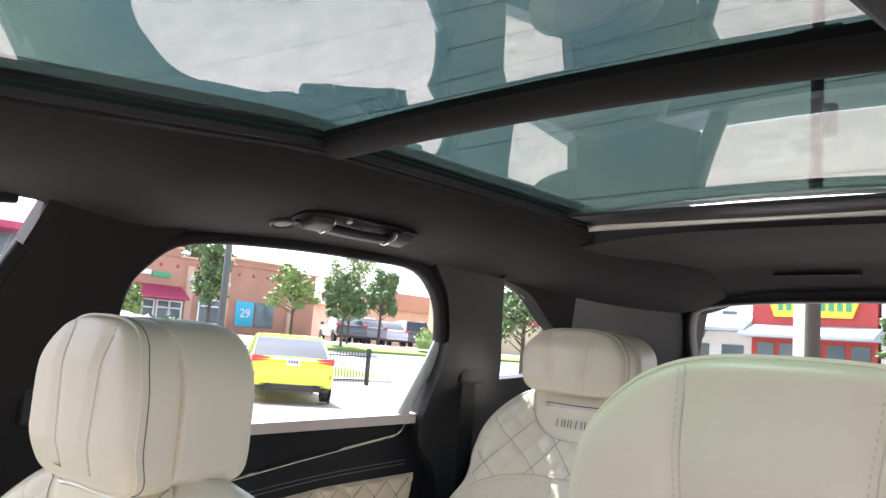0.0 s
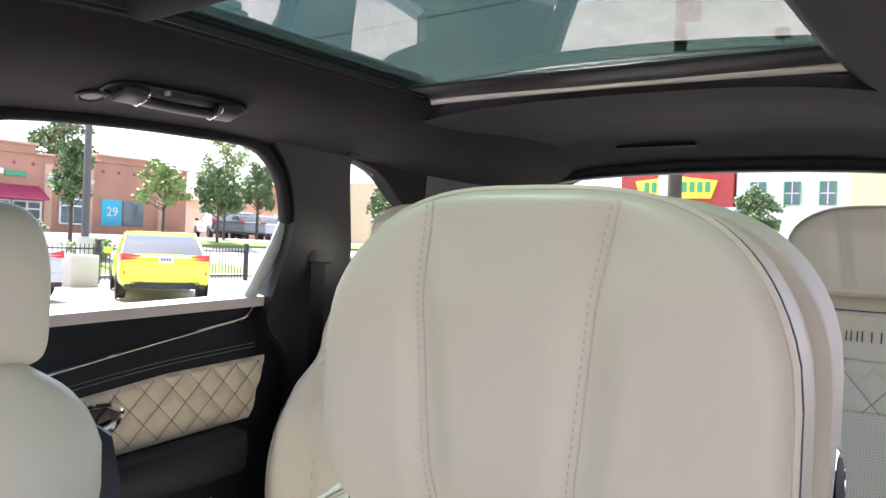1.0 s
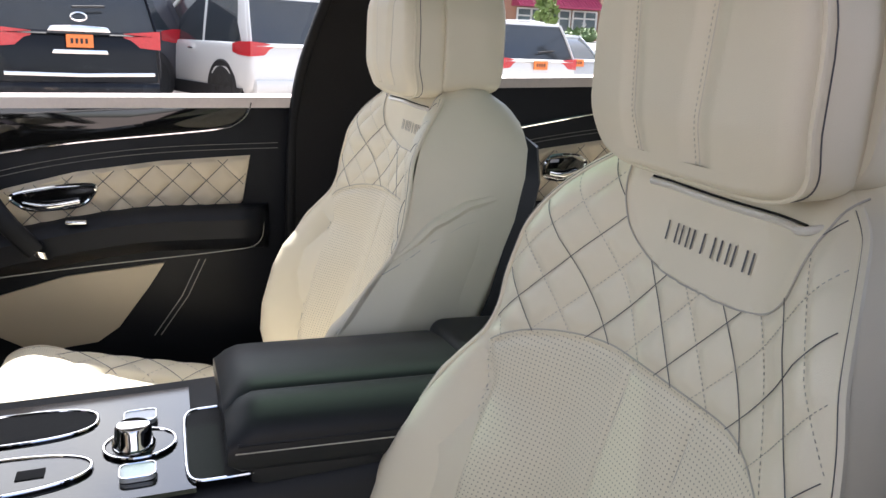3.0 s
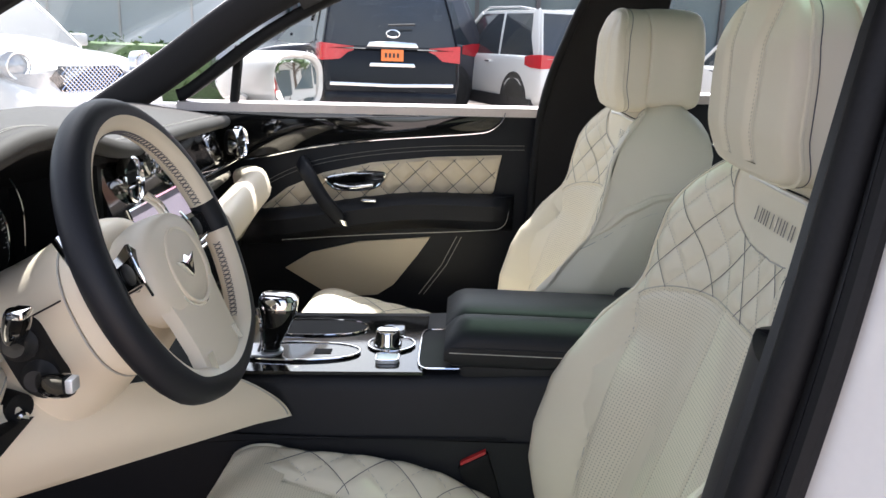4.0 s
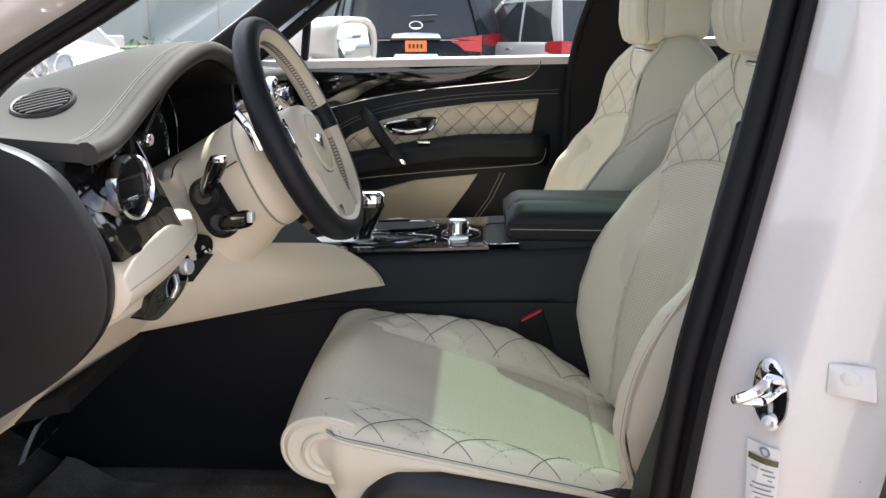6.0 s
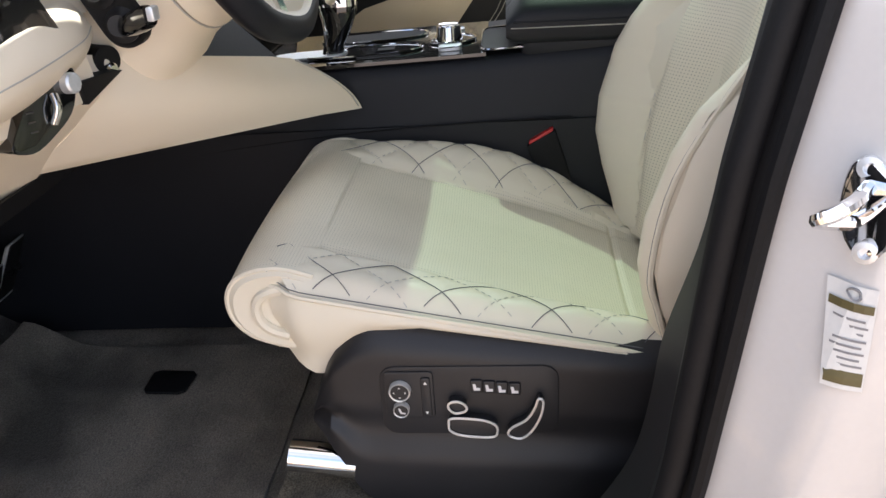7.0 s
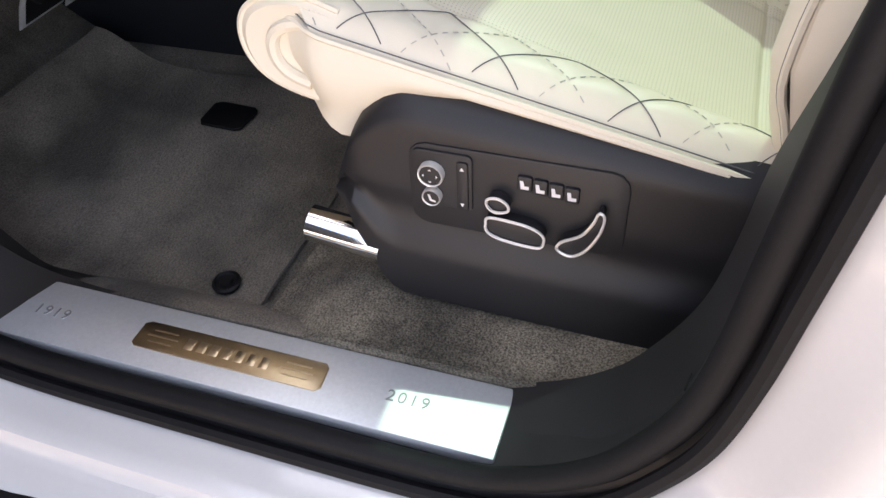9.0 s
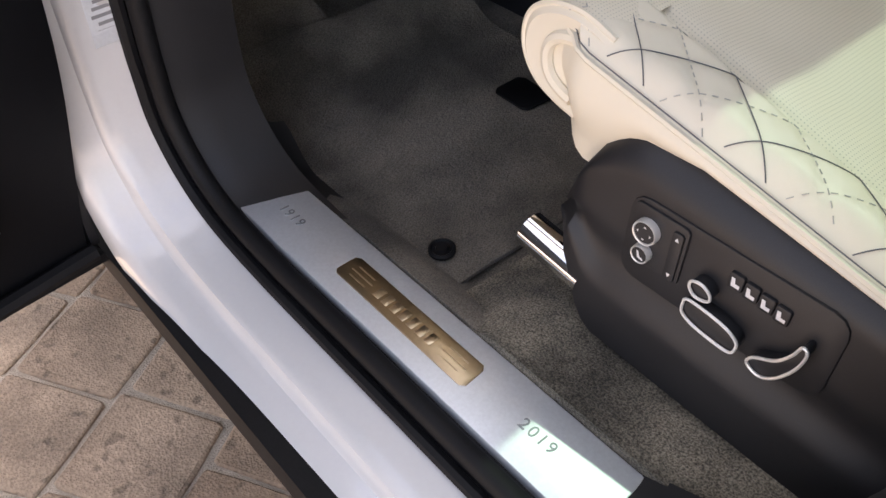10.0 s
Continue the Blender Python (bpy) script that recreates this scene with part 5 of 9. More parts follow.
def seat_back(root, W, cx, off, tall=1.0, rise_=0.0):
    """Backrest and headrest, panel by panel."""
    s = 1
    def bf(u, v):
        z = 0.67 + 0.602 * v
        x = (2 * u - 1) * table(HALF, z)
        return W(x, seat_front(x, z), z), (x, z)

    def side_row(z):
        hh, rr, yb = table(HALF, z), table(REAR, z), table([(0.66, 0.915), (0.80, 0.976), (0.97, 1.050), (1.05, 1.079), (1.12, 1.102), (1.19, 1.115), (1.23, 1.107), (1.255, 1.092), (1.272, 1.072), (1.28, 1.060)], z)
        yf = seat_front(hh, z, False)
        hh -= 0.020 * smooth(0.745, 0.69, z)
        b = 0.012 - 0.006 * smooth(1.1, 1.2, z)
        m = (hh + rr) / 2 + b
        return [(-hh, yf), (-m, yf + (yb - yf) * 0.4), (-rr, yb), (rr, yb), (m, yf + (yb - yf) * 0.4), (hh, yf)]

    levels = [0.66, 0.70, 0.75, 0.80, 0.85, 0.90, 0.95, 1.0, 1.05, 1.1, 1.15, 1.2, 1.22, 1.235, 1.25, 1.258, 1.265, 1.272]
    body = Mesh()
    rings = []
    for z in levels:
        r6 = side_row(z)
        hh, yb = table(HALF, z), r6[2][1]
        rings.append([W(x, y, z) for x, y in [(r6[0][0], r6[0][1] + 0.002)] + r6[1:2] + [(r6[2][0] - 0.004, yb - 0.02), (r6[2][0] + 0.012, yb + 0.002), (-hh * 0.6, yb + 0.012), (0, yb + 0.014), (hh * 0.6, yb + 0.012), (r6[3][0] - 0.012, yb + 0.002), (r6[3][0] + 0.004, yb - 0.02)] + r6[4:5] + [(r6[5][0], r6[5][1] + 0.002)]
                      + [(hh * q, seat_front(hh * q, z, False) + 0.007) for q in (0.85, 0.7, 0.5, 0.25, 0, -0.25, -0.5, -0.7, -0.85)]])
    mid_ = W(0, 1.035, 1.272)
    for k, dz in ((0.93, 0.003), (0.82, 0.005), (0.5, 0.006), (0.02, 0.006)):
        rings.append([Vector((mid_.x + (p.x - mid_.x) * k, mid_.y + (p.y - mid_.y) * k, rings[len(levels) - 1][0].z + dz)) for p in rings[len(levels) - 1]])
    back = part("backrest", body.rings(rings), hide, root, "plain cream leather backrest sides")
    panels = by_zone(bf, zone, 128, 150)
    for r in (-1, 1):
        part("bolster", by_zone(bf, lambda x, z, r=r: "half" if zone(x, z) == "bolster" and r * x > 0 else "other", 128, 150)["half"], hide, back)
    for k, m in panels.items():
        if k == "bolster":
            continue
        part(k, m, hide_holes if k == "insert" else hide, back, {"insert": "perforated cream leather insert", "quilted_panel": "diamond-quilted cream leather", "name_panel": "plain leather panel with embroidered name", "bolster": "smooth leather side bolsters"}[k])
    def shell_row(z):
        hh = table(HALF, z) - 0.004
        yb = side_row(z)[2][1] - 0.006
        yr = table(BACK, z) + 0.165
        return [(-hh, yb), (-hh * 1.0, yb + (yr - yb) * 0.55), (-hh * 0.9, yr - 0.012), (-hh * 0.5, yr), (0, yr + 0.004), (hh * 0.5, yr), (hh * 0.9, yr - 0.012), (hh, yb + (yr - yb) * 0.55), (hh, yb)]

    shell_back = Mesh().rings([[W(x, y, z) for x, y in shell_row(z)] for z in levels if z < 1.18] + [[W(x * k, side_row(z)[2][1] + (y - side_row(z)[2][1]) * m, z) for x, y in shell_row(z)] for z, k, m in ((1.20, 0.985, 0.8), (1.215, 0.96, 0.3))], cap=False, close=False)
    part("back_shell", shell_back, black_trim, root, "black rear shell of the backrest")

    def lift(x, z, d=0.0017):
        return W(x, seat_front(x, z) - d, z)

    dark, pale = on_lines(lambda x, z: zone(x, z) == "quilted_panel" and abs(x) < table(HALF, z) * 0.965, lift, s, cx, 1.045, 1.262, 0.25, zero=Z0)
    part("dark_stitching", dark, thread_dark, back, "dark blue-grey contrast stitching", kind="stuff")
    part("pale_stitching", pale, thread_pale, back, "pale dotted stitching", kind="stuff")
    # piping round the front and seams round the panels
    for sx in (-1, 1):
        run = spline([W(sx * table(HALF, z), seat_front(table(HALF, z), z, False) - 0.001, z) for z in (0.70, 0.75, 0.80, 0.90, 1.0, 1.03, 1.06, 1.09, 1.12, 1.15, 1.18, 1.21, 1.235, 1.25, 1.262)], 5)
        part("piping", Mesh().tube(run, 0.0032, 6), hide, back, "leather piping")
        part("edge_seam", Mesh().tube([p + Vector((0, -0.0033, 0)) for p in run], 0.00036, 5), thread_dark, back)
    seams = Mesh()
    for sx in (-1, 1):
        seams.tube([lift(sx * (table(INSERT, z) + 0.001), z, 0.0002) for z in [0.74 + 0.01 * i for i in range(32)]], 0.0009, 5)
        seams.tube([lift(sx * 0.046, z, 0.0001) for z in [0.74 + 0.01 * i for i in range(35)]], 0.0005, 4)
    seams.tube([lift(x, insert_top(x) + 0.002, 0.0004) for x in [-0.210 + 0.006 * i for i in range(71)]], 0.0008, 5)
    half_loop = [(p.x, p.z) for p in spline([(w, 0, z) for z, w in PLATE], 6)]
    loop = [lift(0.006 - x, z, 0.0008) for x, z in reversed(half_loop)] + [lift(0.006 + x, z, 0.0008) for x, z in half_loop[1:]]
    part("panel_seam", seams.tube(loop, 0.0008, 5), thread_pale, back)
    # embroidered mark: a row of upright bars as wide as the letters
    u = 0.0
    for stems, wide in ((2, 0.0155), (2, 0.0120), (1, 0.0100), (1, 0.0100), (1, 0.0060), (2, 0.0125), (1, 0.0100), (2, 0.0110)):
        for k in range(stems):
            a = -0.0535 + 1.12 * (u + (wide - 0.0045) * k)
            part("embroidered_bar", Mesh().add([lift(a + da, zz, 0.0012) for da, zz in ((0, 1.1975), (0.0021, 1.1975), (0.0021, 1.2135), (0, 1.2135))], [(0, 1, 2, 3)]), thread_dark, back, flat=True)
        u += wide + 0.0015
    def wing(u, v, sx):
        """Side bolster under the seam: stands proud of the plain side."""
        z = 0.70 + (table([(0, 1.060), (0.3, 1.108), (0.65, 1.132), (1, 1.140)], u) - 0.70) * v
        r6 = side_row(z)
        yf, yb = r6[5][1], r6[2][1]
        x = table([(0, r6[5][0]), (0.4, r6[4][0]), (1, r6[3][0])], u)
        x += 0.016 * math.sin(math.pi * min(1, 0.08 + u * 0.9)) ** 0.5 * (1 - v ** 9) * smooth(0.0, 0.4, v) - 0.004 * smooth(0.97, 1, v)
        return W(sx * x, yf + 0.004 + (yb - yf - 0.050) * u, z)

    for sx in (-1, 1):
        part("side_wing", Mesh().sheet(lambda u, v, sx=sx: wing(u, v, sx), 24, 40), hide, back, "padded leather side wing")
        part("wing_roll", Mesh().tube([wing(k / 24, 0.985, sx) for k in range(25)], [0.004 + 0.004 * smooth(0, 0.2, k / 24) for k in range(25)], 8), hide, back, "padded roll along the wing")
        part("wing_seam", Mesh().tube([wing(k / 24, 0.93, sx) + Vector((sx * 0.001, 0, 0)) for k in range(25)], 0.0010, 5), thread_pale, back)
    # headrest: front pillow and wider rear pillow with a groove between
    W0 = W
    W = lambda x, y, z: W0(x, y, 1.253 + (z - 1.253) * tall + rise_) + Vector((0.003, 0, 0))
    front_lobe, rear_lobe = (FACE, 1.006, 1.258, 1.441, 0.125, 0.126, 0.026, 0.008), (1.006, 1.108, 1.264, 1.443, 0.138, 0.116, 0.012, 0.040)
    head = part("headrest", pillow(W, *rear_lobe), hide, root, "cream leather headrest")
    part("front_pillow", pillow(W, *front_lobe, True), hide, head, "headrest front with vertical seams")
    for sx in (-1, 1):
        hs = Mesh().tube([W(tuft(sx, z), pillow_front(tuft(sx, z), z) - 0.0002, z) for z in [1.262 + 0.004 * i for i in range(44)]], 0.0004, 4)
        pts = [W(tuft(sx, z) - 0.0035, pillow_front(tuft(sx, z) - 0.0035, z) - 0.0005, z) for z in [1.270 + 0.002 * i for i in range(82)]]
        for i in range(0, len(pts) - 1, 2):
            hs.tube(pts[i:i + 2], 0.00042, 3)
        part("headrest_seam", hs, thread_soft, head, kind="stuff")
    part("headrest_piping", Mesh().tube(pillow_ring(W, *front_lobe, 0.34, 1.003), 0.0022, 6, close=True), hide, head, "leather piping")
    part("headrest_thread", Mesh().tube(pillow_ring(W, *front_lobe, 0.42, 1.002), 0.00055, 5, close=True), thread_dark, head)
    front_run = [W0(x, seat_front(x, 1.240) - 0.0025, 1.2395 + 0.003 * (x / 0.1) ** 2) for x in [-0.082 + 0.0187 * i for i in range(11)]]
    collar = part("collar_trim", Mesh().tube(spline(front_run + [W0(0.124, 1.010, 1.252), W0(0.138, 1.045, 1.262), W0(0.140, 1.075, 1.266)], 3), 0.0030, 8), pale_bar, root, "chrome strip under the headrest")
    # dark tube imitates the shade between headrest and strip
    part("collar_gap_shade", Mesh().tube([p_ + Vector((0, 0.0012, 0.0036)) for p_ in front_run], 0.0010, 8), rubber, collar, "dark rod drawing the shaded gap over the strip")
    for sx in (-0.05, 0.05):
        part("headrest_post", Mesh().tube([W(sx, 1.05, 1.26), W(sx, 1.045, 1.30)], 0.007, 10), chrome, root)
    bx = 0.131
    part("release_bezel", Mesh().spin(W(bx - 0.010, 1.035, 1.306), (s, 0, 0.05), [(0.004, 0), (0.0175, 0.003), (0.0180, 0.008), (0.0150, 0.010), (0.0140, 0.007), (0.001, 0.0065)], 28), chrome, head, "chrome bezel")
    part("release_button", Mesh().spin(W(bx - 0.004, 1.035, 1.306), (s, 0, 0.05), [(0.001, 0), (0.0135, 0), (0.0125, 0.004), (0.001, 0.005)], 24), black_trim, head)


def sup(a, w, h, power=3.2):
    c, d = math.cos(a), math.sin(a)
    return w * math.copysign(abs(c) ** (2 / power), c), h * math.copysign(abs(d) ** (2 / power), d)


FACE = 0.944


def tuft(side, z):
    """Place across of a seam of the headrest: the pair spreads to the top."""
    return -0.004 + side * (0.036 + 0.016 * (z - 1.26) / 0.18)


def pillow_front(x, z):
    """Front of the headrest: three soft vertical tufts."""
    d = min(abs(x - tuft(q, z)) for q in (-1, 1))
    return FACE + 0.0042 * (1 - smooth(0.0, 0.020, d)) + soft_y(x, z)


def pillow_rows(y0, y1, z0, z1, w, w1, ra, rb, steps):
    zc, hz = (z0 + z1) / 2, (z1 - z0) / 2
    rings = []
    n = 72
    for v in steps:
        t = math.pi * (v - 0.5)
        y = y0 + (y1 - y0) * (0.5 + 0.5 * math.copysign(abs(math.sin(t)) ** 0.75, math.sin(t)))
        k = abs(math.cos(t)) ** 0.42
        r = ra if v < 0.5 else rb
        ww = (w + (w1 - w) * v) - r + r * k
        hh = hz - r * 0.6 + r * 0.6 * k
        ring = []
        for i in range(n):
            a = 2 * math.pi * i / n
            x, z = sup(a, ww, hh, 3.0 if math.sin(a) > 0 else 6.5)
            zz = zc + z
            x *= 1 - 0.09 * smooth(zc, z1, zz)
            ring.append((x, y, zz))
        rings.append(ring)
    return rings


def soft_y(x, z):
    return 0.012 * smooth(1.38, 1.440, z) + 0.010 * smooth(1.31, 1.262, z) + 0.35 * x * x


def pillow_ring(W, y0, y1, z0, z1, w, w1, ra, rb, v, k):
    zc = (z0 + z1) / 2
    ring = pillow_rows(y0, y1, z0, z1, w, w1, ra, rb, [v])[0]
    return [W(x * k, y + soft_y(x, z), zc + (z - zc) * k) for x, y, z in ring]


def pillow(W, y0, y1, z0, z1, w, w1, ra, rb, tufted=False):
    """A headrest cushion: rounded outline, tapered to its back."""
    zc = (z0 + z1) / 2
    rings = pillow_rows(y0, y1, z0, z1, w, w1, ra, rb, [j / 20 for j in range(21)])
    out = []
    for ring in rings:
        k = len(out) / 20
        out.append([W(x, y + (soft_y(x, z) * (1 if y < (y0 + y1) / 2 else 0.4) + (pillow_front(x, z) - FACE - soft_y(x, z)) * smooth(0.4, 0.0, k) if tufted else 0), z) for x, y, z in ring])
    me = Mesh().rings(out, cap=False)
    inner = [[(x * k, y0, zc + (z - zc) * k) for x, y, z in rings[0]] for k in (1.0, 0.97, 0.9, 0.8, 0.7, 0.6, 0.5, 0.4, 0.3, 0.2, 0.1, 0.001)]
    if tufted:
        n2 = 90
        W0, H0 = max(p[0] for p in rings[0]), max(p[2] for p in rings[0]) - zc

        def face(u, v):
            a, b = 2 * u - 1, 2 * v - 1
            # square to rounded outline
            pw = 3.0 if b > 0 else 6.5
            k = (abs(a) ** pw + abs(b) ** pw) ** (1 / pw)
            q = max(abs(a), abs(b)) / k if k > 1e-6 else 1
            x, z = a * q * W0, zc + b * q * H0
            x *= 1 - 0.09 * smooth(zc, z1, z)
            return W(x, pillow_front(x, z), z)
        me.sheet(face, n2, 60)
    else:
        me.rings([[W(*p) for p in r_] for r_ in inner], cap=False)
        me.rings([[W(x * k, y1, zc + (z - zc) * k) for x, y, z in rings[-1]] for k in (1.0, 0.7, 0.4, 0.001)], cap=False)
    return me


def seat_controls(W, root):
    X = 0.2365

    def P(y, z, d=0.0):
        return W(X + d, y, z)

    def plate_(outline, d0, d1):
        return Mesh().rings([[P(y, z, d0) for y, z in outline], [P(y, z, d1) for y, z in outline]])

    def rect(y0, y1, z0, z1, r=0.004):
        out = []
        for cy, cz, a0 in ((y1 - r, z1 - r, 0), (y0 + r, z1 - r, 90), (y0 + r, z0 + r, 180), (y1 - r, z0 + r, 270)):
            out += [(cy + r * math.cos(radians(a0 + 30 * i)), cz + r * math.sin(radians(a0 + 30 * i))) for i in range(4)]
        return out

    pod = part("control_panel", plate_(rect(0.513, 0.704, 0.606, 0.694, 0.016), -0.012, 0.0015), black_trim, root, "black seat control panel", bevel=0.001)
    part("massage_panel", plate_(rect(0.518, 0.571, 0.629, 0.689, 0.005), 0.0, 0.004), black_trim, pod, "black button panel", bevel=0.001)
    for z, r in ((0.667, 0.0118), (0.643, 0.0088)):
        part("dial_ring", Mesh().spin(P(0.535, z, 0.003), W(1, 0, 0) - W(0, 0, 0), [(r, 0), (r, 0.006), (r * 0.95, 0.008), (r * 0.86, 0.0075), (r * 0.84, 0.004), (0.0005, 0.004)], 28), pale_bar, pod, "chrome ring")
        part("dial", Mesh().spin(P(0.535, z, 0.004), W(1, 0, 0) - W(0, 0, 0), [(0.0005, 0), (r * 0.84, 0), (r * 0.82, 0.006), (0.0005, 0.0062)], 24), black_trim, pod)
        m = Mesh()
        if r > 0.011:
            for k in range(4):
                a = k * math.pi / 2
                cy, cz = 0.535 + 0.0055 * math.cos(a), z + 0.0055 * math.sin(a)
                m.add([P(cy + 0.0018 * math.cos(a), cz + 0.0018 * math.sin(a), 0.0106), P(cy - 0.0016 * math.sin(a), cz + 0.0016 * math.cos(a), 0.0106), P(cy + 0.0016 * math.sin(a), cz - 0.0016 * math.cos(a), 0.0106)], [(0, 1, 2)])
        else:
            m.add([P(0.532, z + 0.004, 0.0106), P(0.534, z + 0.004, 0.0106), P(0.536, z - 0.001, 0.0106), P(0.5395, z - 0.002, 0.0106), P(0.5395, z - 0.004, 0.0106), P(0.534, z - 0.003, 0.0106)], [(0, 1, 2, 5), (5, 2, 3, 4)])
        part("dial_mark", m, white_mark, pod, flat=True)
    part("rocker", plate_(rect(0.5575, 0.568, 0.632, 0.683, 0.003), 0.003, 0.0065), black_trim, pod, bevel=0.001)
    for z, d in ((0.677, 1), (0.638, -1)):
        part("rocker_mark", Mesh().add([P(0.5608, z - d * 0.002, 0.0068), P(0.5648, z - d * 0.002, 0.0068), P(0.5628, z + d * 0.002, 0.0068)], [(0, 1, 2)]), white_mark, pod, flat=True)
    for i in range(4):
        y = 0.617 + 0.0134 * i
        z = 0.6705 - 0.0013 * i
        b = part("memory_button", plate_(rect(y - 0.0063, y + 0.0063, z - 0.0078, z + 0.0078, 0.002), 0.0, 0.005), black_trim, pod, bevel=0.0012)
        part("seat_mark", Mesh().add([P(y - 0.004, z + 0.004, 0.0053), P(y - 0.001, z + 0.004, 0.0053), P(y + 0.000, z - 0.001, 0.0053), P(y + 0.004, z - 0.001, 0.0053), P(y + 0.004, z - 0.0045, 0.0053), P(y - 0.003, z - 0.0045, 0.0053)], [(0, 1, 2, 5), (2, 3, 4, 5)]), white_mark, b, flat=True)

    def knob(name, outline, label):
        cy, cz = sum(p[0] for p in outline) / len(outline), sum(p[1] for p in outline) / len(outline)
        O = [(p.y, p.z) for p in spline([(0, *p) for p in outline], 5, closed=True)]
        k = part(name, plate_(O, 0.001, 0.013), black_trim, pod, label, bevel=0.002)
        part("chrome_edge", Mesh().tube([P(y, z, 0.0140) for y, z in O], 0.0014, 6, close=True), pale_bar, k)
    knob("lumbar_switch", [(0.587, 0.649), (0.588, 0.656), (0.597, 0.658), (0.605, 0.653), (0.605, 0.646), (0.594, 0.643)], "chrome-edged lumbar switch")
    knob("cushion_switch", [(0.586, 0.628), (0.590, 0.636), (0.620, 0.634), (0.635, 0.628), (0.638, 0.619), (0.632, 0.611), (0.602, 0.613), (0.588, 0.619)], "chrome-edged cushion switch")
    knob("backrest_switch", [(0.650, 0.614), (0.653, 0.623), (0.669, 0.634), (0.678, 0.649), (0.682, 0.661), (0.687, 0.657), (0.684, 0.638), (0.674, 0.618), (0.662, 0.609)], "chrome-edged backrest switch")


white_mark = shade("white_print", (0.7, 0.7, 0.7), 0.5, bump=0)
front_seat(0.363, 1, True)
front_seat(-0.378, -1, False, -0.018)


def rear_seat(cx):
    root = thing("rear_seat", (cx, 1.8, 0.46), "cream quilted leather rear seat with its own headrest, beside the door", "car seat", group="rear seats")
    off = Vector((0, 0.985, 0.092))
    seat_back(root, lambda x, y, z: Vector((cx + x, y, z)) + off, cx, off, 0.72, 0.012)
    part("cushion", Mesh().box(cx - 0.30, cx + 0.30, 1.40, 1.98, 0.46, 0.82), hide, root, "cream leather cushion", bevel=0.06, seg=5)
    part("cushion_piping", Mesh().tube(spline([(cx - 0.301, 1.94, 0.765), (cx - 0.301, 1.47, 0.765), (cx - 0.275, 1.41, 0.768), (cx - 0.22, 1.399, 0.77), (cx + 0.22, 1.399, 0.77), (cx + 0.275, 1.41, 0.768), (cx + 0.301, 1.47, 0.765), (cx + 0.301, 1.94, 0.765)], 5), 0.003, 6), hide, root, "leather piping")


rear_seat(0.405)
rear_seat(-0.425)


# ---- dashboard ----
dash = thing("dashboard", (0, 0.0, 0.95), "grey leather dashboard with black veneer, round vents and cream lower panels", "dashboard")
LIP = [(-0.72, 0.085, 1.165), (-0.66, 0.115, 1.178), (-0.55, 0.140, 1.190), (-0.40, 0.150, 1.197), (-0.25, 0.155, 1.203), (-0.10, 0.165, 1.208), (0.03, 0.180, 1.214), (0.12, 0.196, 1.226), (0.20, 0.206, 1.243), (0.28, 0.212, 1.262),
       (0.37, 0.214, 1.271), (0.45, 0.208, 1.258), (0.52, 0.198, 1.229), (0.575, 0.192, 1.202), (0.62, 0.190, 1.184), (0.655, 0.189, 1.175), (0.690, 0.186, 1.172)]
lip = spline(LIP, 6)


def lip_at(u):
    k = u * (len(lip) - 1)
    i = min(int(k), len(lip) - 2)
    return lip[i].lerp(lip[i + 1], k - i)


def dash_top(u, v):
    p = lip_at(u)
    base = Vector((p.x * 0.99, -0.44 + 0.10 * (p.x / 0.72) ** 2, 1.180))
    k = v
    q = p.lerp(base, k)
    q.z = p.z + (base.z - p.z) * smooth(0.0, 0.55, k) + (0.018 - 0.010 * smooth(0.45, 0.65, p.x)) * math.sin(math.pi * min(1, k * 1.2)) * (1 - smooth(0.6, 1, k))
    return q


part("top", Mesh().shell(dash_top, 96, 30, (0, 0, -0.02)), hide_grey, dash, "grey leather dashboard top")
part("lip", Mesh().tube([p + Vector((0, 0.004, -0.010)) for p in lip], 0.013, 10), hide_grey, dash, "padded leather lip")
for k in (0.024, 0.031):
    part("lip_stitch", Mesh().tube([dash_top(i / 120, k) + Vector((0, 0, 0.0008)) for i in range(121)], 0.00042, 4), thread_grey, dash)
# vent in the dashboard top
VU, VV = 0.8125, 0.185
vent_c = dash_top(VU, VV)
v_a, v_b = (dash_top(VU + 0.01, VV) - vent_c).normalized(), (dash_top(VU, VV - 0.02) - vent_c).normalized()
v_n = v_a.cross(v_b).normalized()
v_long, v_wide = (v_a * 0.87 + v_b * 0.49).normalized(), (v_b * 0.87 - v_a * 0.49).normalized()


def V(a, b, c=0.0):
    return vent_c + v_long * a + v_wide * b + v_n * c


def oval(w, h):
    return [(w * math.cos(2 * math.pi * i / 40), h * math.sin(2 * math.pi * i / 40)) for i in range(40)]


top_vent = part("top_vent", Mesh().rings([[V(a, b, c) for a, b in oval(0.037 * k, 0.036 * k)] for k, c in ((1.06, -0.004), (1.05, 0.003), (1.0, 0.005), (0.94, 0.004), (0.93, -0.003))], cap=False), black_trim, dash, "oval demister vent")
part("vent_well", Mesh().rings([[V(a, b, c) for a, b in oval(0.034 * k, 0.033 * k)] for k, c in ((1.0, 0.0022), (0.01, 0.0020))], cap=False), rubber, top_vent)
for k in range(-3, 4):
    c0 = 0.0085 * k
    h = 0.031 * math.sqrt(max(0.05, 1 - (c0 / 0.034) ** 2))
    part("vent_slat", beam([V(c0, -h, 0.004), V(c0, 0, 0.0045), V(c0, h, 0.004)], 0.0042, 0.0025, v_n, 8), hide_grey, top_vent)
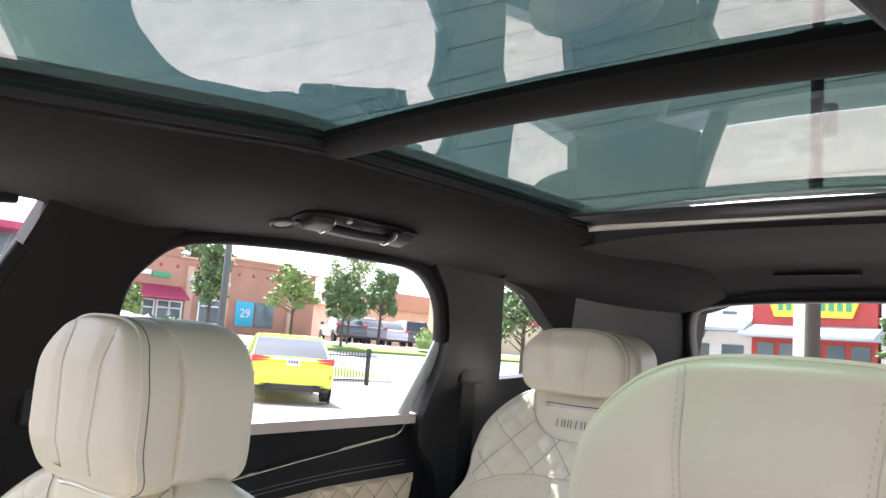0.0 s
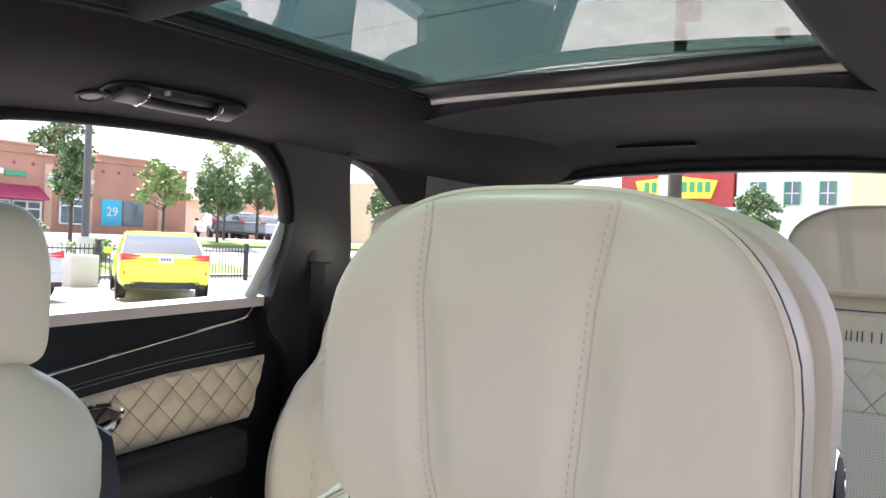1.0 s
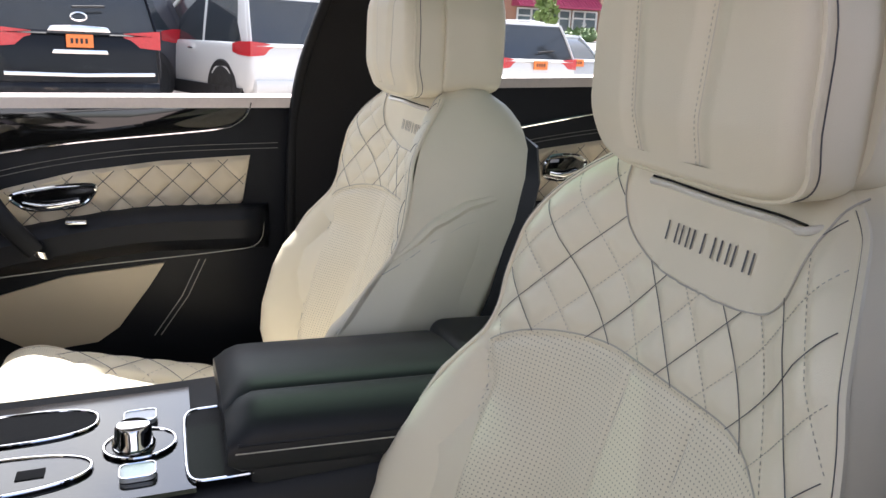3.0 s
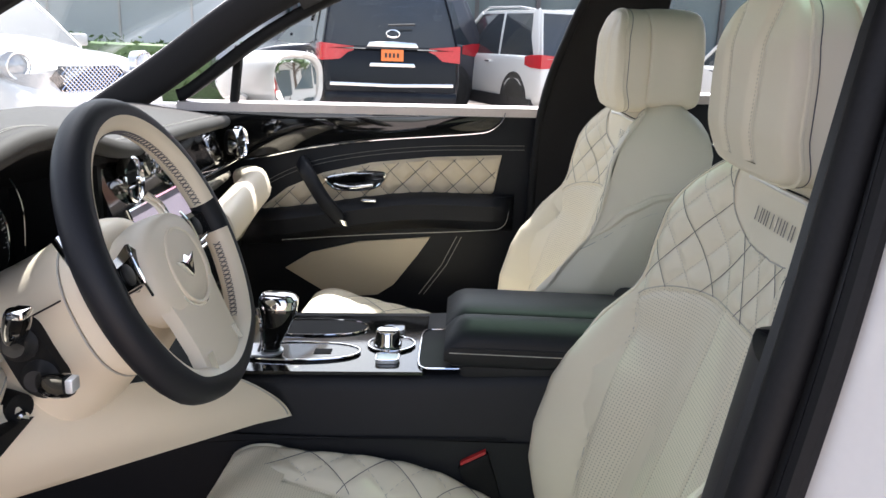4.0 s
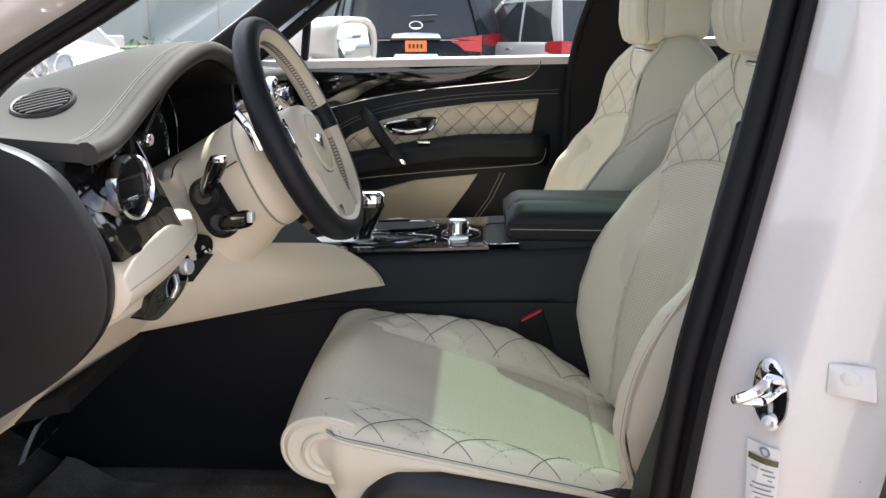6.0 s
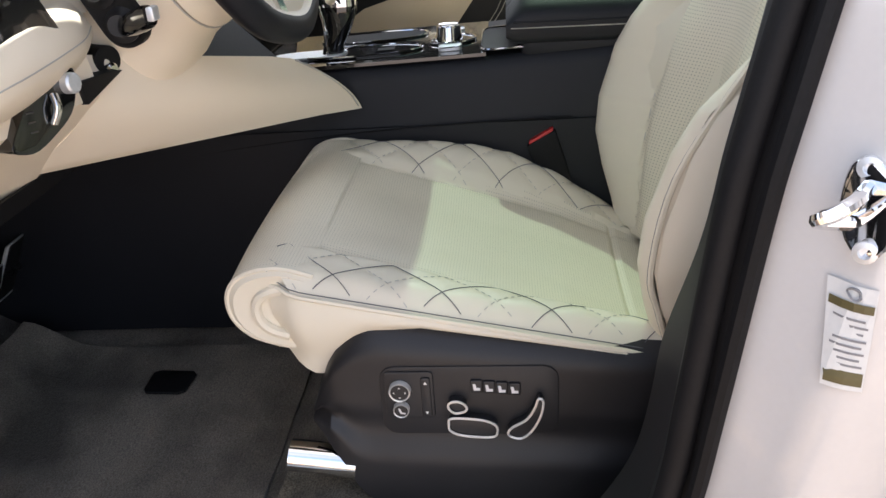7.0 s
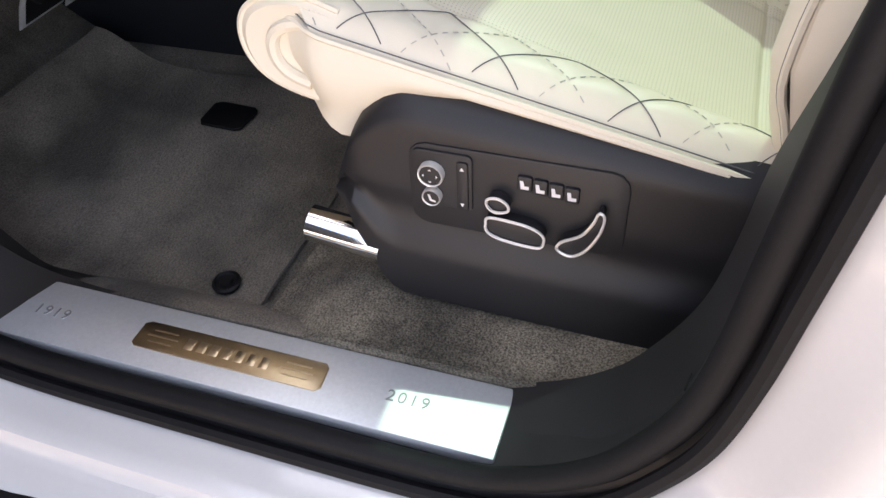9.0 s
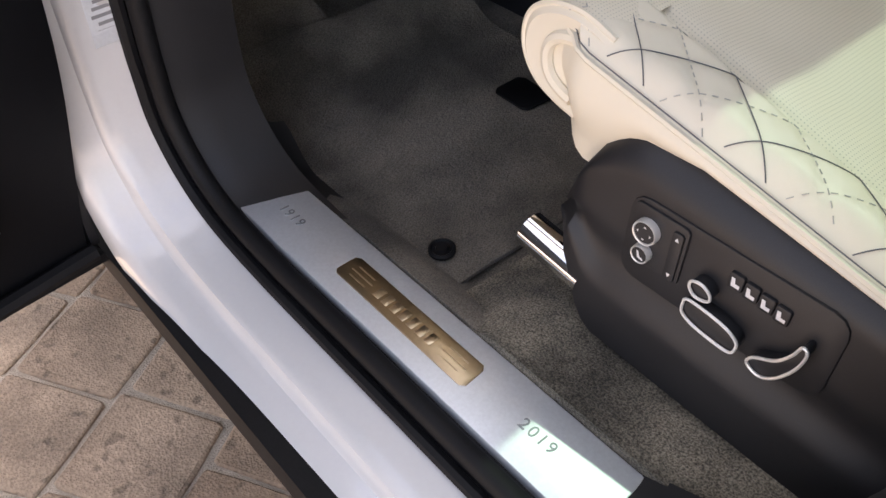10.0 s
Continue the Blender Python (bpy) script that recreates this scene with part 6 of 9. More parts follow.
# small dark sensor, nearly flush with the dashboard top
part("dash_sensor", Mesh().box(-0.075, -0.015, -0.275, -0.240, 1.170, 1.1800), black_trim, dash, "small dark sensor on the dashboard top", bevel=0.002)

# fascia under the lip
def fascia(x0, x1, z1, dy, mat, name, label="", drop=0.020):
    def fn(u, v):
        x = x0 + (x1 - x0) * u
        p = min(lip, key=lambda q: abs(q.x - x))
        return (x, p.y - drop + dy * v, p.z - 0.018 + (z1 - (p.z - 0.018)) * v)
    return part(name, Mesh().shell(fn, 24, 8, (0, -0.02, 0)), mat, dash, label)


fascia(-0.715, -0.16, 1.055, 0.035, veneer, "passenger_fascia", "glossy black veneer fascia")
fascia(0.555, 0.715, 1.050, 0.062, veneer, "driver_fascia", "glossy black veneer fascia")
part("passenger_line", Mesh().tube(spline([(-0.715, 0.145, 1.092), (-0.60, 0.172, 1.098), (-0.40, 0.182, 1.102), (-0.17, 0.185, 1.105)], 6), 0.002, 6), chrome, dash, "thin chrome line")


def round_vent(c, n, r, name="round_vent"):
    c, n = Vector(c), Vector(n).normalized()
    v = part(name, Mesh().spin(c, n, [(r * 0.90, 0.0), (r, 0.0), (r * 1.01, 0.008), (r * 0.98, 0.013), (r * 0.90, 0.0145), (r * 0.82, 0.008), (r * 0.79, -0.014)], 36), chrome, dash, "chrome-ringed bullseye vent")
    part("vent_bowl", Mesh().spin(c, n, [(r * 0.80, 0.002), (r * 0.79, -0.020), (0.0005, -0.020)], 32), rubber, v)
    a = n.cross(Vector((0, 0, 1))).normalized()
    b = a.cross(n).normalized()
    for k in (-0.34, 0.30):
        w = r * 0.77 * math.sqrt(1 - k * k)
        part("vent_vane", beam([c + b * r * k - a * w + n * 0.001, c + b * r * k + n * 0.002, c + b * r * k + a * w + n * 0.001], 0.010, 0.003, b), black_trim, v)
    part("vent_knob", beam([c - b * r * 0.34 - a * r * 0.25 + n * 0.006, c - b * r * 0.34 + a * r * 0.30 + n * 0.006], 0.005, 0.004, n), chrome, v)


round_vent((0.632, 0.203, 1.115), (0.18, 1, 0.04), 0.038)
round_vent((-0.612, 0.160, 1.128), (0.10, 1, 0.05), 0.036)
for x in (-0.085, 0.075):
    round_vent((x, 0.190, 1.165), (0, 1, 0.1), 0.034)
for x in (0.685, 0.590):
    part("fascia_strip", Mesh().tube([(x, 0.165 if x > 0.65 else 0.190, 1.140), (x - 0.004, 0.190 if x > 0.65 else 0.205, 1.040)], 0.0022, 6), chrome, dash)
part("organ_stop", Mesh().tube([(0.566, 0.170, 1.164), (0.571, 0.200, 1.163)], [0.004, 0.004], 10).spin((0.572, 0.203, 1.162), (0.1, 1, 0), [(0.008, 0), (0.009, 0.004), (0.007, 0.010), (0.0005, 0.011)], 16), chrome, dash, "chrome vent pull")

# instruments behind the wheel
part("binnacle", Mesh().shell(lambda u, v: (0.17 + 0.40 * u, 0.205 - 0.135 * v, table([(0.17, 1.225), (0.28, 1.258), (0.37, 1.268), (0.45, 1.255), (0.57, 1.185)], 0.17 + 0.40 * u) - 0.020 - 0.040 * v), 20, 6, (0, 0, 0.008)), rubber, dash, "black binnacle roof")
part("binnacle_back", Mesh().box(0.15, 0.585, 0.055, 0.070, 1.0, 1.185), rubber, dash, "black instrument back")
for x in (0.160, 0.575):
    part("binnacle_side", Mesh().box(x - 0.006, x + 0.006, 0.06, 0.19, 1.0, 1.20), rubber, dash)
for x in (0.278, 0.478):
    g = part("gauge", Mesh().spin((x, 0.090, 1.114), (0, 1, 0.12), [(0.056, -0.012), (0.056, 0.004), (0.0005, 0.004)], 40), dial_black, dash, "round black gauge")
    part("gauge_ring", Mesh().tube([(x + 0.057 * math.cos(t), 0.095, 1.114 + 0.057 * math.sin(t)) for t in [2 * math.pi * i / 40 for i in range(40)]], 0.0018, 6, close=True), chrome, g)
    marks = Mesh()
    for k in range(37):
        a = radians(225 - 270 * k / 36)
        r0 = 0.044 if k % 4 == 0 else 0.049
        d = Vector((-math.sin(a), 0, math.cos(a))) * (0.0012 if k % 4 == 0 else 0.0006)
        p0, p1 = Vector((x + r0 * math.cos(a), 0.0955, 1.114 + r0 * math.sin(a))), Vector((x + 0.053 * math.cos(a), 0.0955, 1.114 + 0.053 * math.sin(a)))
        marks.add([p0 - d, p0 + d, p1 + d, p1 - d], [(0, 1, 2, 3)])
    part("gauge_mark", marks, white_print, g, "white scale of the gauge", flat=True)
    part("gauge_needle", Mesh().tube([(x, 0.093, 1.114), (x - 0.030, 0.093, 1.092)], [0.0018, 0.0006], 6), needle_red, g, "red needle")
part("cluster_arc", Mesh().tube(spline([(0.195, 0.10, 1.085), (0.192, 0.10, 1.15), (0.23, 0.10, 1.20), (0.30, 0.10, 1.205)], 8), 0.0012, 5), chrome, dash)
part("cluster_screen", Mesh().prism([(0.318, 1.030), (0.430, 1.030), (0.432, 1.160), (0.400, 1.164), (0.372, 1.150), (0.346, 1.126), (0.328, 1.098), (0.318, 1.070)], lambda a, b: (a, 0.088, b), (0, 0.010, 0)), screen_painted_sky, dash, "display between the gauges, coloured lilac for reflected sky", bevel=0.002)

cowl = spline([(0.340, 0.186, 1.104), (0.406, 0.188, 1.112), (0.450, 0.190, 1.107), (0.467, 0.190, 1.093), (0.505, 0.190, 1.100), (0.536, 0.190, 1.124), (0.556, 0.188, 1.146)], 6)
part("cowl_panel", Mesh().shell(lambda u, v: cowl[int(round(u * (len(cowl) - 1)))].lerp(Vector((0.38 + 0.17 * u, 0.214, 1.050)), v), len(cowl) - 1, 8, (0, -0.012, 0)), hide_dash, dash, "cream leather panel under the instruments")
part("cowl_line", Mesh().tube([p + Vector((0, 0.001, 0.0015)) for p in cowl], 0.0017, 6), chrome, dash, "thin chrome edge")

# centre stack
part("centre_fascia", Mesh().shell(lambda u, v: (-0.165 + 0.32 * u, 0.182 + 0.10 * v, 1.19 - 0.30 * v), 10, 10, (0, -0.02, -0.01)), veneer, dash, "glossy black centre stack")
part("centre_screen", Mesh().shell(lambda u, v: (-0.125 + 0.235 * u, 0.205 + 0.035 * v, 1.125 - 0.095 * v), 2, 2, (0, -0.01, 0)), screen_painted_sky, dash, "touch screen, coloured lilac for reflected sky")
part("screen_frame", Mesh().tube([(-0.130, 0.206, 1.128), (0.115, 0.206, 1.128), (0.115, 0.244, 1.026), (-0.130, 0.244, 1.026)], 0.003, 6, close=True), chrome, dash)
part("clock", Mesh().spin((-0.005, 0.188, 1.178), (0, 1, 0.2), [(0.022, 0), (0.023, 0.006), (0.019, 0.008), (0.018, 0.004), (0.0005, 0.004)], 28), chrome, dash, "small chrome clock")

# cream lower parts
def roll(path, w, d, name, label, parent=dash):
    return part(name, beam(path, w, d, (0, 1, 0.3)), hide_dash, parent, label)


roll(spline([(-0.72, 0.150, 1.020), (-0.60, 0.205, 1.035), (-0.40, 0.225, 1.035), (-0.20, 0.235, 1.025)], 8), 0.070, 0.060, "passenger_roll", "cream leather knee roll")
part("glove_panel", Mesh().shell(lambda u, v: (-0.71 + 0.54 * u, 0.215 - 0.13 * v, 1.01 - 0.22 * v), 10, 8, (0, -0.02, 0)), hide_door, dash, "cream glove box lid")
# driver's side: shelf, column and knee panel
shelf = spline([(0.720, 0.206, 1.030), (0.68, 0.216, 1.037), (0.64, 0.220, 1.040), (0.58, 0.220, 1.044), (0.52, 0.212, 1.046), (0.467, 0.194, 1.050)], 8)
ledge_cut = spline([(0, a, b) for a, b in ((-0.020, 0.014), (-0.010, 0.0195), (0.004, 0.015), (0.016, 0.003), (0.0225, -0.010), (0.020, -0.022), (0.006, -0.036), (-0.012, -0.042), (-0.024, -0.036), (-0.026, -0.010))], 3, closed=True)
part("driver_shelf", Mesh().rings([[Vector((p.x, p.y + q.y * k, p.z + q.z * k)) for q in ledge_cut] for i, p in enumerate(shelf) for k in ([1.05 if i in (0, len(shelf) - 1) else 1.22])]), hide_dash, dash, "cream leather shelf edge")
part("shelf_seam", Mesh().tube([p + Vector((0, 0.0274, -0.012)) for p in shelf[1:-1]], 0.0008, 5), thread_pale, dash)


def lower(u, v):
    x = 0.725 - 0.215 * u
    y = 0.195 + 0.035 * u
    z = 1.02
    y2 = table([(0, y), (0.25, y + 0.006), (0.5, y - 0.05), (0.75, y - 0.13), (1.0, y - 0.30)], v)
    z2 = table([(0, z), (0.25, 0.975), (0.5, 0.925), (0.75, 0.845), (1.0, 0.745)], v)
    return (x, y2, z2)


part("driver_lower_panel", Mesh().shell(lower, 12, 24, (-0.01, -0.03, -0.01)), hide_dash, dash, "cream leather lower panel")


def knee(u, v):
    """Panel under the steering column, drawn out to a point beside the console."""
    low = Vector((0.53, 0.130, 0.892)).lerp(Vector((0.140, 0.440, 0.846)), u)
    top = Vector((0.48, 0.215, 1.010)).lerp(Vector((0.212, 0.362, 0.940)), u)
    p = low.lerp(top, v)
    p.x += 0.010 * abs(2 * v - 1) ** 4 * smooth(0.85, 1.0, u)
    p.y += 0.035 * math.sin(math.pi * v) * (1 - 0.6 * u)
    return p


part("knee_panel", Mesh().shell(knee, 24, 12, (0, -0.03, -0.004)), hide_dash, dash, "cream leather knee panel")
# added sheet: closes the opening so windscreen sun misses the floor
part("knee_closing", Mesh().shell(lambda u, v: (knee(u, 0.97) - Vector((0, 0.012, 0.006))).lerp(Vector((0.56 - 0.42 * u, 0.15, 1.09)), v), 12, 8, (0, -0.01, -0.004)), rubber, dash, "black sheet added to close the gap behind the column")
part("knee_seam", Mesh().tube([knee(0.985, 0.05 + 0.9 * i / 10) + Vector((0, 0.002, 0)) for i in range(11)], 0.0012, 5), thread_pale, dash)
part("dash_underside", Mesh().shell(lambda u, v: (-0.70 + 1.40 * u, 0.14 - 0.55 * v, 0.865 - 0.14 * v), 6, 4, (0, 0, 0.02)), rubber, dash, "black underside")
part("dash_body", Mesh().box(-0.71, 0.71, -0.42, 0.04, 0.88, 1.15), rubber, dash)
cap = spline([(0, 0.02, 1.195), (0, 0.12, 1.178), (0, 0.175, 1.150), (0, 0.205, 1.10), (0, 0.222, 1.05), (0, 0.214, 0.99), (0, 0.170, 0.935), (0, 0.09, 0.880), (0, -0.05, 0.80), (0, -0.10, 0.90), (0, -0.08, 1.1)], 5, closed=True)
part("end_cap", Mesh().prism([(p.y, p.z) for p in cap], lambda a, b: (0.722, a, b), (0.022, 0, 0)), black_trim, dash, "black dashboard end cap", bevel=0.004)
# light switch panel
def sw_pt(x, z, lift=0.0):
    return Vector((x + 0.25 * lift, 0.231 - 0.258 * (x - 0.59) + 0.97 * lift, z))


sw = spline([(x, 0, z) for x, z in ((0.563, 1.016), (0.590, 1.016), (0.616, 1.009), (0.640, 0.985), (0.655, 0.966), (0.645, 0.958), (0.627, 0.955), (0.600, 0.964), (0.578, 0.976), (0.566, 0.995))], 3, closed=True)
light = part("light_switch_panel", Mesh().rings([[sw_pt(p.x, p.z, l) for p in sw] for l in (-0.03, 0.004, 0.006)]), veneer, dash, "black light switch panel", bevel=0.001)
part("light_switch", beam(spline([sw_pt(0.596, 1.000, 0.008), sw_pt(0.600, 0.988, 0.013), sw_pt(0.604, 0.974, 0.008)], 5), 0.008, 0.006, (0.25, 1, 0)), chrome, light, "chrome switch")
part("switch_knob", Mesh().spin(sw_pt(0.575, 1.004, 0.004), (0.25, 1, 0.1), [(0.010, 0), (0.010, 0.010), (0.008, 0.012), (0.0005, 0.012)], 20), satin, light, "silver knob")
for k in range(4):
    part("switch_mark", Mesh().rings([[sw_pt(x, 0.972 + 0.009 * k + z, l) for x, z in ((0.622, 0), (0.631, 0.001), (0.631, 0.0025), (0.622, 0.0015))] for l in (0.005, 0.0066)]), hide_grey, light, flat=True)
part("start_recess", Mesh().spin((0.462, 0.224, 1.000), (0.5, 1, 0.0), [(0.016, -0.02), (0.016, 0.006), (0.012, 0.007), (0.0005, 0.002)], 20), rubber, dash, "dark recess")
part("start_button", Mesh().spin((0.464, 0.228, 0.992), (0.6, 1, -0.2), [(0.006, 0), (0.007, 0.006), (0.005, 0.009), (0.0005, 0.009)], 16), chrome, dash, "chrome button")
# no opening here: a dark solid imitates the shade of the recess
part("column_gap_shade", Mesh().rings([[Vector((x, y + d, z)) for x, y, z in ((0.540, 0.234, 0.996), (0.475, 0.236, 0.992), (0.455, 0.237, 0.987), (0.540, 0.236, 0.973))] for d in (-0.04, 0.001)]), rubber, dash, "solid dark piece drawing the shaded gap beside the column")

# ---- steering wheel and column ----
wheel = thing("steering_wheel", (0.375, 0.30, 1.12), "black and cream leather steering wheel with chrome details", "steering wheel")
WC = Vector((0.3705, 0.3552, 1.1459))
WN = Vector((0, 0.912, 0.4106)).normalized()
WU = Vector((0, -0.4106, 0.912)).normalized()
WX = Vector((1, 0, 0))


def S(a, b, c=0.0):
    return WC + WX * a + WU * b + WN * c


def rim(lo, hi, name, mat, label, r0=0.0165, start=0.0, sweep=2 * math.pi):
    rings = []
    for k in range(73):
        t = start + sweep * k / 72
        R = 0.1565 - (0.009 * smooth(-0.75, -1.0, math.sin(t)))
        d = WX * math.cos(t) + WU * math.sin(t)
        rings.append([WC + d * (R + r0 * 1.10 * math.cos(q)) + WN * (r0 * 1.05 * math.sin(q)) for q in [lo + (hi - lo) * i / 14 for i in range(15)]])
    return part(name, Mesh().rings(rings, cap=False, close=False), mat, wheel, label)


rim(-0.62 * math.pi, 0.62 * math.pi, "rim", hide_black, "black leather rim")
for start, sweep in ((radians(9), radians(162)), (radians(184), radians(172))):
    rim(0.60 * math.pi, 1.40 * math.pi, "inner_rim", hide_dash, "cream leather inner rim", 0.0168, start, sweep)
for start in (-5, 170):
    rim(0.60 * math.pi, 1.40 * math.pi, "thumb_rest", hide_black, "black leather thumb rest", 0.0172, radians(start), radians(15))
st = Mesh()
for k in range(150):
    t = 2 * math.pi * k / 150
    if abs(math.sin(t)) < 0.17:
        continue
    d = WX * math.cos(t) + WU * math.sin(t)
    e = WX * -math.sin(t) + WU * math.cos(t)
    for sg in (1, -1):
        st.tube([WC + d * 0.1376 + WN * 0.0045 * -sg + e * 0.002, WC + d * 0.1376 + WN * 0.0045 * sg - e * 0.002], 0.0007, 3)
part("rim_stitching", st, thread_dark, wheel, "dark cross stitching", kind="stuff")
hub_out = [(0.078 * math.copysign(abs(math.cos(t)) ** 0.8, math.cos(t)), 0.058 * math.copysign(abs(math.sin(t)) ** 0.8, math.sin(t)) - 0.016) for t in [2 * math.pi * i / 48 for i in range(48)]]
part("hub", Mesh().rings([[S(a * k, b * k, c) for a, b in hub_out] for k, c in ((0.90, -0.034), (1.0, -0.022), (1.0, -0.006), (0.97, 0.003), (0.90, 0.008), (0.75, 0.012), (0.45, 0.0145), (0.01, 0.0150))]), hide_dash, wheel, "cream leather airbag cover")
part("emblem_ring", Mesh().tube([S(0.043 * math.cos(t), 0.043 * math.sin(t) - 0.020, 0.0135) for t in [2 * math.pi * i / 40 for i in range(40)]], 0.0022, 6, close=True), hide_dash, wheel)
part("emblem", Mesh().prism([(-0.025, 0.009), (-0.009, 0.006), (0, 0.012), (0.009, 0.006), (0.025, 0.009), (0.013, -0.003), (0.006, -0.011), (0, -0.014), (-0.006, -0.011), (-0.013, -0.003)], lambda a, b: S(a + 0.0055, b - 0.0193, 0.0142), WN * 0.003), chrome, wheel, "plain chrome wing shape", bevel=0.0006)
part("lower_trim", Mesh().tube([S(0.05 * math.cos(t), 0.050 * math.sin(t) - 0.016, 0.0105) for t in [radians(215 + 110 * i / 16) for i in range(17)]], 0.0022, 6), chrome, wheel, "chrome arc")
for sg in (-1, 1):
    part("spoke", Mesh().rings([[S(sg * a, b0 + q, c - 0.010) for q, c in ((h, 0.0), (h * 0.7, 0.010), (-h * 0.7, 0.010), (-h, 0.0), (-h * 0.7, -0.012), (h * 0.7, -0.012))] for a, b0, h in ((0.060, 0.004, 0.026), (0.090, 0.004, 0.019), (0.124, 0.004, 0.017), (0.146, 0.002, 0.019))]), veneer, wheel, "glossy black spoke")
    part("spoke_button", Mesh().rings([[S(sg * (0.102 + 0.009 * math.cos(t) * k), 0.005 + 0.011 * math.sin(t) * k, l) for t in [2 * math.pi * i / 20 for i in range(20)]] for k, l in ((1.0, -0.004), (1.0, 0.0015), (0.8, 0.0030))]), black_trim, wheel, "round spoke button")
    part("spoke_trim", Mesh().tube(spline([S(sg * 0.076, 0.030, 0.000), S(sg * 0.0825, 0.014, 0.002), S(sg * 0.083, -0.006, 0.002), S(sg * 0.076, -0.026, 0.000)], 5), 0.0017, 8), chrome, wheel, "chrome arc beside the airbag")
    part("button_trim", Mesh().tube([S(sg * 0.090, -0.012, 0.0005), S(sg * 0.108, -0.011, 0.001), S(sg * 0.128, -0.009, 0.0005)], 0.0014, 6), chrome, wheel)
    part("paddle", beam(spline([S(sg * 0.108, 0.062, -0.044), S(sg * 0.116, 0.040, -0.036), S(sg * 0.112, 0.006, -0.036)], 5), 0.012, 0.006, WX, 10), chrome, wheel, "chrome shift paddle")
part("lower_spoke", Mesh().rings([[S(w * q, b0, c0 + c) for q, c in ((-1, -0.004), (-0.92, 0.008), (-0.5, 0.012), (0, 0.013), (0.5, 0.012), (0.92, 0.008), (1, -0.004), (0.8, -0.010), (-0.8, -0.010))] for w, b0, c0 in ((0.072, -0.040, -0.002), (0.066, -0.066, -0.001), (0.062, -0.100, 0.0), (0.064, -0.126, 0.0), (0.070, -0.143, 0.0))]), hide_dash, wheel, "wide cream lower spoke")
for sg in (-1, 1):
    part("spoke_tip", Mesh().rings([[S(sg * a + q, b0, 0.010 + c) for q, c in ((0.007, 0), (0, 0.004), (-0.007, 0))] for a, b0 in ((0.042, -0.110), (0.050, -0.139))]), chrome, wheel, "chrome spoke tip")
column = thing("steering_column", (0.375, 0.22, 1.08), "cream leather steering column shroud with black stalks", "steering column")
def column_ring(w, h, c, drop):
    return [S(w * math.copysign(abs(math.cos(t)) ** 0.8, math.cos(t)), h * math.copysign(abs(math.sin(t)) ** 0.8, math.sin(t)) - drop, c) for t in [2 * math.pi * i / 40 for i in range(40)]]


part("shroud", Mesh().rings([column_ring(*r) for r in ((0.070, 0.062, -0.042, 0.020), (0.092, 0.078, -0.052, 0.022), (0.098, 0.084, -0.064, 0.024), (0.098, 0.085, -0.072, 0.024))]), hide_dash, column, "cream leather shroud behind the wheel")
part("shroud_seam", Mesh().tube(column_ring(0.0975, 0.0845, -0.0745, 0.024), 0.0012, 6, close=True), thread_pale, column)
part("column_cover", Mesh().rings([column_ring(*r) for r in ((0.096, 0.083, -0.076, 0.024), (0.090, 0.086, -0.100, 0.028), (0.082, 0.090, -0.120, 0.036), (0.080, 0.094, -0.160, 0.044), (0.080, 0.096, -0.22, 0.050))]), hide_dash, column, "cream leather column cover")
part("cover_seam", Mesh().tube([S(0.0985 - 0.0175 * smooth(0.0, 0.055, k), 0.006 - 0.12 * k, -0.076 - k) + WX * 0.0006 for k in [0.008 * i for i in range(8)]], 0.0010, 5), rubber, column)
UP, LOW = Vector((0.458, 0.236, 1.072)), Vector((0.457, 0.254, 1.036))
pod_axis = (LOW - UP).normalized()
pod_side = pod_axis.cross(WX).normalized()
pod_out = [UP - pod_axis * (0.024 * math.sin(t)) + pod_side * (0.024 * math.cos(t)) for t in [math.pi * i / 12 for i in range(13)]] + [LOW - pod_axis * (0.025 * math.sin(t)) + pod_side * (0.025 * math.cos(t)) for t in [math.pi + math.pi * i / 12 for i in range(13)]]
pod_mid = (UP + LOW) / 2
part("stalk_pod", Mesh().rings([[pod_mid + (p - pod_mid) * k + WX * x for p in pod_out] for k, x in ((1.0, -0.03), (1.0, 0.004), (0.92, 0.008), (0.80, 0.007))]), rubber, column, "black oval stalk pod")
for c in (UP, LOW):
    part("stalk_boot", Mesh().spin(c + WX * 0.004, (1, 0.1, 0.1), [(0.019, 0), (0.019, 0.006), (0.014, 0.010), (0.011, 0.018), (0.0005, 0.018)], 20), black_trim, column)
part("wiper_stalk", beam(spline([UP + WX * 0.008, (0.500, 0.252, 1.092), (0.528, 0.270, 1.112), (0.545, 0.284, 1.134)], 5), [0.014, 0.015, 0.016, 0.017, 0.018, 0.019, 0.020, 0.021, 0.022, 0.023, 0.023, 0.024, 0.024, 0.024, 0.023, 0.021], 0.015, (0.6, 0.5, -0.6)), veneer, column, "glossy black wiper stalk")
part("wiper_end", Mesh().box(0.5375, 0.5575, 0.279, 0.295, 1.131, 1.140), chrome, column, "chrome stalk end", bevel=0.003)
part("cruise_stalk", beam(spline([LOW + WX * 0.008, (0.482, 0.268, 1.038), (0.503, 0.290, 1.046), (0.514, 0.308, 1.053)], 5), [0.014, 0.015, 0.017, 0.019, 0.021, 0.022, 0.023, 0.023, 0.024, 0.024, 0.024, 0.024, 0.024, 0.024, 0.023, 0.020], 0.015, (0.8, -0.4, 0.2)), veneer, column, "glossy black cruise stalk")
part("cruise_end", Mesh().box(0.508, 0.524, 0.308, 0.316, 1.048, 1.062), satin, column, bevel=0.002)
pedals = thing("pedals", (0.35, -0.20, 0.60), "drilled steel accelerator and brake pedals", "pedals")
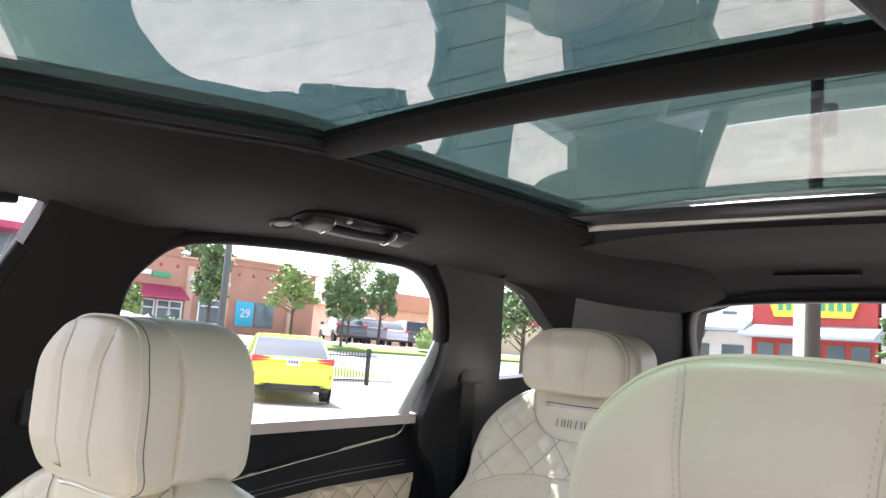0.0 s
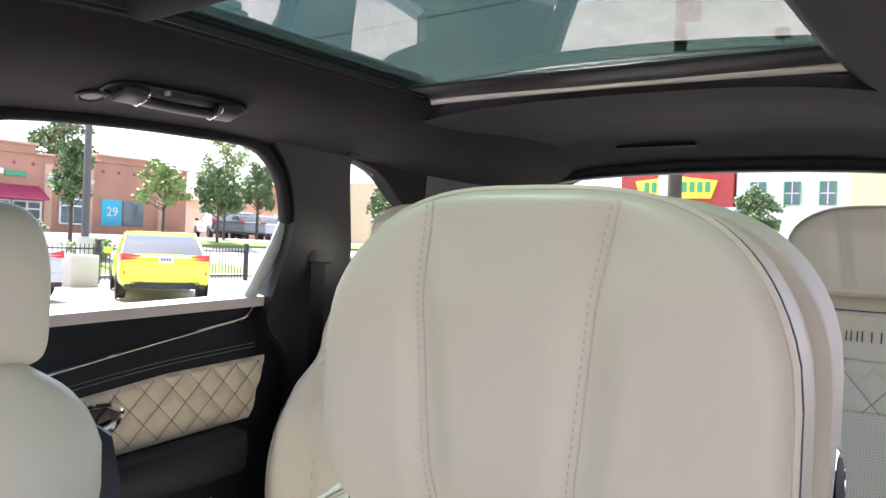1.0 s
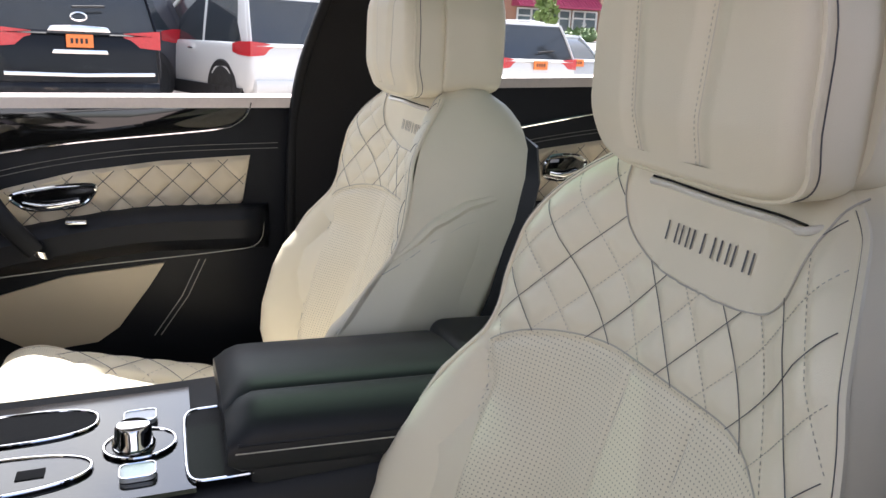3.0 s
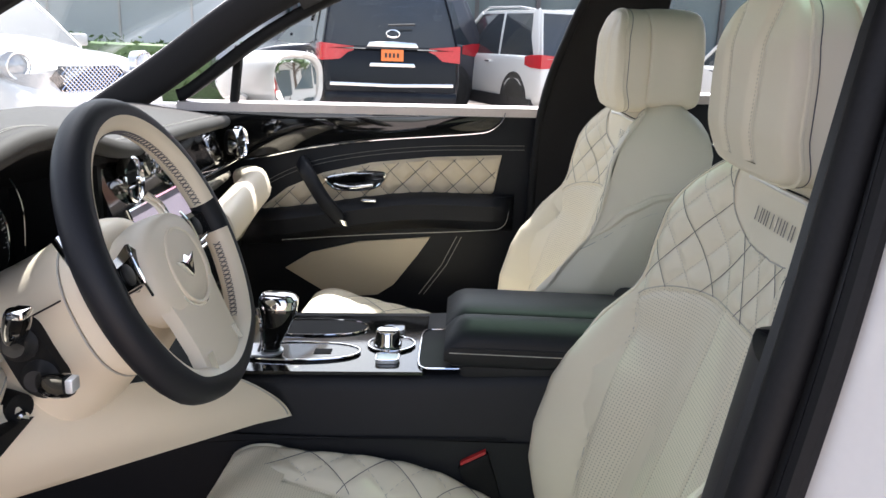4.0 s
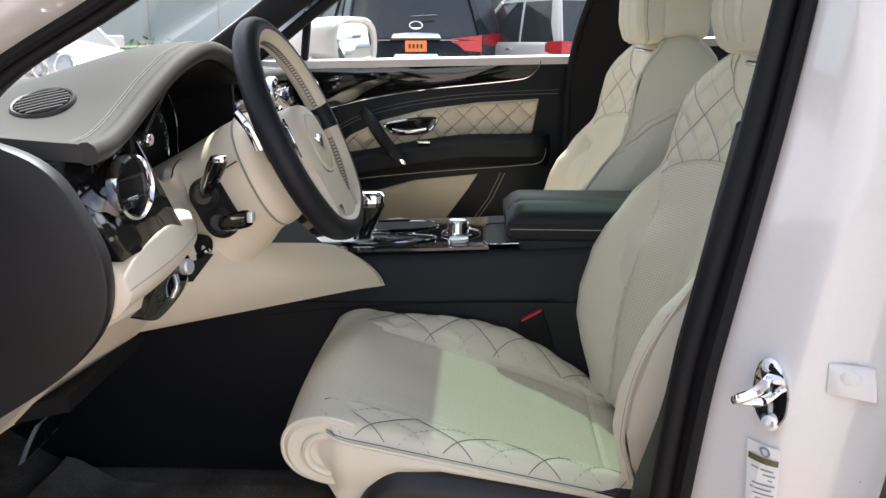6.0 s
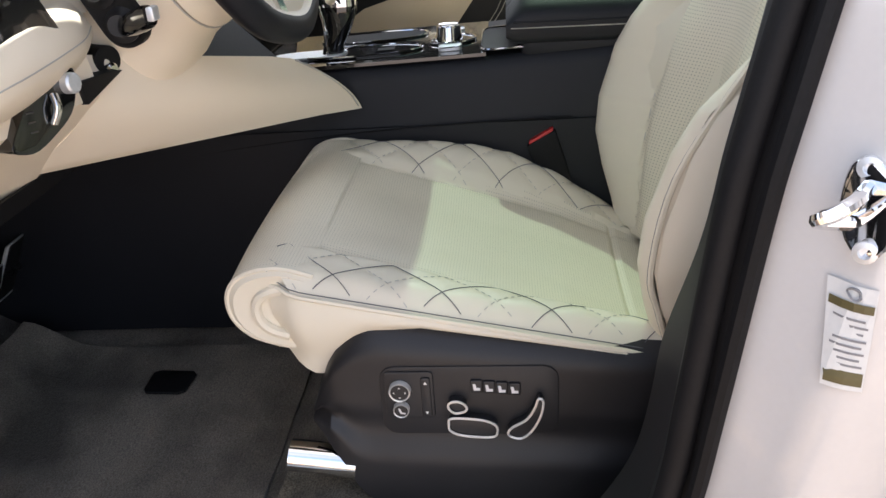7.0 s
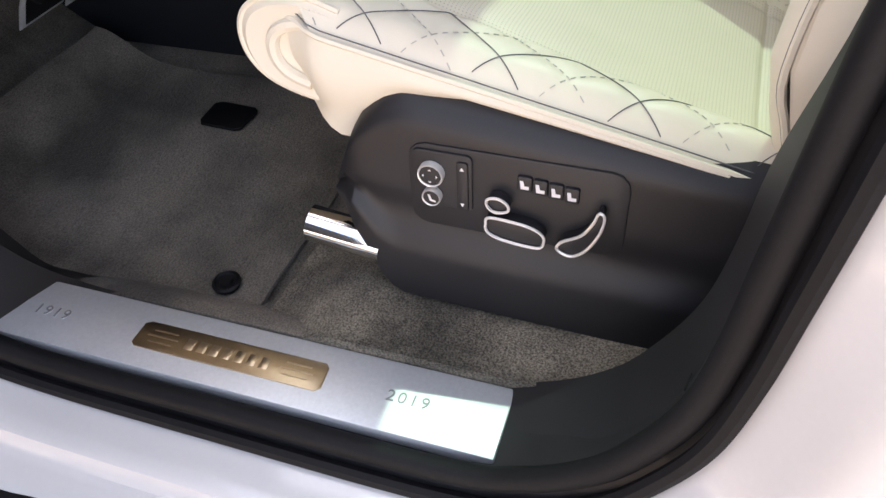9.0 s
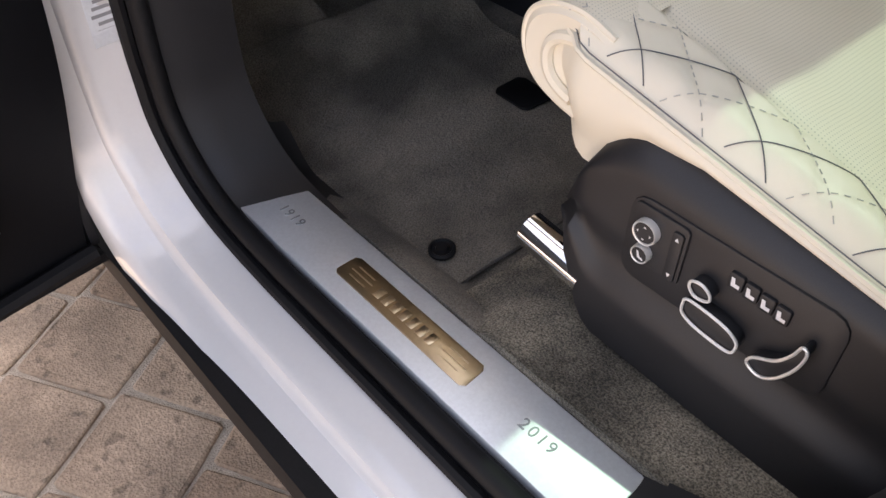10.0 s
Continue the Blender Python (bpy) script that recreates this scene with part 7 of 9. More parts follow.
for x, y, z, w, h in ((0.285, -0.150, 0.610, 0.046, 0.042), (0.175, -0.175, 0.600, 0.026, 0.062)):
    def pad(a, b, lift=0.0, x=x, y=y, z=z):
        return Vector((x + a, y + 0.45 * b + 0.85 * lift, z + 0.9 * b + 0.45 * lift))
    frame_ = [(-w, -h), (w, -h), (w * 1.05, 0), (w * 0.9, h), (-w * 0.9, h), (-w * 1.05, 0)]
    pl = part("pedal", Mesh().rings([[pad(a, b, l) for a, b in frame_] for l in (-0.006, 0.006)]), satin, pedals, "steel-edged pedal", bevel=0.003)
    part("rubber_pad", Mesh().rings([[pad(a * 0.86, b * 0.9, l) for a, b in frame_] for l in (0.004, 0.0095)]), rubber, pl, "black rubber pad", bevel=0.002)
    for k in (-1, 1):
        part("rubber_stud", Mesh().spin(pad(k * w * 0.45, 0, 0.008), (0, 0.85, 0.45), [(0.010, 0), (0.010, 0.003), (0.006, 0.004), (0.005, 0.002), (0.0005, 0.002)], 14), rubber, pl)
    part("pedal_arm", Mesh().tube([(x, y - 0.005, z), (x, y - 0.06, z + 0.09), (x, y - 0.12, z + 0.19)], 0.009, 8), rubber, pedals, "black pedal arm")

# ---- centre console ----
con = thing("centre_console", (0, 0.6, 0.46), "black leather centre console with glossy top and split armrest", "console")
part("body", Mesh().rings([[(-0.145, y, 0.46), (-0.15, y, z - 0.02), (-0.142, y, z), (0.132, y, z), (0.142, y, z - 0.02), (0.140, y, 0.46)] for y, z in ((-0.45, 0.86), (0.20, 0.885), (0.40, 0.900), (0.60, 0.908), (0.66, 0.912), (0.80, 0.922), (1.02, 0.93))]), hide_black, con, "black leather console body", bevel=0.006)
part("side_panel", Mesh().shell(lambda u, v: (0.144 + 0.004 * math.sin(math.pi * v), -0.45 + 1.35 * u, 0.80 + 0.02 * u - (0.34) * v), 8, 6, (0.004, 0, 0)), hide_black, con, "black leather side pad")
part("side_seam", Mesh().tube(spline([(0.1475, 0.12, 0.772), (0.1475, 0.30, 0.795), (0.1475, 0.50, 0.812), (0.1475, 0.75, 0.822)], 6), 0.0016, 5), rubber, con)
part("top_plate", Mesh().shell(lambda u, v: (-0.100 + 0.236 * u, 0.25 + 0.375 * v, 0.896 + 0.016 * v), 4, 8, (0, 0, 0.005)), veneer, con, "glossy black console top")


def oval(cx_, cy, a, b, n=36, power=2.6):
    return [(cx_ + a * math.copysign(abs(math.cos(t)) ** (2 / power), math.cos(t)), cy + b * math.copysign(abs(math.sin(t)) ** (2 / power), math.sin(t))) for t in [2 * math.pi * i / n for i in range(n)]]


def ztop(y):
    return 0.9015 + 0.016 * (y - 0.25) / 0.375


def inlay(pts, name, mat, label, h=0.0015, edge_mat=None, r=0.0016):
    p_ = part(name, Mesh().rings([[(x, y, ztop(y) + 0.0002) for x, y in pts], [(x, y, ztop(y) + h) for x, y in pts]]), mat, con, label, flat=True)
    if edge_mat:
        part("chrome_edge", Mesh().tube([(x, y, ztop(y) + h + 0.0005) for x, y in pts], r, 6, close=True), edge_mat, p_)
    return p_


inlay(oval(-0.040, 0.438, 0.036, 0.088), "cup_holder", rubber, "dark oval cup holder", 0.0008, chrome)
inlay(oval(0.066, 0.430, 0.036, 0.097, power=2.2), "shift_gate", veneer, "oval shift gate", 0.002, chrome)
inlay([(0.058, 0.458), (0.076, 0.458), (0.076, 0.484), (0.058, 0.484)], "shift_window", rubber, "dark shift window", 0.003)
inlay(oval(0.066, 0.350, 0.024, 0.06), "shift_plate", satin, "polished shift plate", 0.004)
inlay(oval(0.034, 0.572, 0.032, 0.036, power=2.0), "knob_base", veneer, "oval knob base", 0.002, chrome)
part("drive_knob", Mesh().spin((0.034, 0.566, ztop(0.566)), (0, 0, 1), [(0.022, 0), (0.022, 0.006), (0.0195, 0.010), (0.0185, 0.022), (0.0165, 0.025), (0.013, 0.024), (0.0005, 0.024)], 32), chrome, con, "knurled chrome drive knob")
for x in (-0.026, 0.095):
    inlay(oval(x, 0.571, 0.014, 0.017, power=5), "console_button", satin, "square satin button", 0.005, chrome, 0.001)
part("tray", Mesh().rings([[(x, y, ztop(y) + 0.0002) for x, y in oval(0.050, 0.655, 0.078, 0.036, power=6)], [(x, y, ztop(y) + 0.0015) for x, y in oval(0.050, 0.655, 0.078, 0.036, power=6)]]), rubber, con, "dark rubber tray")
part("tray_trim", Mesh().tube([(x, y, ztop(y) + 0.002) for x, y in oval(0.050, 0.655, 0.080, 0.038, power=6)], 0.0016, 6, close=True), chrome, con)
lever = part("gear_lever", Mesh().rings([[(0.066 + w * math.copysign(abs(math.cos(t)) ** 0.7, math.cos(t)), y + d * math.copysign(abs(math.sin(t)) ** 0.7, math.sin(t)), z) for t in [2 * math.pi * i / 20 for i in range(20)]] for y, z, w, d in ((0.385, 0.898, 0.013, 0.018), (0.392, 0.925, 0.012, 0.016), (0.400, 0.950, 0.017, 0.022), (0.404, 0.972, 0.021, 0.027), (0.404, 0.990, 0.022, 0.028), (0.402, 0.997, 0.019, 0.024), (0.402, 0.999, 0.012, 0.016))]), veneer, con, "gear lever with chrome cap")
part("lever_cap", Mesh().rings([[(0.066 + w * math.copysign(abs(math.cos(t)) ** 0.7, math.cos(t)), y + d * math.copysign(abs(math.sin(t)) ** 0.7, math.sin(t)), z) for t in [2 * math.pi * i / 20 for i in range(20)]] for y, z, w, d in ((0.404, 0.982, 0.0225, 0.0285), (0.404, 0.994, 0.0230, 0.0290), (0.403, 1.000, 0.019, 0.024), (0.402, 1.001, 0.012, 0.015))]), chrome, lever, "chrome lever cap")
for sg in (-1, 1):
    part("lever_flank", Mesh().tube(spline([(0.066 + sg * 0.013, 0.376, 0.900), (0.066 + sg * 0.014, 0.384, 0.925), (0.066 + sg * 0.020, 0.383, 0.955), (0.066 + sg * 0.0225, 0.378, 0.985)], 5), 0.0028, 6), chrome, lever)


def arm_half(x0, x1, name):
    rings = []
    n = 20
    for j in range(n + 1):
        y = 0.655 + 0.27 * j / n
        k = smooth(0.0, 0.06, j / n) ** 0.5
        ring = []
        for i in range(24):
            t = 2 * math.pi * i / 24
            cx_, hw = (x0 + x1) / 2, (x1 - x0) / 2
            px = cx_ + hw * math.copysign(abs(math.cos(t)) ** 0.45, math.cos(t))
            crown_z = 0.994 - 0.010 * smooth(0.12, 0.0, j / n) - 0.8 * max(0, 0.06 - px) ** 2 - 6.0 * max(0, px - 0.082) ** 2
            zc_, hh = (crown_z + 0.925) / 2, (crown_z - 0.925) / 2
            ring.append((px, y, zc_ + hh * (0.55 + 0.45 * k) * math.copysign(abs(math.sin(t)) ** 0.45, math.sin(t))))
        rings.append(ring)
    return part(name, Mesh().rings(rings), hide_black, con, "black leather armrest lid")


arm_half(-0.105, 0.078, "armrest_lid")
near = arm_half(0.080, 0.140, "armrest_lid")
part("lid_piping", Mesh().tube([(0.1385, 0.665 + 0.026 * i, 0.958) for i in range(11)], 0.0020, 6), hide_black, near)
part("lid_stitch", Mesh().tube([(0.1408, 0.662 + 0.026 * i, 0.950) for i in range(11)], 0.0008, 4), thread_pale, near)
part("armrest_box", Mesh().box(-0.13, 0.133, 0.675, 1.02, 0.90, 0.945), hide_black, con, "black armrest box", bevel=0.012)
part("rear_lid", Mesh().box(-0.105, 0.138, 0.93, 1.06, 0.90, 0.988), hide_black, con, "black rear console pad", bevel=0.02, seg=4)
buckle = thing("belt_buckle", (0.135, 0.70, 0.72), "black seat belt buckle with red button", "seat belt buckle")
part("body", Mesh().rings([[(0.148 + 0.011 * a, 0.703 + dy + 0.021 * b, z + 0.012 * k * b) for a, b in ((-1, -1), (1, -1), (1, 1), (-1, 1))] for z, dy, k in ((0.66, 0.04, 0), (0.75, 0.016, 0.4), (0.785, 0.002, 1.0), (0.793, 0.0, 1.0))]), rubber, buckle, bevel=0.003)
part("button", Mesh().rings([[(0.148 + 0.0085 * a, 0.703 + 0.018 * b, z + 0.0103 * b) for a, b in ((-1, -1), (1, -1), (1, 1), (-1, 1))] for z in (0.789, 0.798)]), red_button, buckle, "red release button", bevel=0.002)
# windscreen and bonnet edge
part("windscreen", Mesh().shell(lambda u, v: ((2 * u - 1) * (0.72 - 0.12 * v), -0.46 + 0.738 * v + 0.10 * (2 * u - 1) ** 2 * (1 - v), 1.175 + 0.356 * v ** 0.92), 12, 8, (0, 0, 0.005)), side_glass, shell, "clear windscreen")
part("bonnet", Mesh().shell(lambda u, v: ((2 * u - 1) * 0.88, -0.52 - 1.30 * v, 1.13 - 0.16 * v * v - 0.10 * abs(2 * u - 1) ** 3), 12, 10, (0, 0, -0.02)), car_white, shell, "white bonnet")


# ---- outside: ground ----
def paving(name, colour, joint, scale):
    """Flags laid in staggered rows, turned a little to the car."""
    m, n, l, b = material(name)
    tc, mp, br = n.new("ShaderNodeTexCoord"), n.new("ShaderNodeMapping"), n.new("ShaderNodeTexBrick")
    mp.inputs["Rotation"].default_value = (0, 0, radians(-31))
    l.new(tc.outputs["Object"], mp.inputs["Vector"]), l.new(mp.outputs[0], br.inputs["Vector"])
    br.inputs["Color1"].default_value, br.inputs["Color2"].default_value = (*colour, 1), (*[c * 0.82 for c in colour], 1)
    br.inputs["Mortar"].default_value = (*joint, 1)
    br.inputs["Scale"].default_value, br.inputs["Mortar Size"].default_value = scale, 0.012
    br.inputs["Brick Width"].default_value, br.inputs["Row Height"].default_value = 0.8, 1.0
    no = n.new("ShaderNodeTexNoise")
    no.inputs["Scale"].default_value, no.inputs["Detail"].default_value = 1.3, 6
    l.new(tc.outputs["Object"], no.inputs["Vector"])
    mr = n.new("ShaderNodeMapRange")
    mr.inputs["To Min"].default_value, mr.inputs["To Max"].default_value = 0.75, 1.15
    l.new(no.outputs["Fac"], mr.inputs["Value"])
    mx = n.new("ShaderNodeMix")
    mx.data_type, mx.blend_type = "RGBA", "MULTIPLY"
    mx.inputs["Factor"].default_value = 1
    l.new(br.outputs["Color"], mx.inputs["A"]), l.new(mr.outputs[0], mx.inputs["B"])
    l.new(mx.outputs["Result"], b.inputs["Base Color"])
    b.inputs["Roughness"].default_value = 0.9
    return m


flag_ground = paving("pink_grey_paving", (0.40, 0.34, 0.30), (0.20, 0.17, 0.15), 5.0)


def rise(x, y):
    """The lot lies level and climbs gently to the far street."""
    return 1.35 * smooth(19, 33, -x) + 1.0 * smooth(26, 42, y) * smooth(-19, -10, x)


part("ground", Mesh().sheet(lambda u, v: (lambda x, y: (x, y, rise(x, y) - 0.042))(-400 * (1 - 2 * u) if abs(2 * u - 1) > 0.2 else -80 + 160 * (u - 0.4) / 0.2, -400 * (1 - 2 * v) if abs(2 * v - 1) > 0.2 else -80 + 160 * (v - 0.4) / 0.2), 200, 200), flag_ground, None, "sunlit pinkish grey paved ground", category="ground", kind="structure")
asphalt = shade("pale_asphalt", (0.30, 0.29, 0.28), 0.9, var=0.2, scale=1.5, grain=60, bump=0.2)
grass_mat = shade("lawn", (0.16, 0.24, 0.05), 0.95, var=0.4, scale=3, grain=80, bump=0.5, depth=0.02)
concrete = shade("pale_concrete", (0.55, 0.53, 0.50), 0.85, var=0.1, scale=2, grain=60, bump=0.2)


def strip(name, x0, x1, y0, y1, h, mat, label, cat, kind="structure"):
    n = 16
    return part(name, Mesh().shell(lambda u, v: (x0 + (x1 - x0) * u, y0 + (y1 - y0) * v, rise(x0 + (x1 - x0) * u, y0 + (y1 - y0) * v) + h), n, n, (0, 0, -0.16)), mat, None, label, category=cat, kind=kind)


strip("street", -33.0, -23.5, -40, 70, -0.02, asphalt, "pale sunlit asphalt street", "road")
strip("lawn", -23.5, -21.0, -30, 21, 0.09, grass_mat, "green grass verge beside the fence", "lawn")
strip("far_lawn", -29.5, -28.0, 21, 44, 0.09, grass_mat, "grass island between street and car park", "lawn")
strip("kerb", -21.0, -20.8, -30, 21, 0.10, concrete, "pale concrete kerb", "kerb")

# ---- vehicles ----
tyre_mat = shade("tyre_rubber", (0.02, 0.02, 0.02), 0.8)
rim_mat = shade("alloy_rim", (0.55, 0.55, 0.56), 0.3, 0.9, bump=0)
car_glass = shade("dark_car_glass", (0.03, 0.035, 0.04), 0.05, var=0.1, bump=0, coat=0.5)
red_lens = shade("red_lamp_lens", (0.50, 0.02, 0.03), 0.15, var=0.2, scale=30, bump=0, coat=0.5)
clear_lens = shade("clear_lamp_lens", (0.55, 0.57, 0.60), 0.1, 0.4, var=0.2, scale=60, bump=0)
black_plastic = shade("black_plastic", (0.02, 0.02, 0.022), 0.6)
orange_plate = shade("orange_plate", (0.85, 0.22, 0.05), 0.5, bump=0)
paints = {k: shade(k + "_car_paint", c, 0.25, var=0.03, bump=0, coat=0.7) for k, c in (("white", (0.66, 0.66, 0.65)), ("black", (0.008, 0.009, 0.014)), ("yellow", (0.62, 0.80, 0.02)), ("silver", (0.45, 0.47, 0.50)), ("grey", (0.22, 0.23, 0.25)), ("dark", (0.05, 0.05, 0.06)), ("pale_blue", (0.45, 0.62, 0.70)))}


paints["black"] = shade("deep_black_car_paint", (0.005, 0.006, 0.010), 0.16, var=0.03, bump=0, coat=0.05, spec=0.2)


def vehicle(label, rear, heading, L, Wd, H, paint, suv=True, plate=None, lamp=1, group="", rim_dark=False, lift=0.0):
    """A parked car: rear is the middle of its tail on the ground, heading the way it points."""
    h = Vector((heading[0], heading[1], 0)).normalized()
    lf = Vector((-h.y, h.x, 0))
    o = Vector((rear[0], rear[1], lift))
    root = thing("parked_car", o, label, "car", group=group)
    hw = Wd / 2
    belt = H * (0.60 if suv else 0.64)
    bonnet = H * (0.58 if suv else 0.60)

    def C(u, w, z):
        return o + h * u + lf * w + Vector((0, 0, z))

    cl = 0.22
    secs = [(0.0, 0.86, 0.45, 0.52), (0.05, 0.93, 0.36, belt * 0.93), (0.16, 0.97, 0.30, belt), (0.5, 1.0, 0.26, belt * 1.01), (L * 0.3, 1.0, cl, belt), (L * 0.5, 1.0, cl, belt * 0.985), (L * 0.72, 1.0, cl, bonnet * 1.0), (L * 0.86, 0.985, cl, bonnet * 0.95), (L * 0.95, 0.93, 0.25, bonnet * 0.84), (L * 0.99, 0.84, 0.30, bonnet * 0.70), (L, 0.78, 0.36, bonnet * 0.58)]
    rings = []
    for u, k, zl, zt in secs:
        w = hw * k
        half = [(w * 0.86, zl), (w * 0.97, zl + 0.10), (w, zl + (zt - zl) * 0.45), (w * 0.985, zl + (zt - zl) * 0.72), (w * 0.95, zt - 0.03), (w * 0.88, zt)]
        rings.append([C(u, a, z) for a, z in half] + [C(u, -a, z) for a, z in reversed(half)])
    fine = [spline([Vector((r[i].x, r[i].y, r[i].z)) for r in rings], 3) for i in range(len(rings[0]))]
    fine = [[line_[j] for line_ in fine] for j in range(len(fine[0]))]
    fine = [spline(r[:6], 3) + spline(r[6:], 3) for r in fine]
    part("body", Mesh().rings(fine), paint, root, "", bevel=0.0)
    # greenhouse
    if suv:
        b0, b1, t0, t1 = 0.08, L * 0.73, 0.42, L * 0.53
    else:
        b0, b1, t0, t1 = L * 0.10, L * 0.70, L * 0.28, L * 0.50
    zt = H - 0.05

    def ring(z, k):
        a, b = b0 + (t0 - b0) * k, b1 + (t1 - b1) * k
        w0, w1 = hw * (0.92 - 0.16 * k), hw * (0.90 - 0.16 * k)
        return [C(a, -w0, z), C(a + 0.12, -w0 - 0.01, z), C(b, -w1, z), C(b, w1, z), C(a + 0.12, w0 + 0.01, z), C(a, w0, z)]
    part("windows", Mesh().rings([ring(belt - 0.04, 0), ring(belt + (zt - belt) * 0.5, 0.47), ring(zt, 0.95)]), car_glass, root, "dark car windows", bevel=0.0)
    part("roof", Mesh().rings([ring(zt - 0.015, 0.93), ring(zt + 0.03, 0.97), [p.lerp(C((t0 + t1) / 2, 0, zt + 0.05), 0.25) + Vector((0, 0, 0.018)) for p in ring(zt + 0.03, 1.0)]]), paint, root, "painted roof")
    for sg in (-1, 1):
        for a0, a1, wd in ((b0 + 0.02, t0 + 0.0, 0.11), (b1 - 0.03, t1 - 0.02, 0.07), (L * 0.32, L * 0.34, 0.06)) + (((0.30, 0.60, 0.34),) if suv else ()):
            part("pillar", beam([C(a0, sg * hw * 0.915, belt - 0.05), C((a0 + a1) / 2, sg * hw * 0.845, (belt + zt) / 2), C(a1, sg * hw * 0.765, zt)], wd, 0.03, lf), paint, root)
        for k in (0.175, 0.815):
            wh = part("wheel", Mesh().spin(C(L * k, sg * (hw - 0.20), H * 0.205), lf * sg, [(0.10, 0.0), (H * 0.205, 0.0), (H * 0.205, 0.19), (H * 0.185, 0.212), (H * 0.15, 0.205)], 28), tyre_mat, root, "black tyre")
            part("rim", Mesh().spin(C(L * k, sg * (hw - 0.01), H * 0.205), lf * sg, [(H * 0.15, -0.03), (H * 0.145, 0.0), (H * 0.05, 0.012), (0.001, 0.014)], 24), black_plastic if rim_dark else rim_mat, wh, "alloy rim")
            for q in range(5):
                t = 2 * math.pi * q / 5
                d = h * math.cos(t) + Vector((0, 0, 1)) * math.sin(t)
                part("spoke_gap", beam([C(L * k, sg * (hw + 0.008), H * 0.205) + d * H * 0.06, C(L * k, sg * (hw + 0.002), H * 0.205) + d * H * 0.135], H * 0.05, 0.012, lf), tyre_mat, wh)
            part("wheel_arch", Mesh().spin(C(L * k, sg * (hw - 0.06), H * 0.215), lf * sg, [(H * 0.20, 0.0), (H * 0.245, 0.055), (H * 0.235, 0.067), (H * 0.20, 0.06)], 28), black_plastic if suv else tyre_mat, root)
        z0, z1 = (H * 0.50, H * 0.62) if suv else (H * 0.58, H * 0.68)
        lw = 0.36 * lamp
        lampm = Mesh().rings([[C(u, sg * w, z) for z in (z0 + dz, z1 - dz)] + [C(u + 0.10, sg * (w - 0.01), z) for z in (z1 - dz, z0 + dz)] for u, w, dz in ((0.06, hw - 0.08 - lw, 0.04), (0.025, hw - 0.20, 0.012), (0.045, hw * 0.945, 0.0), (0.22, hw * 0.985, 0.01), (0.42, hw * 0.985, 0.045))])
        part("tail_lamp", lampm, red_lens, root, "red tail lamp")
        part("reflector", Mesh().rings([[C(0.02, sg * w, z) for z in (0.50, 0.55)] + [C(0.06, sg * w, z) for z in (0.55, 0.50)] for w in (hw * 0.62, hw * 0.86)]), red_lens, root, "red reflector")
        part("headlamp", Mesh().rings([[C(L - d, sg * w, z) for z in (bonnet * 0.68, bonnet * 0.84)] + [C(L - d - 0.15, sg * w, z) for z in (bonnet * 0.84, bonnet * 0.68)] for d, w in ((0.04, hw * 0.45), (0.10, hw * 0.70), (0.30, hw * 0.94))]), clear_lens, root, "clear headlamp")
        part("door_mirror", Mesh().rings([[C(L * 0.66 + du, sg * (hw + w), belt + 0.04 + z) for du, z in ((0, -0.07), (0.10, -0.06), (0.10, 0.07), (0, 0.08))] for w in (0.0, 0.20)]), paint, root, "door mirror", bevel=0.02)
        for q in (0.36, 0.56):
            part("door_handle", beam([C(L * q, sg * (hw + 0.005), belt * 0.88), C(L * q + 0.16, sg * (hw + 0.005), belt * 0.88)], 0.03, 0.03, lf), chrome if suv else paint, root, "door handle")
        if suv:
            part("roof_rail", beam([C(0.75, sg * hw * 0.68, H + 0.0), C(1.2, sg * hw * 0.70, H + 0.045), C(L * 0.5, sg * hw * 0.70, H + 0.045), C(L * 0.55, sg * hw * 0.68, H - 0.01)], 0.035, 0.03, (0, 0, 1)), rim_mat, root, "silver roof rail")
    part("bumper", Mesh().rings([[C(u, w, z) for u, z in ((-0.045, 0.40), (-0.055, 0.50), (-0.03, 0.56), (0.10, 0.56), (0.10, 0.34), (-0.02, 0.34))] for w in (-hw * 0.90, -hw * 0.5, 0, hw * 0.5, hw * 0.90)]), paint, root, "rear bumper", bevel=0.02)
    part("lower_valance", Mesh().rings([[C(u, w, z) for u, z in ((-0.02, 0.26), (-0.03, 0.38), (0.2, 0.38), (0.3, 0.24))] for w in (-hw * 0.86, hw * 0.86)]), black_plastic, root, "black lower valance", bevel=0.01)
    part("rear_screen_frame", Mesh().rings([[C(0.08 + 0.02, w, belt + 0.01) for w in (-hw * 0.80, hw * 0.80)] + [C(0.02, w, belt - 0.03) for w in (hw * 0.84, -hw * 0.84)]] + [[C(0.14, w, belt + 0.02) for w in (-hw * 0.80, hw * 0.80)] + [C(0.10, w, belt - 0.05) for w in (hw * 0.84, -hw * 0.84)]]), paint, root)
    zp = H * (0.545 if suv else 0.60)
    if plate:
        part("number_plate", Mesh().rings([[C(u, w, z) for w, z in ((-0.152, zp - 0.076), (0.152, zp - 0.076), (0.152, zp + 0.076), (-0.152, zp + 0.076))] for u in (0.02, -0.004)]), plate, root, "rear number plate")
        for k in range(4):
            part("plate_bar", Mesh().rings([[C(u, -0.09 + 0.055 * k + w, zp - 0.03 + z) for w, z in ((0, 0), (0.03, 0), (0.03, 0.06), (0, 0.06))] for u in (-0.003, -0.008)]), black_plastic, root, flat=True)
    return root, C, hw


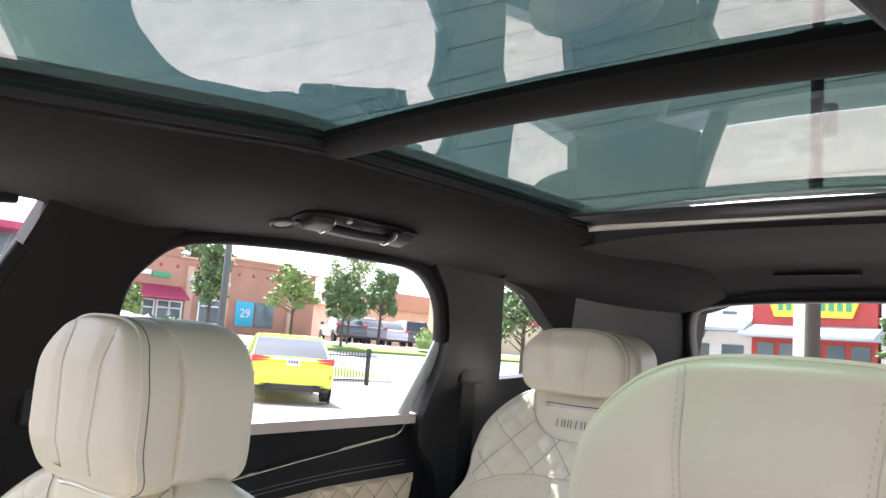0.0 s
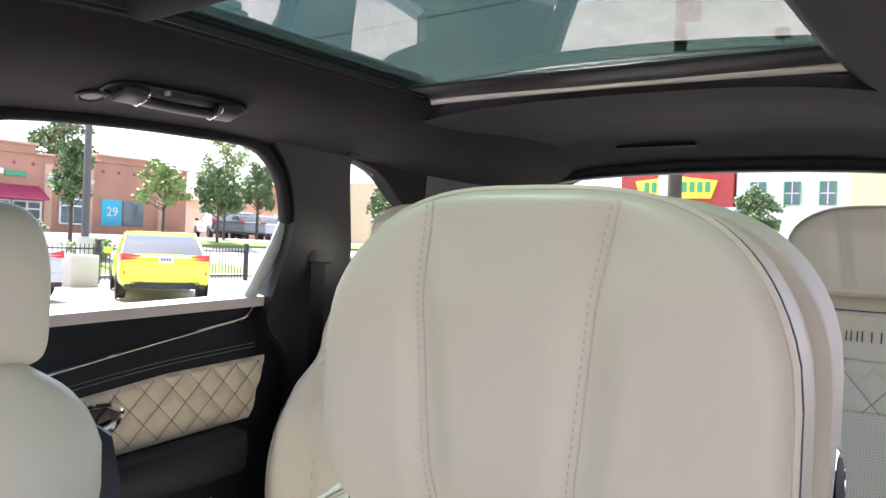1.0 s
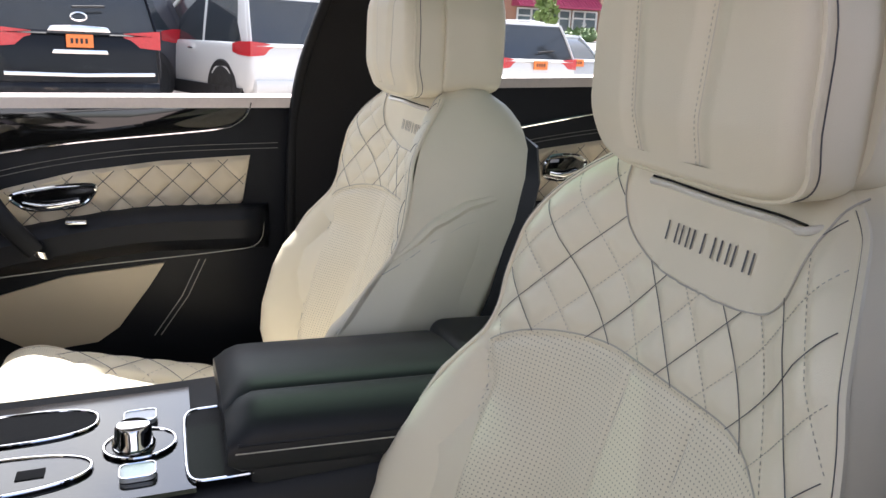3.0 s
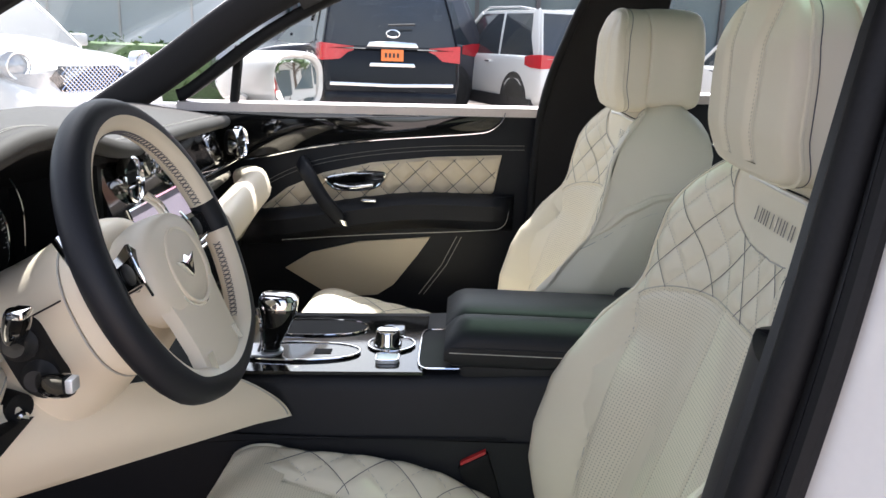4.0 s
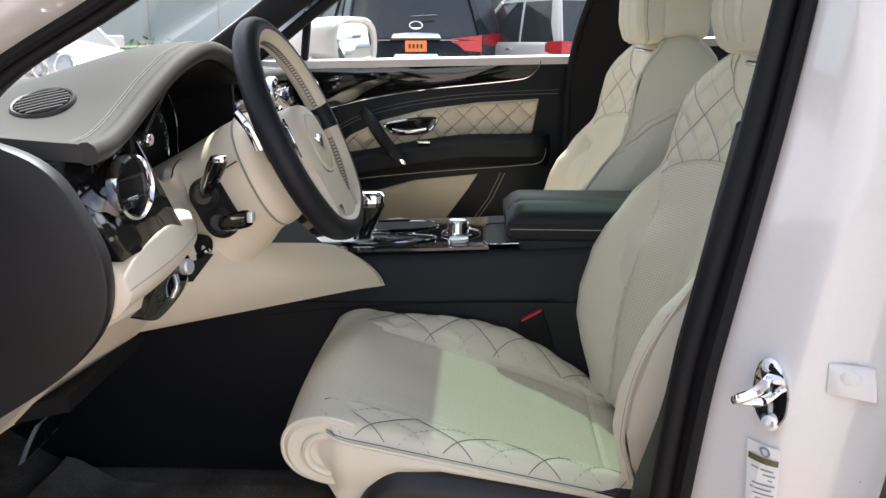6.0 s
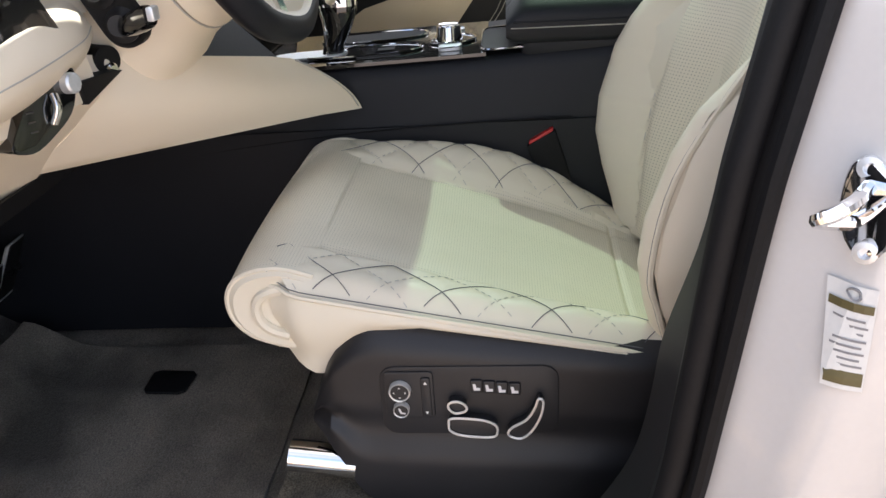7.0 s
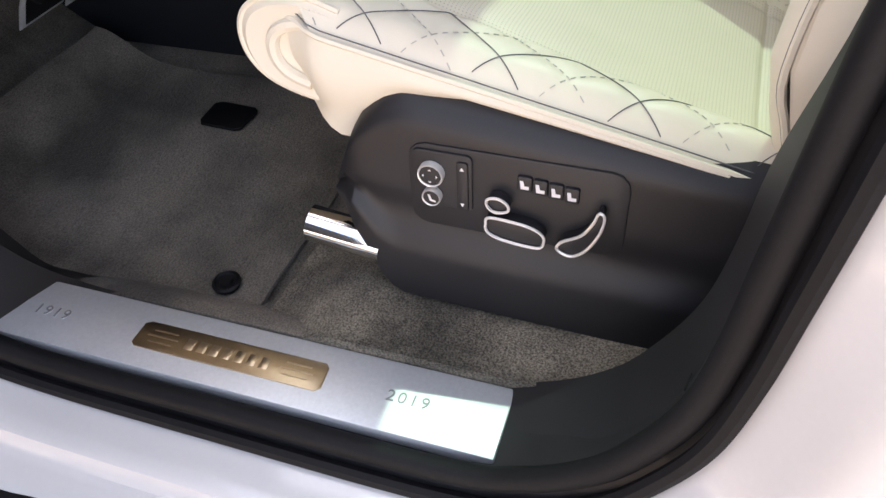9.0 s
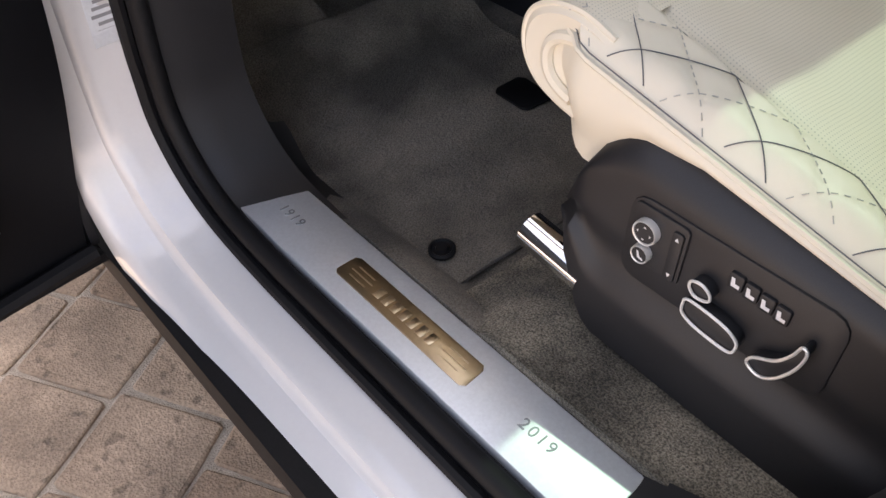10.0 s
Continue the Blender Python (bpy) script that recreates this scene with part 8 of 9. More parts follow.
TILT = (-0.97, -0.25)
suv1, C1, h1 = vehicle("black full-size SUV with orange plate, parked in the lot", (-10.1, -0.32), TILT, 5.2, 2.03, 1.92, paints["black"], True, orange_plate, 1.15)
part("plate_trim", Mesh().rings([[C1(u, w, z) for w, z in ((-0.36, 1.155), (0.36, 1.155), (0.32, 1.215), (0, 1.235), (-0.32, 1.215))] for u in (0.06, -0.025)]), chrome, suv1, "chrome bar over the plate", bevel=0.008)
part("lower_plate_trim", Mesh().rings([[C1(u, w, z) for w, z in ((-0.32, 0.895), (0.32, 0.895), (0.30, 0.945), (-0.30, 0.945))] for u in (0.05, -0.02)]), chrome, suv1, "chrome strip under the plate", bevel=0.006)
part("bumper_trim", beam([C1(-0.055, -0.85, 0.66), C1(-0.065, 0, 0.645), C1(-0.055, 0.85, 0.66)], 0.05, 0.03, (1, 0, 0)), chrome, suv1, "chrome bumper strip")
part("badge", Mesh().tube([C1(-0.005, 0.09 * math.cos(t), 1.33 + 0.05 * math.sin(t)) for t in [2 * math.pi * i / 24 for i in range(24)]], 0.012, 6, close=True), chrome, suv1, "plain chrome oval badge")
part("rear_wiper", beam([C1(0.10, 0.05, 1.44), C1(0.12, -0.32, 1.46)], 0.03, 0.03, (1, 0, 0)), black_plastic, suv1, "black rear wiper")
suv2, C2, h2 = vehicle("white compact SUV with black sills, parked in the lot", (-11.75, 2.63), (-0.905, -0.425), 4.65, 1.84, 1.78, paints["white"], True, None, 1.0)
part("side_cladding", Mesh().rings([[C2(u, -0.0 + sg * 0.0 + w, z) for w, z in ((0.93, 0.22), (0.93, 0.42), (-0.93, 0.42), (-0.93, 0.22))] for sg in (1,) for u in (0.25, 3.9)]), black_plastic, suv2, "black lower cladding")
suv3, C3, h3 = vehicle("white crossover with orange plate, parked in the lot", (-12.6, 7.0), TILT, 4.6, 1.85, 1.62, paints["white"], True, orange_plate, 0.9)
part("rear_wiper", beam([C3(0.10, 0.0, 1.10), C3(0.14, -0.40, 1.14)], 0.025, 0.025, (1, 0, 0)), black_plastic, suv3, "black rear wiper")
vehicle("silver hatchback parked behind the white crossover", (-15.2, 9.1), (-0.96, -0.05), 4.3, 1.78, 1.46, paints["silver"], False, orange_plate, 0.8)
ym, CY, hy = vehicle("bright yellow-green sports saloon parked by the fence", (-14.0, 11.45), (-0.853, 0.522), 4.95, 1.90, 1.47, paints["yellow"], False, shade("white_plate", (0.6, 0.65, 0.75), 0.5, bump=0), 1.0, rim_dark=True)
part("diffuser", Mesh().rings([[CY(u, w, z) for u, z in ((-0.06, 0.26), (-0.07, 0.40), (0.2, 0.42), (0.25, 0.24))] for w in (-0.62, 0.62)]), black_plastic, ym, "black rear diffuser", bevel=0.02)
for sg in (-1, 1):
    for d in (0.50, 0.64):
        part("exhaust", Mesh().spin(CY(0.05, sg * d, 0.36), CY(-1, 0, 0) - CY(0, 0, 0), [(0.055, 0), (0.055, 0.13), (0.045, 0.135), (0.042, 0.05), (0.001, 0.05)], 16), black_plastic, ym, "dark exhaust tip")
    part("side_reflector", Mesh().rings([[CY(u, sg * w, z) for w, z in ((0.80, 0.46), (0.83, 0.46), (0.84, 0.64), (0.81, 0.64))] for u in (0.03, -0.02)]), red_lens, ym, "upright red reflector")
part("boot_spoiler", beam([CY(0.25, -0.66, 0.965), CY(0.18, 0, 0.985), CY(0.25, 0.66, 0.965)], 0.10, 0.02, (0, 0, 1)), paints["yellow"], ym, "yellow boot lip")
# white luxury saloon facing this way beyond the windscreen
bl, CB, hb_ = vehicle("white luxury car with round headlamps and mesh grille", (-8.9, -7.30), (0.47, 0.88), 5.1, 2.0, 1.82, paints["white"], True, None, 0.6)
part("bonnet", Mesh().shell(lambda u, v: CB(5.04 - 2.1 * v - 0.20 * (2 * u - 1) ** 2 * (1 - v), (2 * u - 1) * (0.74 + 0.16 * v), 0.94 + 0.30 * v ** 0.55 - 0.13 * abs(2 * u - 1) ** 2.4 * (1 - 0.4 * v)), 24, 24, (0, 0, -0.06)), paints["white"], bl, "domed white bonnet")
part("mesh_grille", Mesh().rings([[CB(u, w, z) for w, z in ((-0.33, 0.66), (0.33, 0.66), (0.38, 0.86), (0.30, 0.95), (-0.30, 0.95), (-0.38, 0.86))] for u in (4.86, 5.06)]), black_plastic, bl, "dark grille field", bevel=0.01)
gm = Mesh()
for k in range(-16, 17):
    for sg in (1, -1):
        a0, a1 = 0.045 * k, 0.045 * k + sg * 0.28
        pts = [(a0 + (a1 - a0) * t, 0.67 + 0.27 * t) for t in (0, 0.25, 0.5, 0.75, 1)]
        pts = [(a, z) for a, z in pts if abs(a) < 0.355]
        if len(pts) > 1:
            gm.tube([CB(5.065, a, z) for a, z in pts], 0.006, 4)
part("grille_mesh", gm, chrome, bl, "chrome diamond mesh", kind="stuff")
for sg in (-1, 1):
    for w, z, r in ((0.68, 0.95, 0.125), (0.90, 0.93, 0.085)):
        lampo = part("round_headlamp", Mesh().spin(CB(4.86 - 0.25 * (w - 0.6), sg * w, z), CB(1, sg * 0.35, 0.1) - CB(0, 0, 0), [(r, 0), (r, 0.12), (r * 0.9, 0.14), (r * 0.85, 0.12), (r * 0.3, 0.15), (0.001, 0.155)], 24), clear_lens, bl, "round headlamp")
        part("lamp_ring", Mesh().tube([CB(5.0 - 0.25 * (w - 0.6), sg * (w + 0.9 * r * math.cos(t)), z + 0.9 * r * math.sin(t)) for t in [2 * math.pi * i / 24 for i in range(24)]], 0.010, 6, close=True), chrome, lampo)
vehicle("dark green off-road wagon parked before the hedge", (-14.4, 0.6), (0.5, -0.86), 4.5, 1.9, 1.95, paints["dark"], True, None, 0.5)
for k, (x, y) in enumerate(((-33.2, 29.6), (-34.8, 32.6), (-36.5, 36.0), (-38.0, 39.5))):
    vehicle(("black saloon", "grey saloon", "silver saloon", "black SUV")[k] + " in the far car park", (x, y), (-0.9, 0.43), 4.6, 1.8, 1.48 if k < 3 else 1.7, paints[("dark", "grey", "silver", "dark")[k]], k == 3, None, 0.7, group="far parked cars", lift=1.35)
vehicle("pale blue car behind the tailgate", (-2.6, 11.2), (0.3, 0.95), 4.4, 1.8, 1.50, paints["pale_blue"], False, None, 0.7)

# ---- fence, post, planter, lamp ----
iron = shade("black_iron", (0.015, 0.015, 0.016), 0.5)
fence = thing("iron_fence", (-19.8, 15.0, 0.0), "black iron railing fence between car park and verge", "fence")
FY0, FY1, FX = 3.0, 19.2, -20.2
for z in (0.16, 0.95):
    part("rail", Mesh().box(FX - 0.02, FX + 0.02, FY0, FY1, z - 0.02, z + 0.02), iron, fence)
bar_mesh = None
for i in range(int((FY1 - FY0) / 0.13)):
    y = FY0 + 0.13 * i
    if bar_mesh is None:
        b0_ = part("bar", Mesh().box(FX - 0.009, FX + 0.009, FY0 - 0.009, FY0 + 0.009, 0.05, 1.08), iron, fence, flat=True)
        bar_mesh = b0_.data
    else:
        b_ = new("bar", bar_mesh)
        b_.parent, b_.location = fence, (0, 0.13 * i, 0)
for y in (FY0, 8.4, 13.8, FY1):
    part("post", Mesh().box(FX - 0.06, FX + 0.06, y - 0.06, y + 0.06, -0.05, 1.22), iron, fence, "square fence post", bevel=0.01)
part("planter", Mesh().box(-19.7, -19.0, 12.3, 13.1, -0.05, 0.80), concrete, None, "pale square concrete planter by the fence", bevel=0.03, category="planter")


def lamp_post(x, y, h, z0=0.0):
    r = thing("lamp_post", (x, y, z0), "tall dark steel car park lamp post", "lamp post")
    part("pole", Mesh().tube([(x, y, z0 - 0.1), (x, y, z0 + h)], [0.13, 0.10], 12), iron_grey, r)
    part("base", Mesh().tube([(x, y, z0 - 0.1), (x, y, z0 + 0.7)], 0.28, 16), concrete, r, "concrete base")
    part("head", Mesh().box(x - 0.15, x + 0.65, y - 0.18, y + 0.18, z0 + h - 0.05, z0 + h + 0.12), iron_grey, r, "lamp head", bevel=0.03)


iron_grey = shade("dark_grey_steel", (0.08, 0.08, 0.085), 0.5)
lamp_post(-24.1, 15.8, 8.0, 0.55)
lamp_post(-39.0, 43.5, 7.0, 1.35)

# ---- trees, hedge, bushes ----
bark = shade("bark", (0.09, 0.065, 0.045), 0.95, var=0.4, grain=60, bump=0.6, depth=0.01)
leaf_dark = shade("green_leaves", (0.098, 0.165, 0.058), 0.6, var=0.45, scale=2.5, grain=30, bump=0)
leaf_light = shade("light_green_leaves", (0.19, 0.27, 0.075), 0.6, var=0.4, scale=2.5, grain=30, bump=0)


def leaves(m, centre, radii, n, size, rng):
    for _ in range(n):
        while True:
            d = Vector((rng.uniform(-1, 1), rng.uniform(-1, 1), rng.uniform(-1, 1)))
            if 0.15 < d.length < 1:
                break
        d *= (0.55 + 0.45 * noise.noise(d * 2.2 + Vector(centre) * 0.7)) * 1.25
        p = Vector(centre) + Vector((d.x * radii[0], d.y * radii[1], d.z * radii[2]))
        a = Vector((rng.uniform(-1, 1), rng.uniform(-1, 1), rng.uniform(-1, 1))).normalized() * size * rng.uniform(0.6, 1.3)
        b = a.orthogonal().normalized() * size * 0.55
        m.add([p - a, p + b, p + a, p - b], [(0, 1, 2, 3)])


def tree(x, y, z, h, r, mat, label, seed, n=900, trunk=0.35, size=0.17):
    rng = random.Random(seed)
    t = thing("tree", (x, y, z), label, "tree")
    tm = Mesh().tube([(x, y, z - 0.2), (x + 0.03, y, z + h * 0.3), (x, y + 0.05, z + h * 0.65), (x, y, z + h * 0.9)], [0.09 * h / 4, 0.07 * h / 4, 0.04 * h / 4, 0.01], 8)
    crown_ = Mesh()
    for k in range(26):
        # limbs shorten to the top, each with its own clump
        hh = trunk + 0.06 + (0.88 - trunk) * (k + rng.uniform(0, 1)) / 26
        a, q = rng.uniform(0, 6.28), math.sin(math.pi * min(0.97, 0.22 + 0.74 * (hh - trunk) / (1 - trunk))) ** 0.8
        reach = r * q * rng.uniform(0.45, 0.80)
        tip = Vector((x + reach * math.cos(a), y + reach * math.sin(a), z + h * (hh + 0.03)))
        tm.tube([(x, y, z + h * (hh - 0.10)), tip], [0.028, 0.006], 5)
        leaves(crown_, tip, (r * 0.34, r * 0.34, h * 0.085), n // 11, size * 0.55, rng)
    leaves(crown_, (x, y, z + h * (trunk + 1) / 2), (r * 0.75, r * 0.75, h * (1 - trunk) * 0.42), n // 2, size * 0.6, rng)
    part("trunk", tm, bark, t, "brown trunk and limbs")
    part("crown", crown_, mat, t, "", flat=True, kind="stuff")


tree(-27.5, 17.3, 0.9, 3.9, 0.85, leaf_dark, "young upright street tree with dark green crown", 1)
tree(-30.0, 23.1, 1.25, 3.5, 1.4, leaf_light, "street tree with thin yellow-green crown", 2, 700)
tree(-29.0, 25.3, 1.2, 3.3, 1.3, leaf_dark, "round dark green street tree", 3, 1300)
tree(-33.5, 31.8, 1.35, 4.2, 1.3, leaf_dark, "upright green tree beside the car park", 4, 1200)
tree(-37.0, 32.5, 1.35, 6.0, 1.9, leaf_light, "taller tree behind the car park", 5, 900)
tree(-31.5, 27.8, 1.35, 2.8, 1.0, leaf_light, "small light green tree", 6, 600)
tree(-45.0, 27.0, 1.35, 6.6, 3.0, leaf_dark, "distant tree behind the brick building", 7, 900, size=0.3)
tree(-46.0, 21.0, 1.35, 6.6, 2.6, leaf_dark, "distant tree behind the brick building", 8, 900, size=0.3)
tree(-28.5, 14.6, 1.0, 2.0, 0.6, leaf_light, "small shrub tree before the shop", 9, 400)
tree(-18.5, 38.5, 1.0, 4.2, 1.3, leaf_dark, "green tree before the red restaurant", 10, 900)
tree(-8.2, 37.0, 1.0, 3.4, 1.2, leaf_dark, "green tree before the white house", 11, 900)
tree(-17.0, 23.5, 0.0, 4.6, 1.4, leaf_dark, "green tree beyond the quarter window", 12, 900)


def bush(x, y, z, r, h, mat, label, seed):
    m = Mesh()
    leaves(m, (x, y, z + h * 0.5), (r, r, h * 0.6), 500, 0.10, random.Random(seed))
    m.spin((x, y, z - 0.05), (0, 0, 1), [(r * 0.5, 0), (r * 0.7, h * 0.4), (r * 0.4, h * 0.8), (0.01, h * 0.85)], 10)
    part("bush", m, mat, None, label, category="bush", flat=True)


bush(-29.0, 31.0, 1.35, 0.8, 1.0, leaf_light, "light green round bush on the grass island", 21)
bush(-25.0, 16.6, 0.6, 1.0, 0.6, leaf_light, "low light green bush round the lamp post", 22)
bush(-31.8, 18.0, 1.3, 0.9, 0.6, leaf_dark, "low dark bush before the shop window", 23)
hm = Mesh()
rng_h = random.Random(31)
for k in range(26):
    leaves(hm, (-13.4 - 0.15 * (k % 2), -9.5 + 0.30 * k, 0.60), (0.45, 0.42, 0.66), 240, 0.070, rng_h)
part("hedge", hm, leaf_dark, None, "clipped dark green hedge along the lot", category="hedge", flat=True, kind="stuff")
part("hedge_core", Mesh().box(-13.7, -13.2, -9.6, -1.8, -0.05, 0.98), leaf_dark, None, "dense inside of the clipped hedge", category="hedge", kind="stuff", bevel=0.1)

# ---- buildings ----
brick = shade("tan_red_brick", (0.42, 0.22, 0.15), 0.9, var=0.2, scale=1.2, grain=25, bump=0.3, depth=0.01)
brick_pale = shade("pale_brick", (0.55, 0.36, 0.26), 0.9, var=0.15, scale=1.2, grain=25, bump=0.3, depth=0.01)
awning_mat = shade("magenta_awning", (0.36, 0.035, 0.10), 0.6, var=0.1)
shop_glass = shade("shop_window", (0.12, 0.16, 0.18), 0.08, var=0.2, scale=1.0, bump=0)
white_render = shade("white_render", (0.72, 0.73, 0.72), 0.8, var=0.06, scale=0.8, grain=40)
red_render = shade("red_render", (0.38, 0.05, 0.045), 0.7, var=0.1)
yellow_sign = shade("yellow_sign", (0.80, 0.62, 0.05), 0.5, bump=0)
green_sign = shade("green_sign", (0.05, 0.30, 0.15), 0.5, bump=0)
blue_sign = shade("blue_poster", (0.05, 0.42, 0.60), 0.5, var=0.1)
roof_grey = shade("grey_blue_roof", (0.36, 0.42, 0.48), 0.7, var=0.1)
BX = -35.0
shop = thing("brick_shop", (BX, 20, 1.3), "tan brick shop building with magenta awning and stepped parapet", "building")


def wall_piece(name, y0, y1, z0, z1, mat, d=0.0, label="", parent=shop, deep=0.3, x=BX):
    return part(name, Mesh().box(x - deep, x + d, y0, y1, z0, z1), mat, parent, label, bevel=0.01)


wall_piece("wall", 5.0, 28.2, 1.0, 4.75, brick, 0.0, "tan brick wall", deep=9)
wall_piece("parapet", 16.0, 20.0, 4.75, 5.15, brick, 0.05, "raised parapet")
wall_piece("parapet", 23.0, 26.2, 4.75, 5.05, brick, 0.05, "raised parapet")
for y0, y1, z in ((5.0, 16.0, 4.75), (15.9, 20.1, 5.15), (20.0, 23.1, 4.75), (22.9, 26.3, 5.05), (26.2, 28.3, 4.75)):
    wall_piece("coping", y0, y1, z, z + 0.10, brick_pale, 0.14, "pale coping", deep=0.4)
for y in (15.2, 20.6, 22.6, 26.6):
    wall_piece("pilaster", y - 0.18, y + 0.18, 1.1, 4.4, brick_pale, 0.12, "pale brick pilaster")
    wall_piece("wall_lamp", y - 0.14, y + 0.14, 3.65, 3.85, concrete, 0.26, "square wall lamp", deep=0)
for k in range(14):
    wall_piece("brick_vent", 15.6 + 0.85 * k, 15.75 + 0.85 * k, 4.25, 4.40, awning_mat, 0.02, "", deep=0)
aw = part("awning", Mesh().rings([[(BX, y, 3.35), (BX + 0.95, y, 2.80), (BX + 0.95, y, 2.72), (BX, y, 2.72)] for y in [15.9 + 0.18 * i for i in range(25)]]), awning_mat, shop, "ribbed magenta metal awning", flat=True)
for k in range(24):
    part("awning_rib", Mesh().tube([(BX + 0.02, 16.0 + 0.18 * k, 3.37), (BX + 0.97, 16.0 + 0.18 * k, 2.81)], 0.022, 5), awning_mat, aw)
for y0, y1, z0, z1, nm in ((16.2, 17.6, 1.5, 2.65, "w"), (17.75, 18.9, 1.35, 2.65, "d"), (19.05, 20.3, 1.5, 2.65, "w"), (21.2, 22.4, 1.75, 2.9, "w"), (10.0, 14.6, 1.6, 2.8, "w")):
    win = wall_piece("shop_window" if nm == "w" else "shop_door", y0, y1, z0, z1, shop_glass, 0.03, "dark shop glazing", deep=0.1)
    for yy in (y0, (y0 + y1) / 2, y1):
        part("mullion", Mesh().box(BX + 0.02, BX + 0.09, yy - 0.04, yy + 0.04, z0, z1), white_render, win)
    for zz in (z0, z0 + (z1 - z0) * 0.72, z1):
        part("transom", Mesh().box(BX + 0.02, BX + 0.085, y0, y1, zz - 0.035, zz + 0.035), white_render, win)
for y0, y1, mat in ((23.3, 24.35, blue_sign), (24.45, 25.6, shop_glass)):
    wall_piece("poster", y0, y1, 1.75, 3.0, mat, 0.05, "large window poster", deep=0.1)
p29 = Matrix.Translation((BX + 0.06, 23.85, 2.40)) @ Euler((radians(90), 0, radians(90))).to_matrix().to_4x4()
lettering("poster_number", "29", 0.62, p29, white_render, shop, "white number", thick=0.01)
lettering("poster_number", "29", 0.28, Matrix.Translation((BX + 0.10, 19.65, 2.05)) @ Euler((radians(90), 0, radians(90))).to_matrix().to_4x4(), white_render, shop, "white number", thick=0.01)
wall_piece("shop_sign", 17.4, 18.6, 3.78, 4.02, white_render, 0.08, "white sign bar", deep=0)
wall_piece("shop_sign", 18.65, 19.6, 3.72, 3.95, green_sign, 0.08, "green sign bar", deep=0)
# house and pale building further along
house = thing("far_house", (-50, 46, 1.3), "low brick house with grey roof beyond the car park", "building")
part("wall", Mesh().box(-54, -48, 42, 54, 1.2, 4.2), brick_pale, house, "pale brick wall")
part("roof", Mesh().prism([(41.5, 4.2), (54.5, 4.2), (52, 5.6), (44, 5.6)], lambda y, z: (-54.4, y, z), (6.8, 0, 0)), brick, house, "hipped roof")
for y in (44, 47.5, 51):
    part("window", Mesh().box(-48.02, -47.93, y - 0.6, y + 0.6, 2.2, 3.4), white_render, house, "white window")
tan = thing("tan_building", (-36, 47, 1.3), "tan rendered building at the car park's edge", "building")
part("wall", Mesh().box(-42, -36, 44.5, 58, 1.2, 5.6), shade("tan_render", (0.58, 0.48, 0.32), 0.8), tan, "tan wall")
part("band", Mesh().box(-35.99, -35.9, 44.5, 58, 3.6, 3.9), red_render, tan, "red band")

# beyond the tailgate
RY = 40.0
rest = thing("red_restaurant", (-13, RY, 1.0), "red restaurant front with yellow sign and grey-blue canopy", "building")
part("wall", Mesh().box(-15.6, -10.0, RY, RY + 10, 0.6, 5.9), red_render, rest, "red wall")
part("sign", Mesh().prism([(-14.5, 4.15), (-11.0, 4.15), (-10.7, 5.0), (-12.7, 5.25), (-14.8, 5.0)], lambda x, z: (x, RY - 0.15, z), (0, 0.15, 0)), yellow_sign, rest, "yellow sign board", bevel=0.03)
for k in range(9):
    part("sign_bar", Mesh().box(-14.3 + 0.38 * k, -14.08 + 0.38 * k, RY - 0.2, RY - 0.15, 4.45, 4.95), green_sign, rest)
part("canopy", Mesh().rings([[(x, RY, 3.75), (x, RY - 1.3, 3.25), (x, RY - 1.3, 3.12), (x, RY, 3.12)] for x in (-15.8, -9.8)]), roof_grey, rest, "grey-blue canopy")
for k in range(5):
    part("window", Mesh().box(-15.3 + 1.06 * k, -14.5 + 1.06 * k, RY - 0.05, RY, 1.6, 2.9), shop_glass, rest, "dark window")
wing = thing("white_shopfront", (-18, RY, 1.0), "white shopfront with pale blue roof beside the restaurant", "building")
part("wall", Mesh().box(-26, -15.65, RY + 0.5, RY + 9, 0.6, 4.4), white_render, wing, "white wall")
part("roof", Mesh().rings([[(x, RY + 0.4, 4.2), (x, RY - 1.0, 3.5), (x, RY - 1.0, 3.35), (x, RY + 0.4, 3.35)] for x in (-26.2, -15.6)]), roof_grey, wing, "pale blue roof slope")
for k in range(5):
    part("window", Mesh().box(-24.5 + 1.8 * k, -23.4 + 1.8 * k, RY + 0.42, RY + 0.5, 1.3, 2.7), shop_glass, wing, "dark window")
    part("window", Mesh().box(-24.5 + 1.8 * k, -23.8 + 1.8 * k, RY + 0.42, RY + 0.5, 4.25, 4.4), shop_glass, wing)
vil = thing("white_house", (-4, RY, 1.0), "white rendered house with small green windows", "building")
part("wall", Mesh().box(-9.9, 2.5, RY + 0.2, RY + 9, 0.6, 6.3), white_render, vil, "white wall")
for k, x in enumerate((-8.9, -7.4, -5.9, -3.6, -1.8, 0.4)):
    w_ = part("window", Mesh().box(x - 0.32, x + 0.32, RY + 0.10, RY + 0.2, 3.9, 4.9), shop_glass, vil, "small window")
    part("window_frame", Mesh().tube([(x - 0.33, RY + 0.09, 3.88), (x + 0.33, RY + 0.09, 3.88), (x + 0.33, RY + 0.09, 4.92), (x - 0.33, RY + 0.09, 4.92)], 0.04, 4, close=True), green_sign, w_)
    part("glazing_bar", Mesh().box(x - 0.02, x + 0.02, RY + 0.08, RY + 0.1, 3.9, 4.9).box(x - 0.32, x + 0.32, RY + 0.08, RY + 0.1, 4.38, 4.42), white_render, w_)
part("yellow_bay", Mesh().box(-4.9, -1.0, RY - 0.2, RY + 0.2, 0.6, 5.4), shade("cream_yellow_render", (0.70, 0.62, 0.35), 0.8), vil, "cream-yellow bay")
sp = thing("sign_post", (-11.6, 30, 0.5), "pale square sign post before the restaurant", "post")
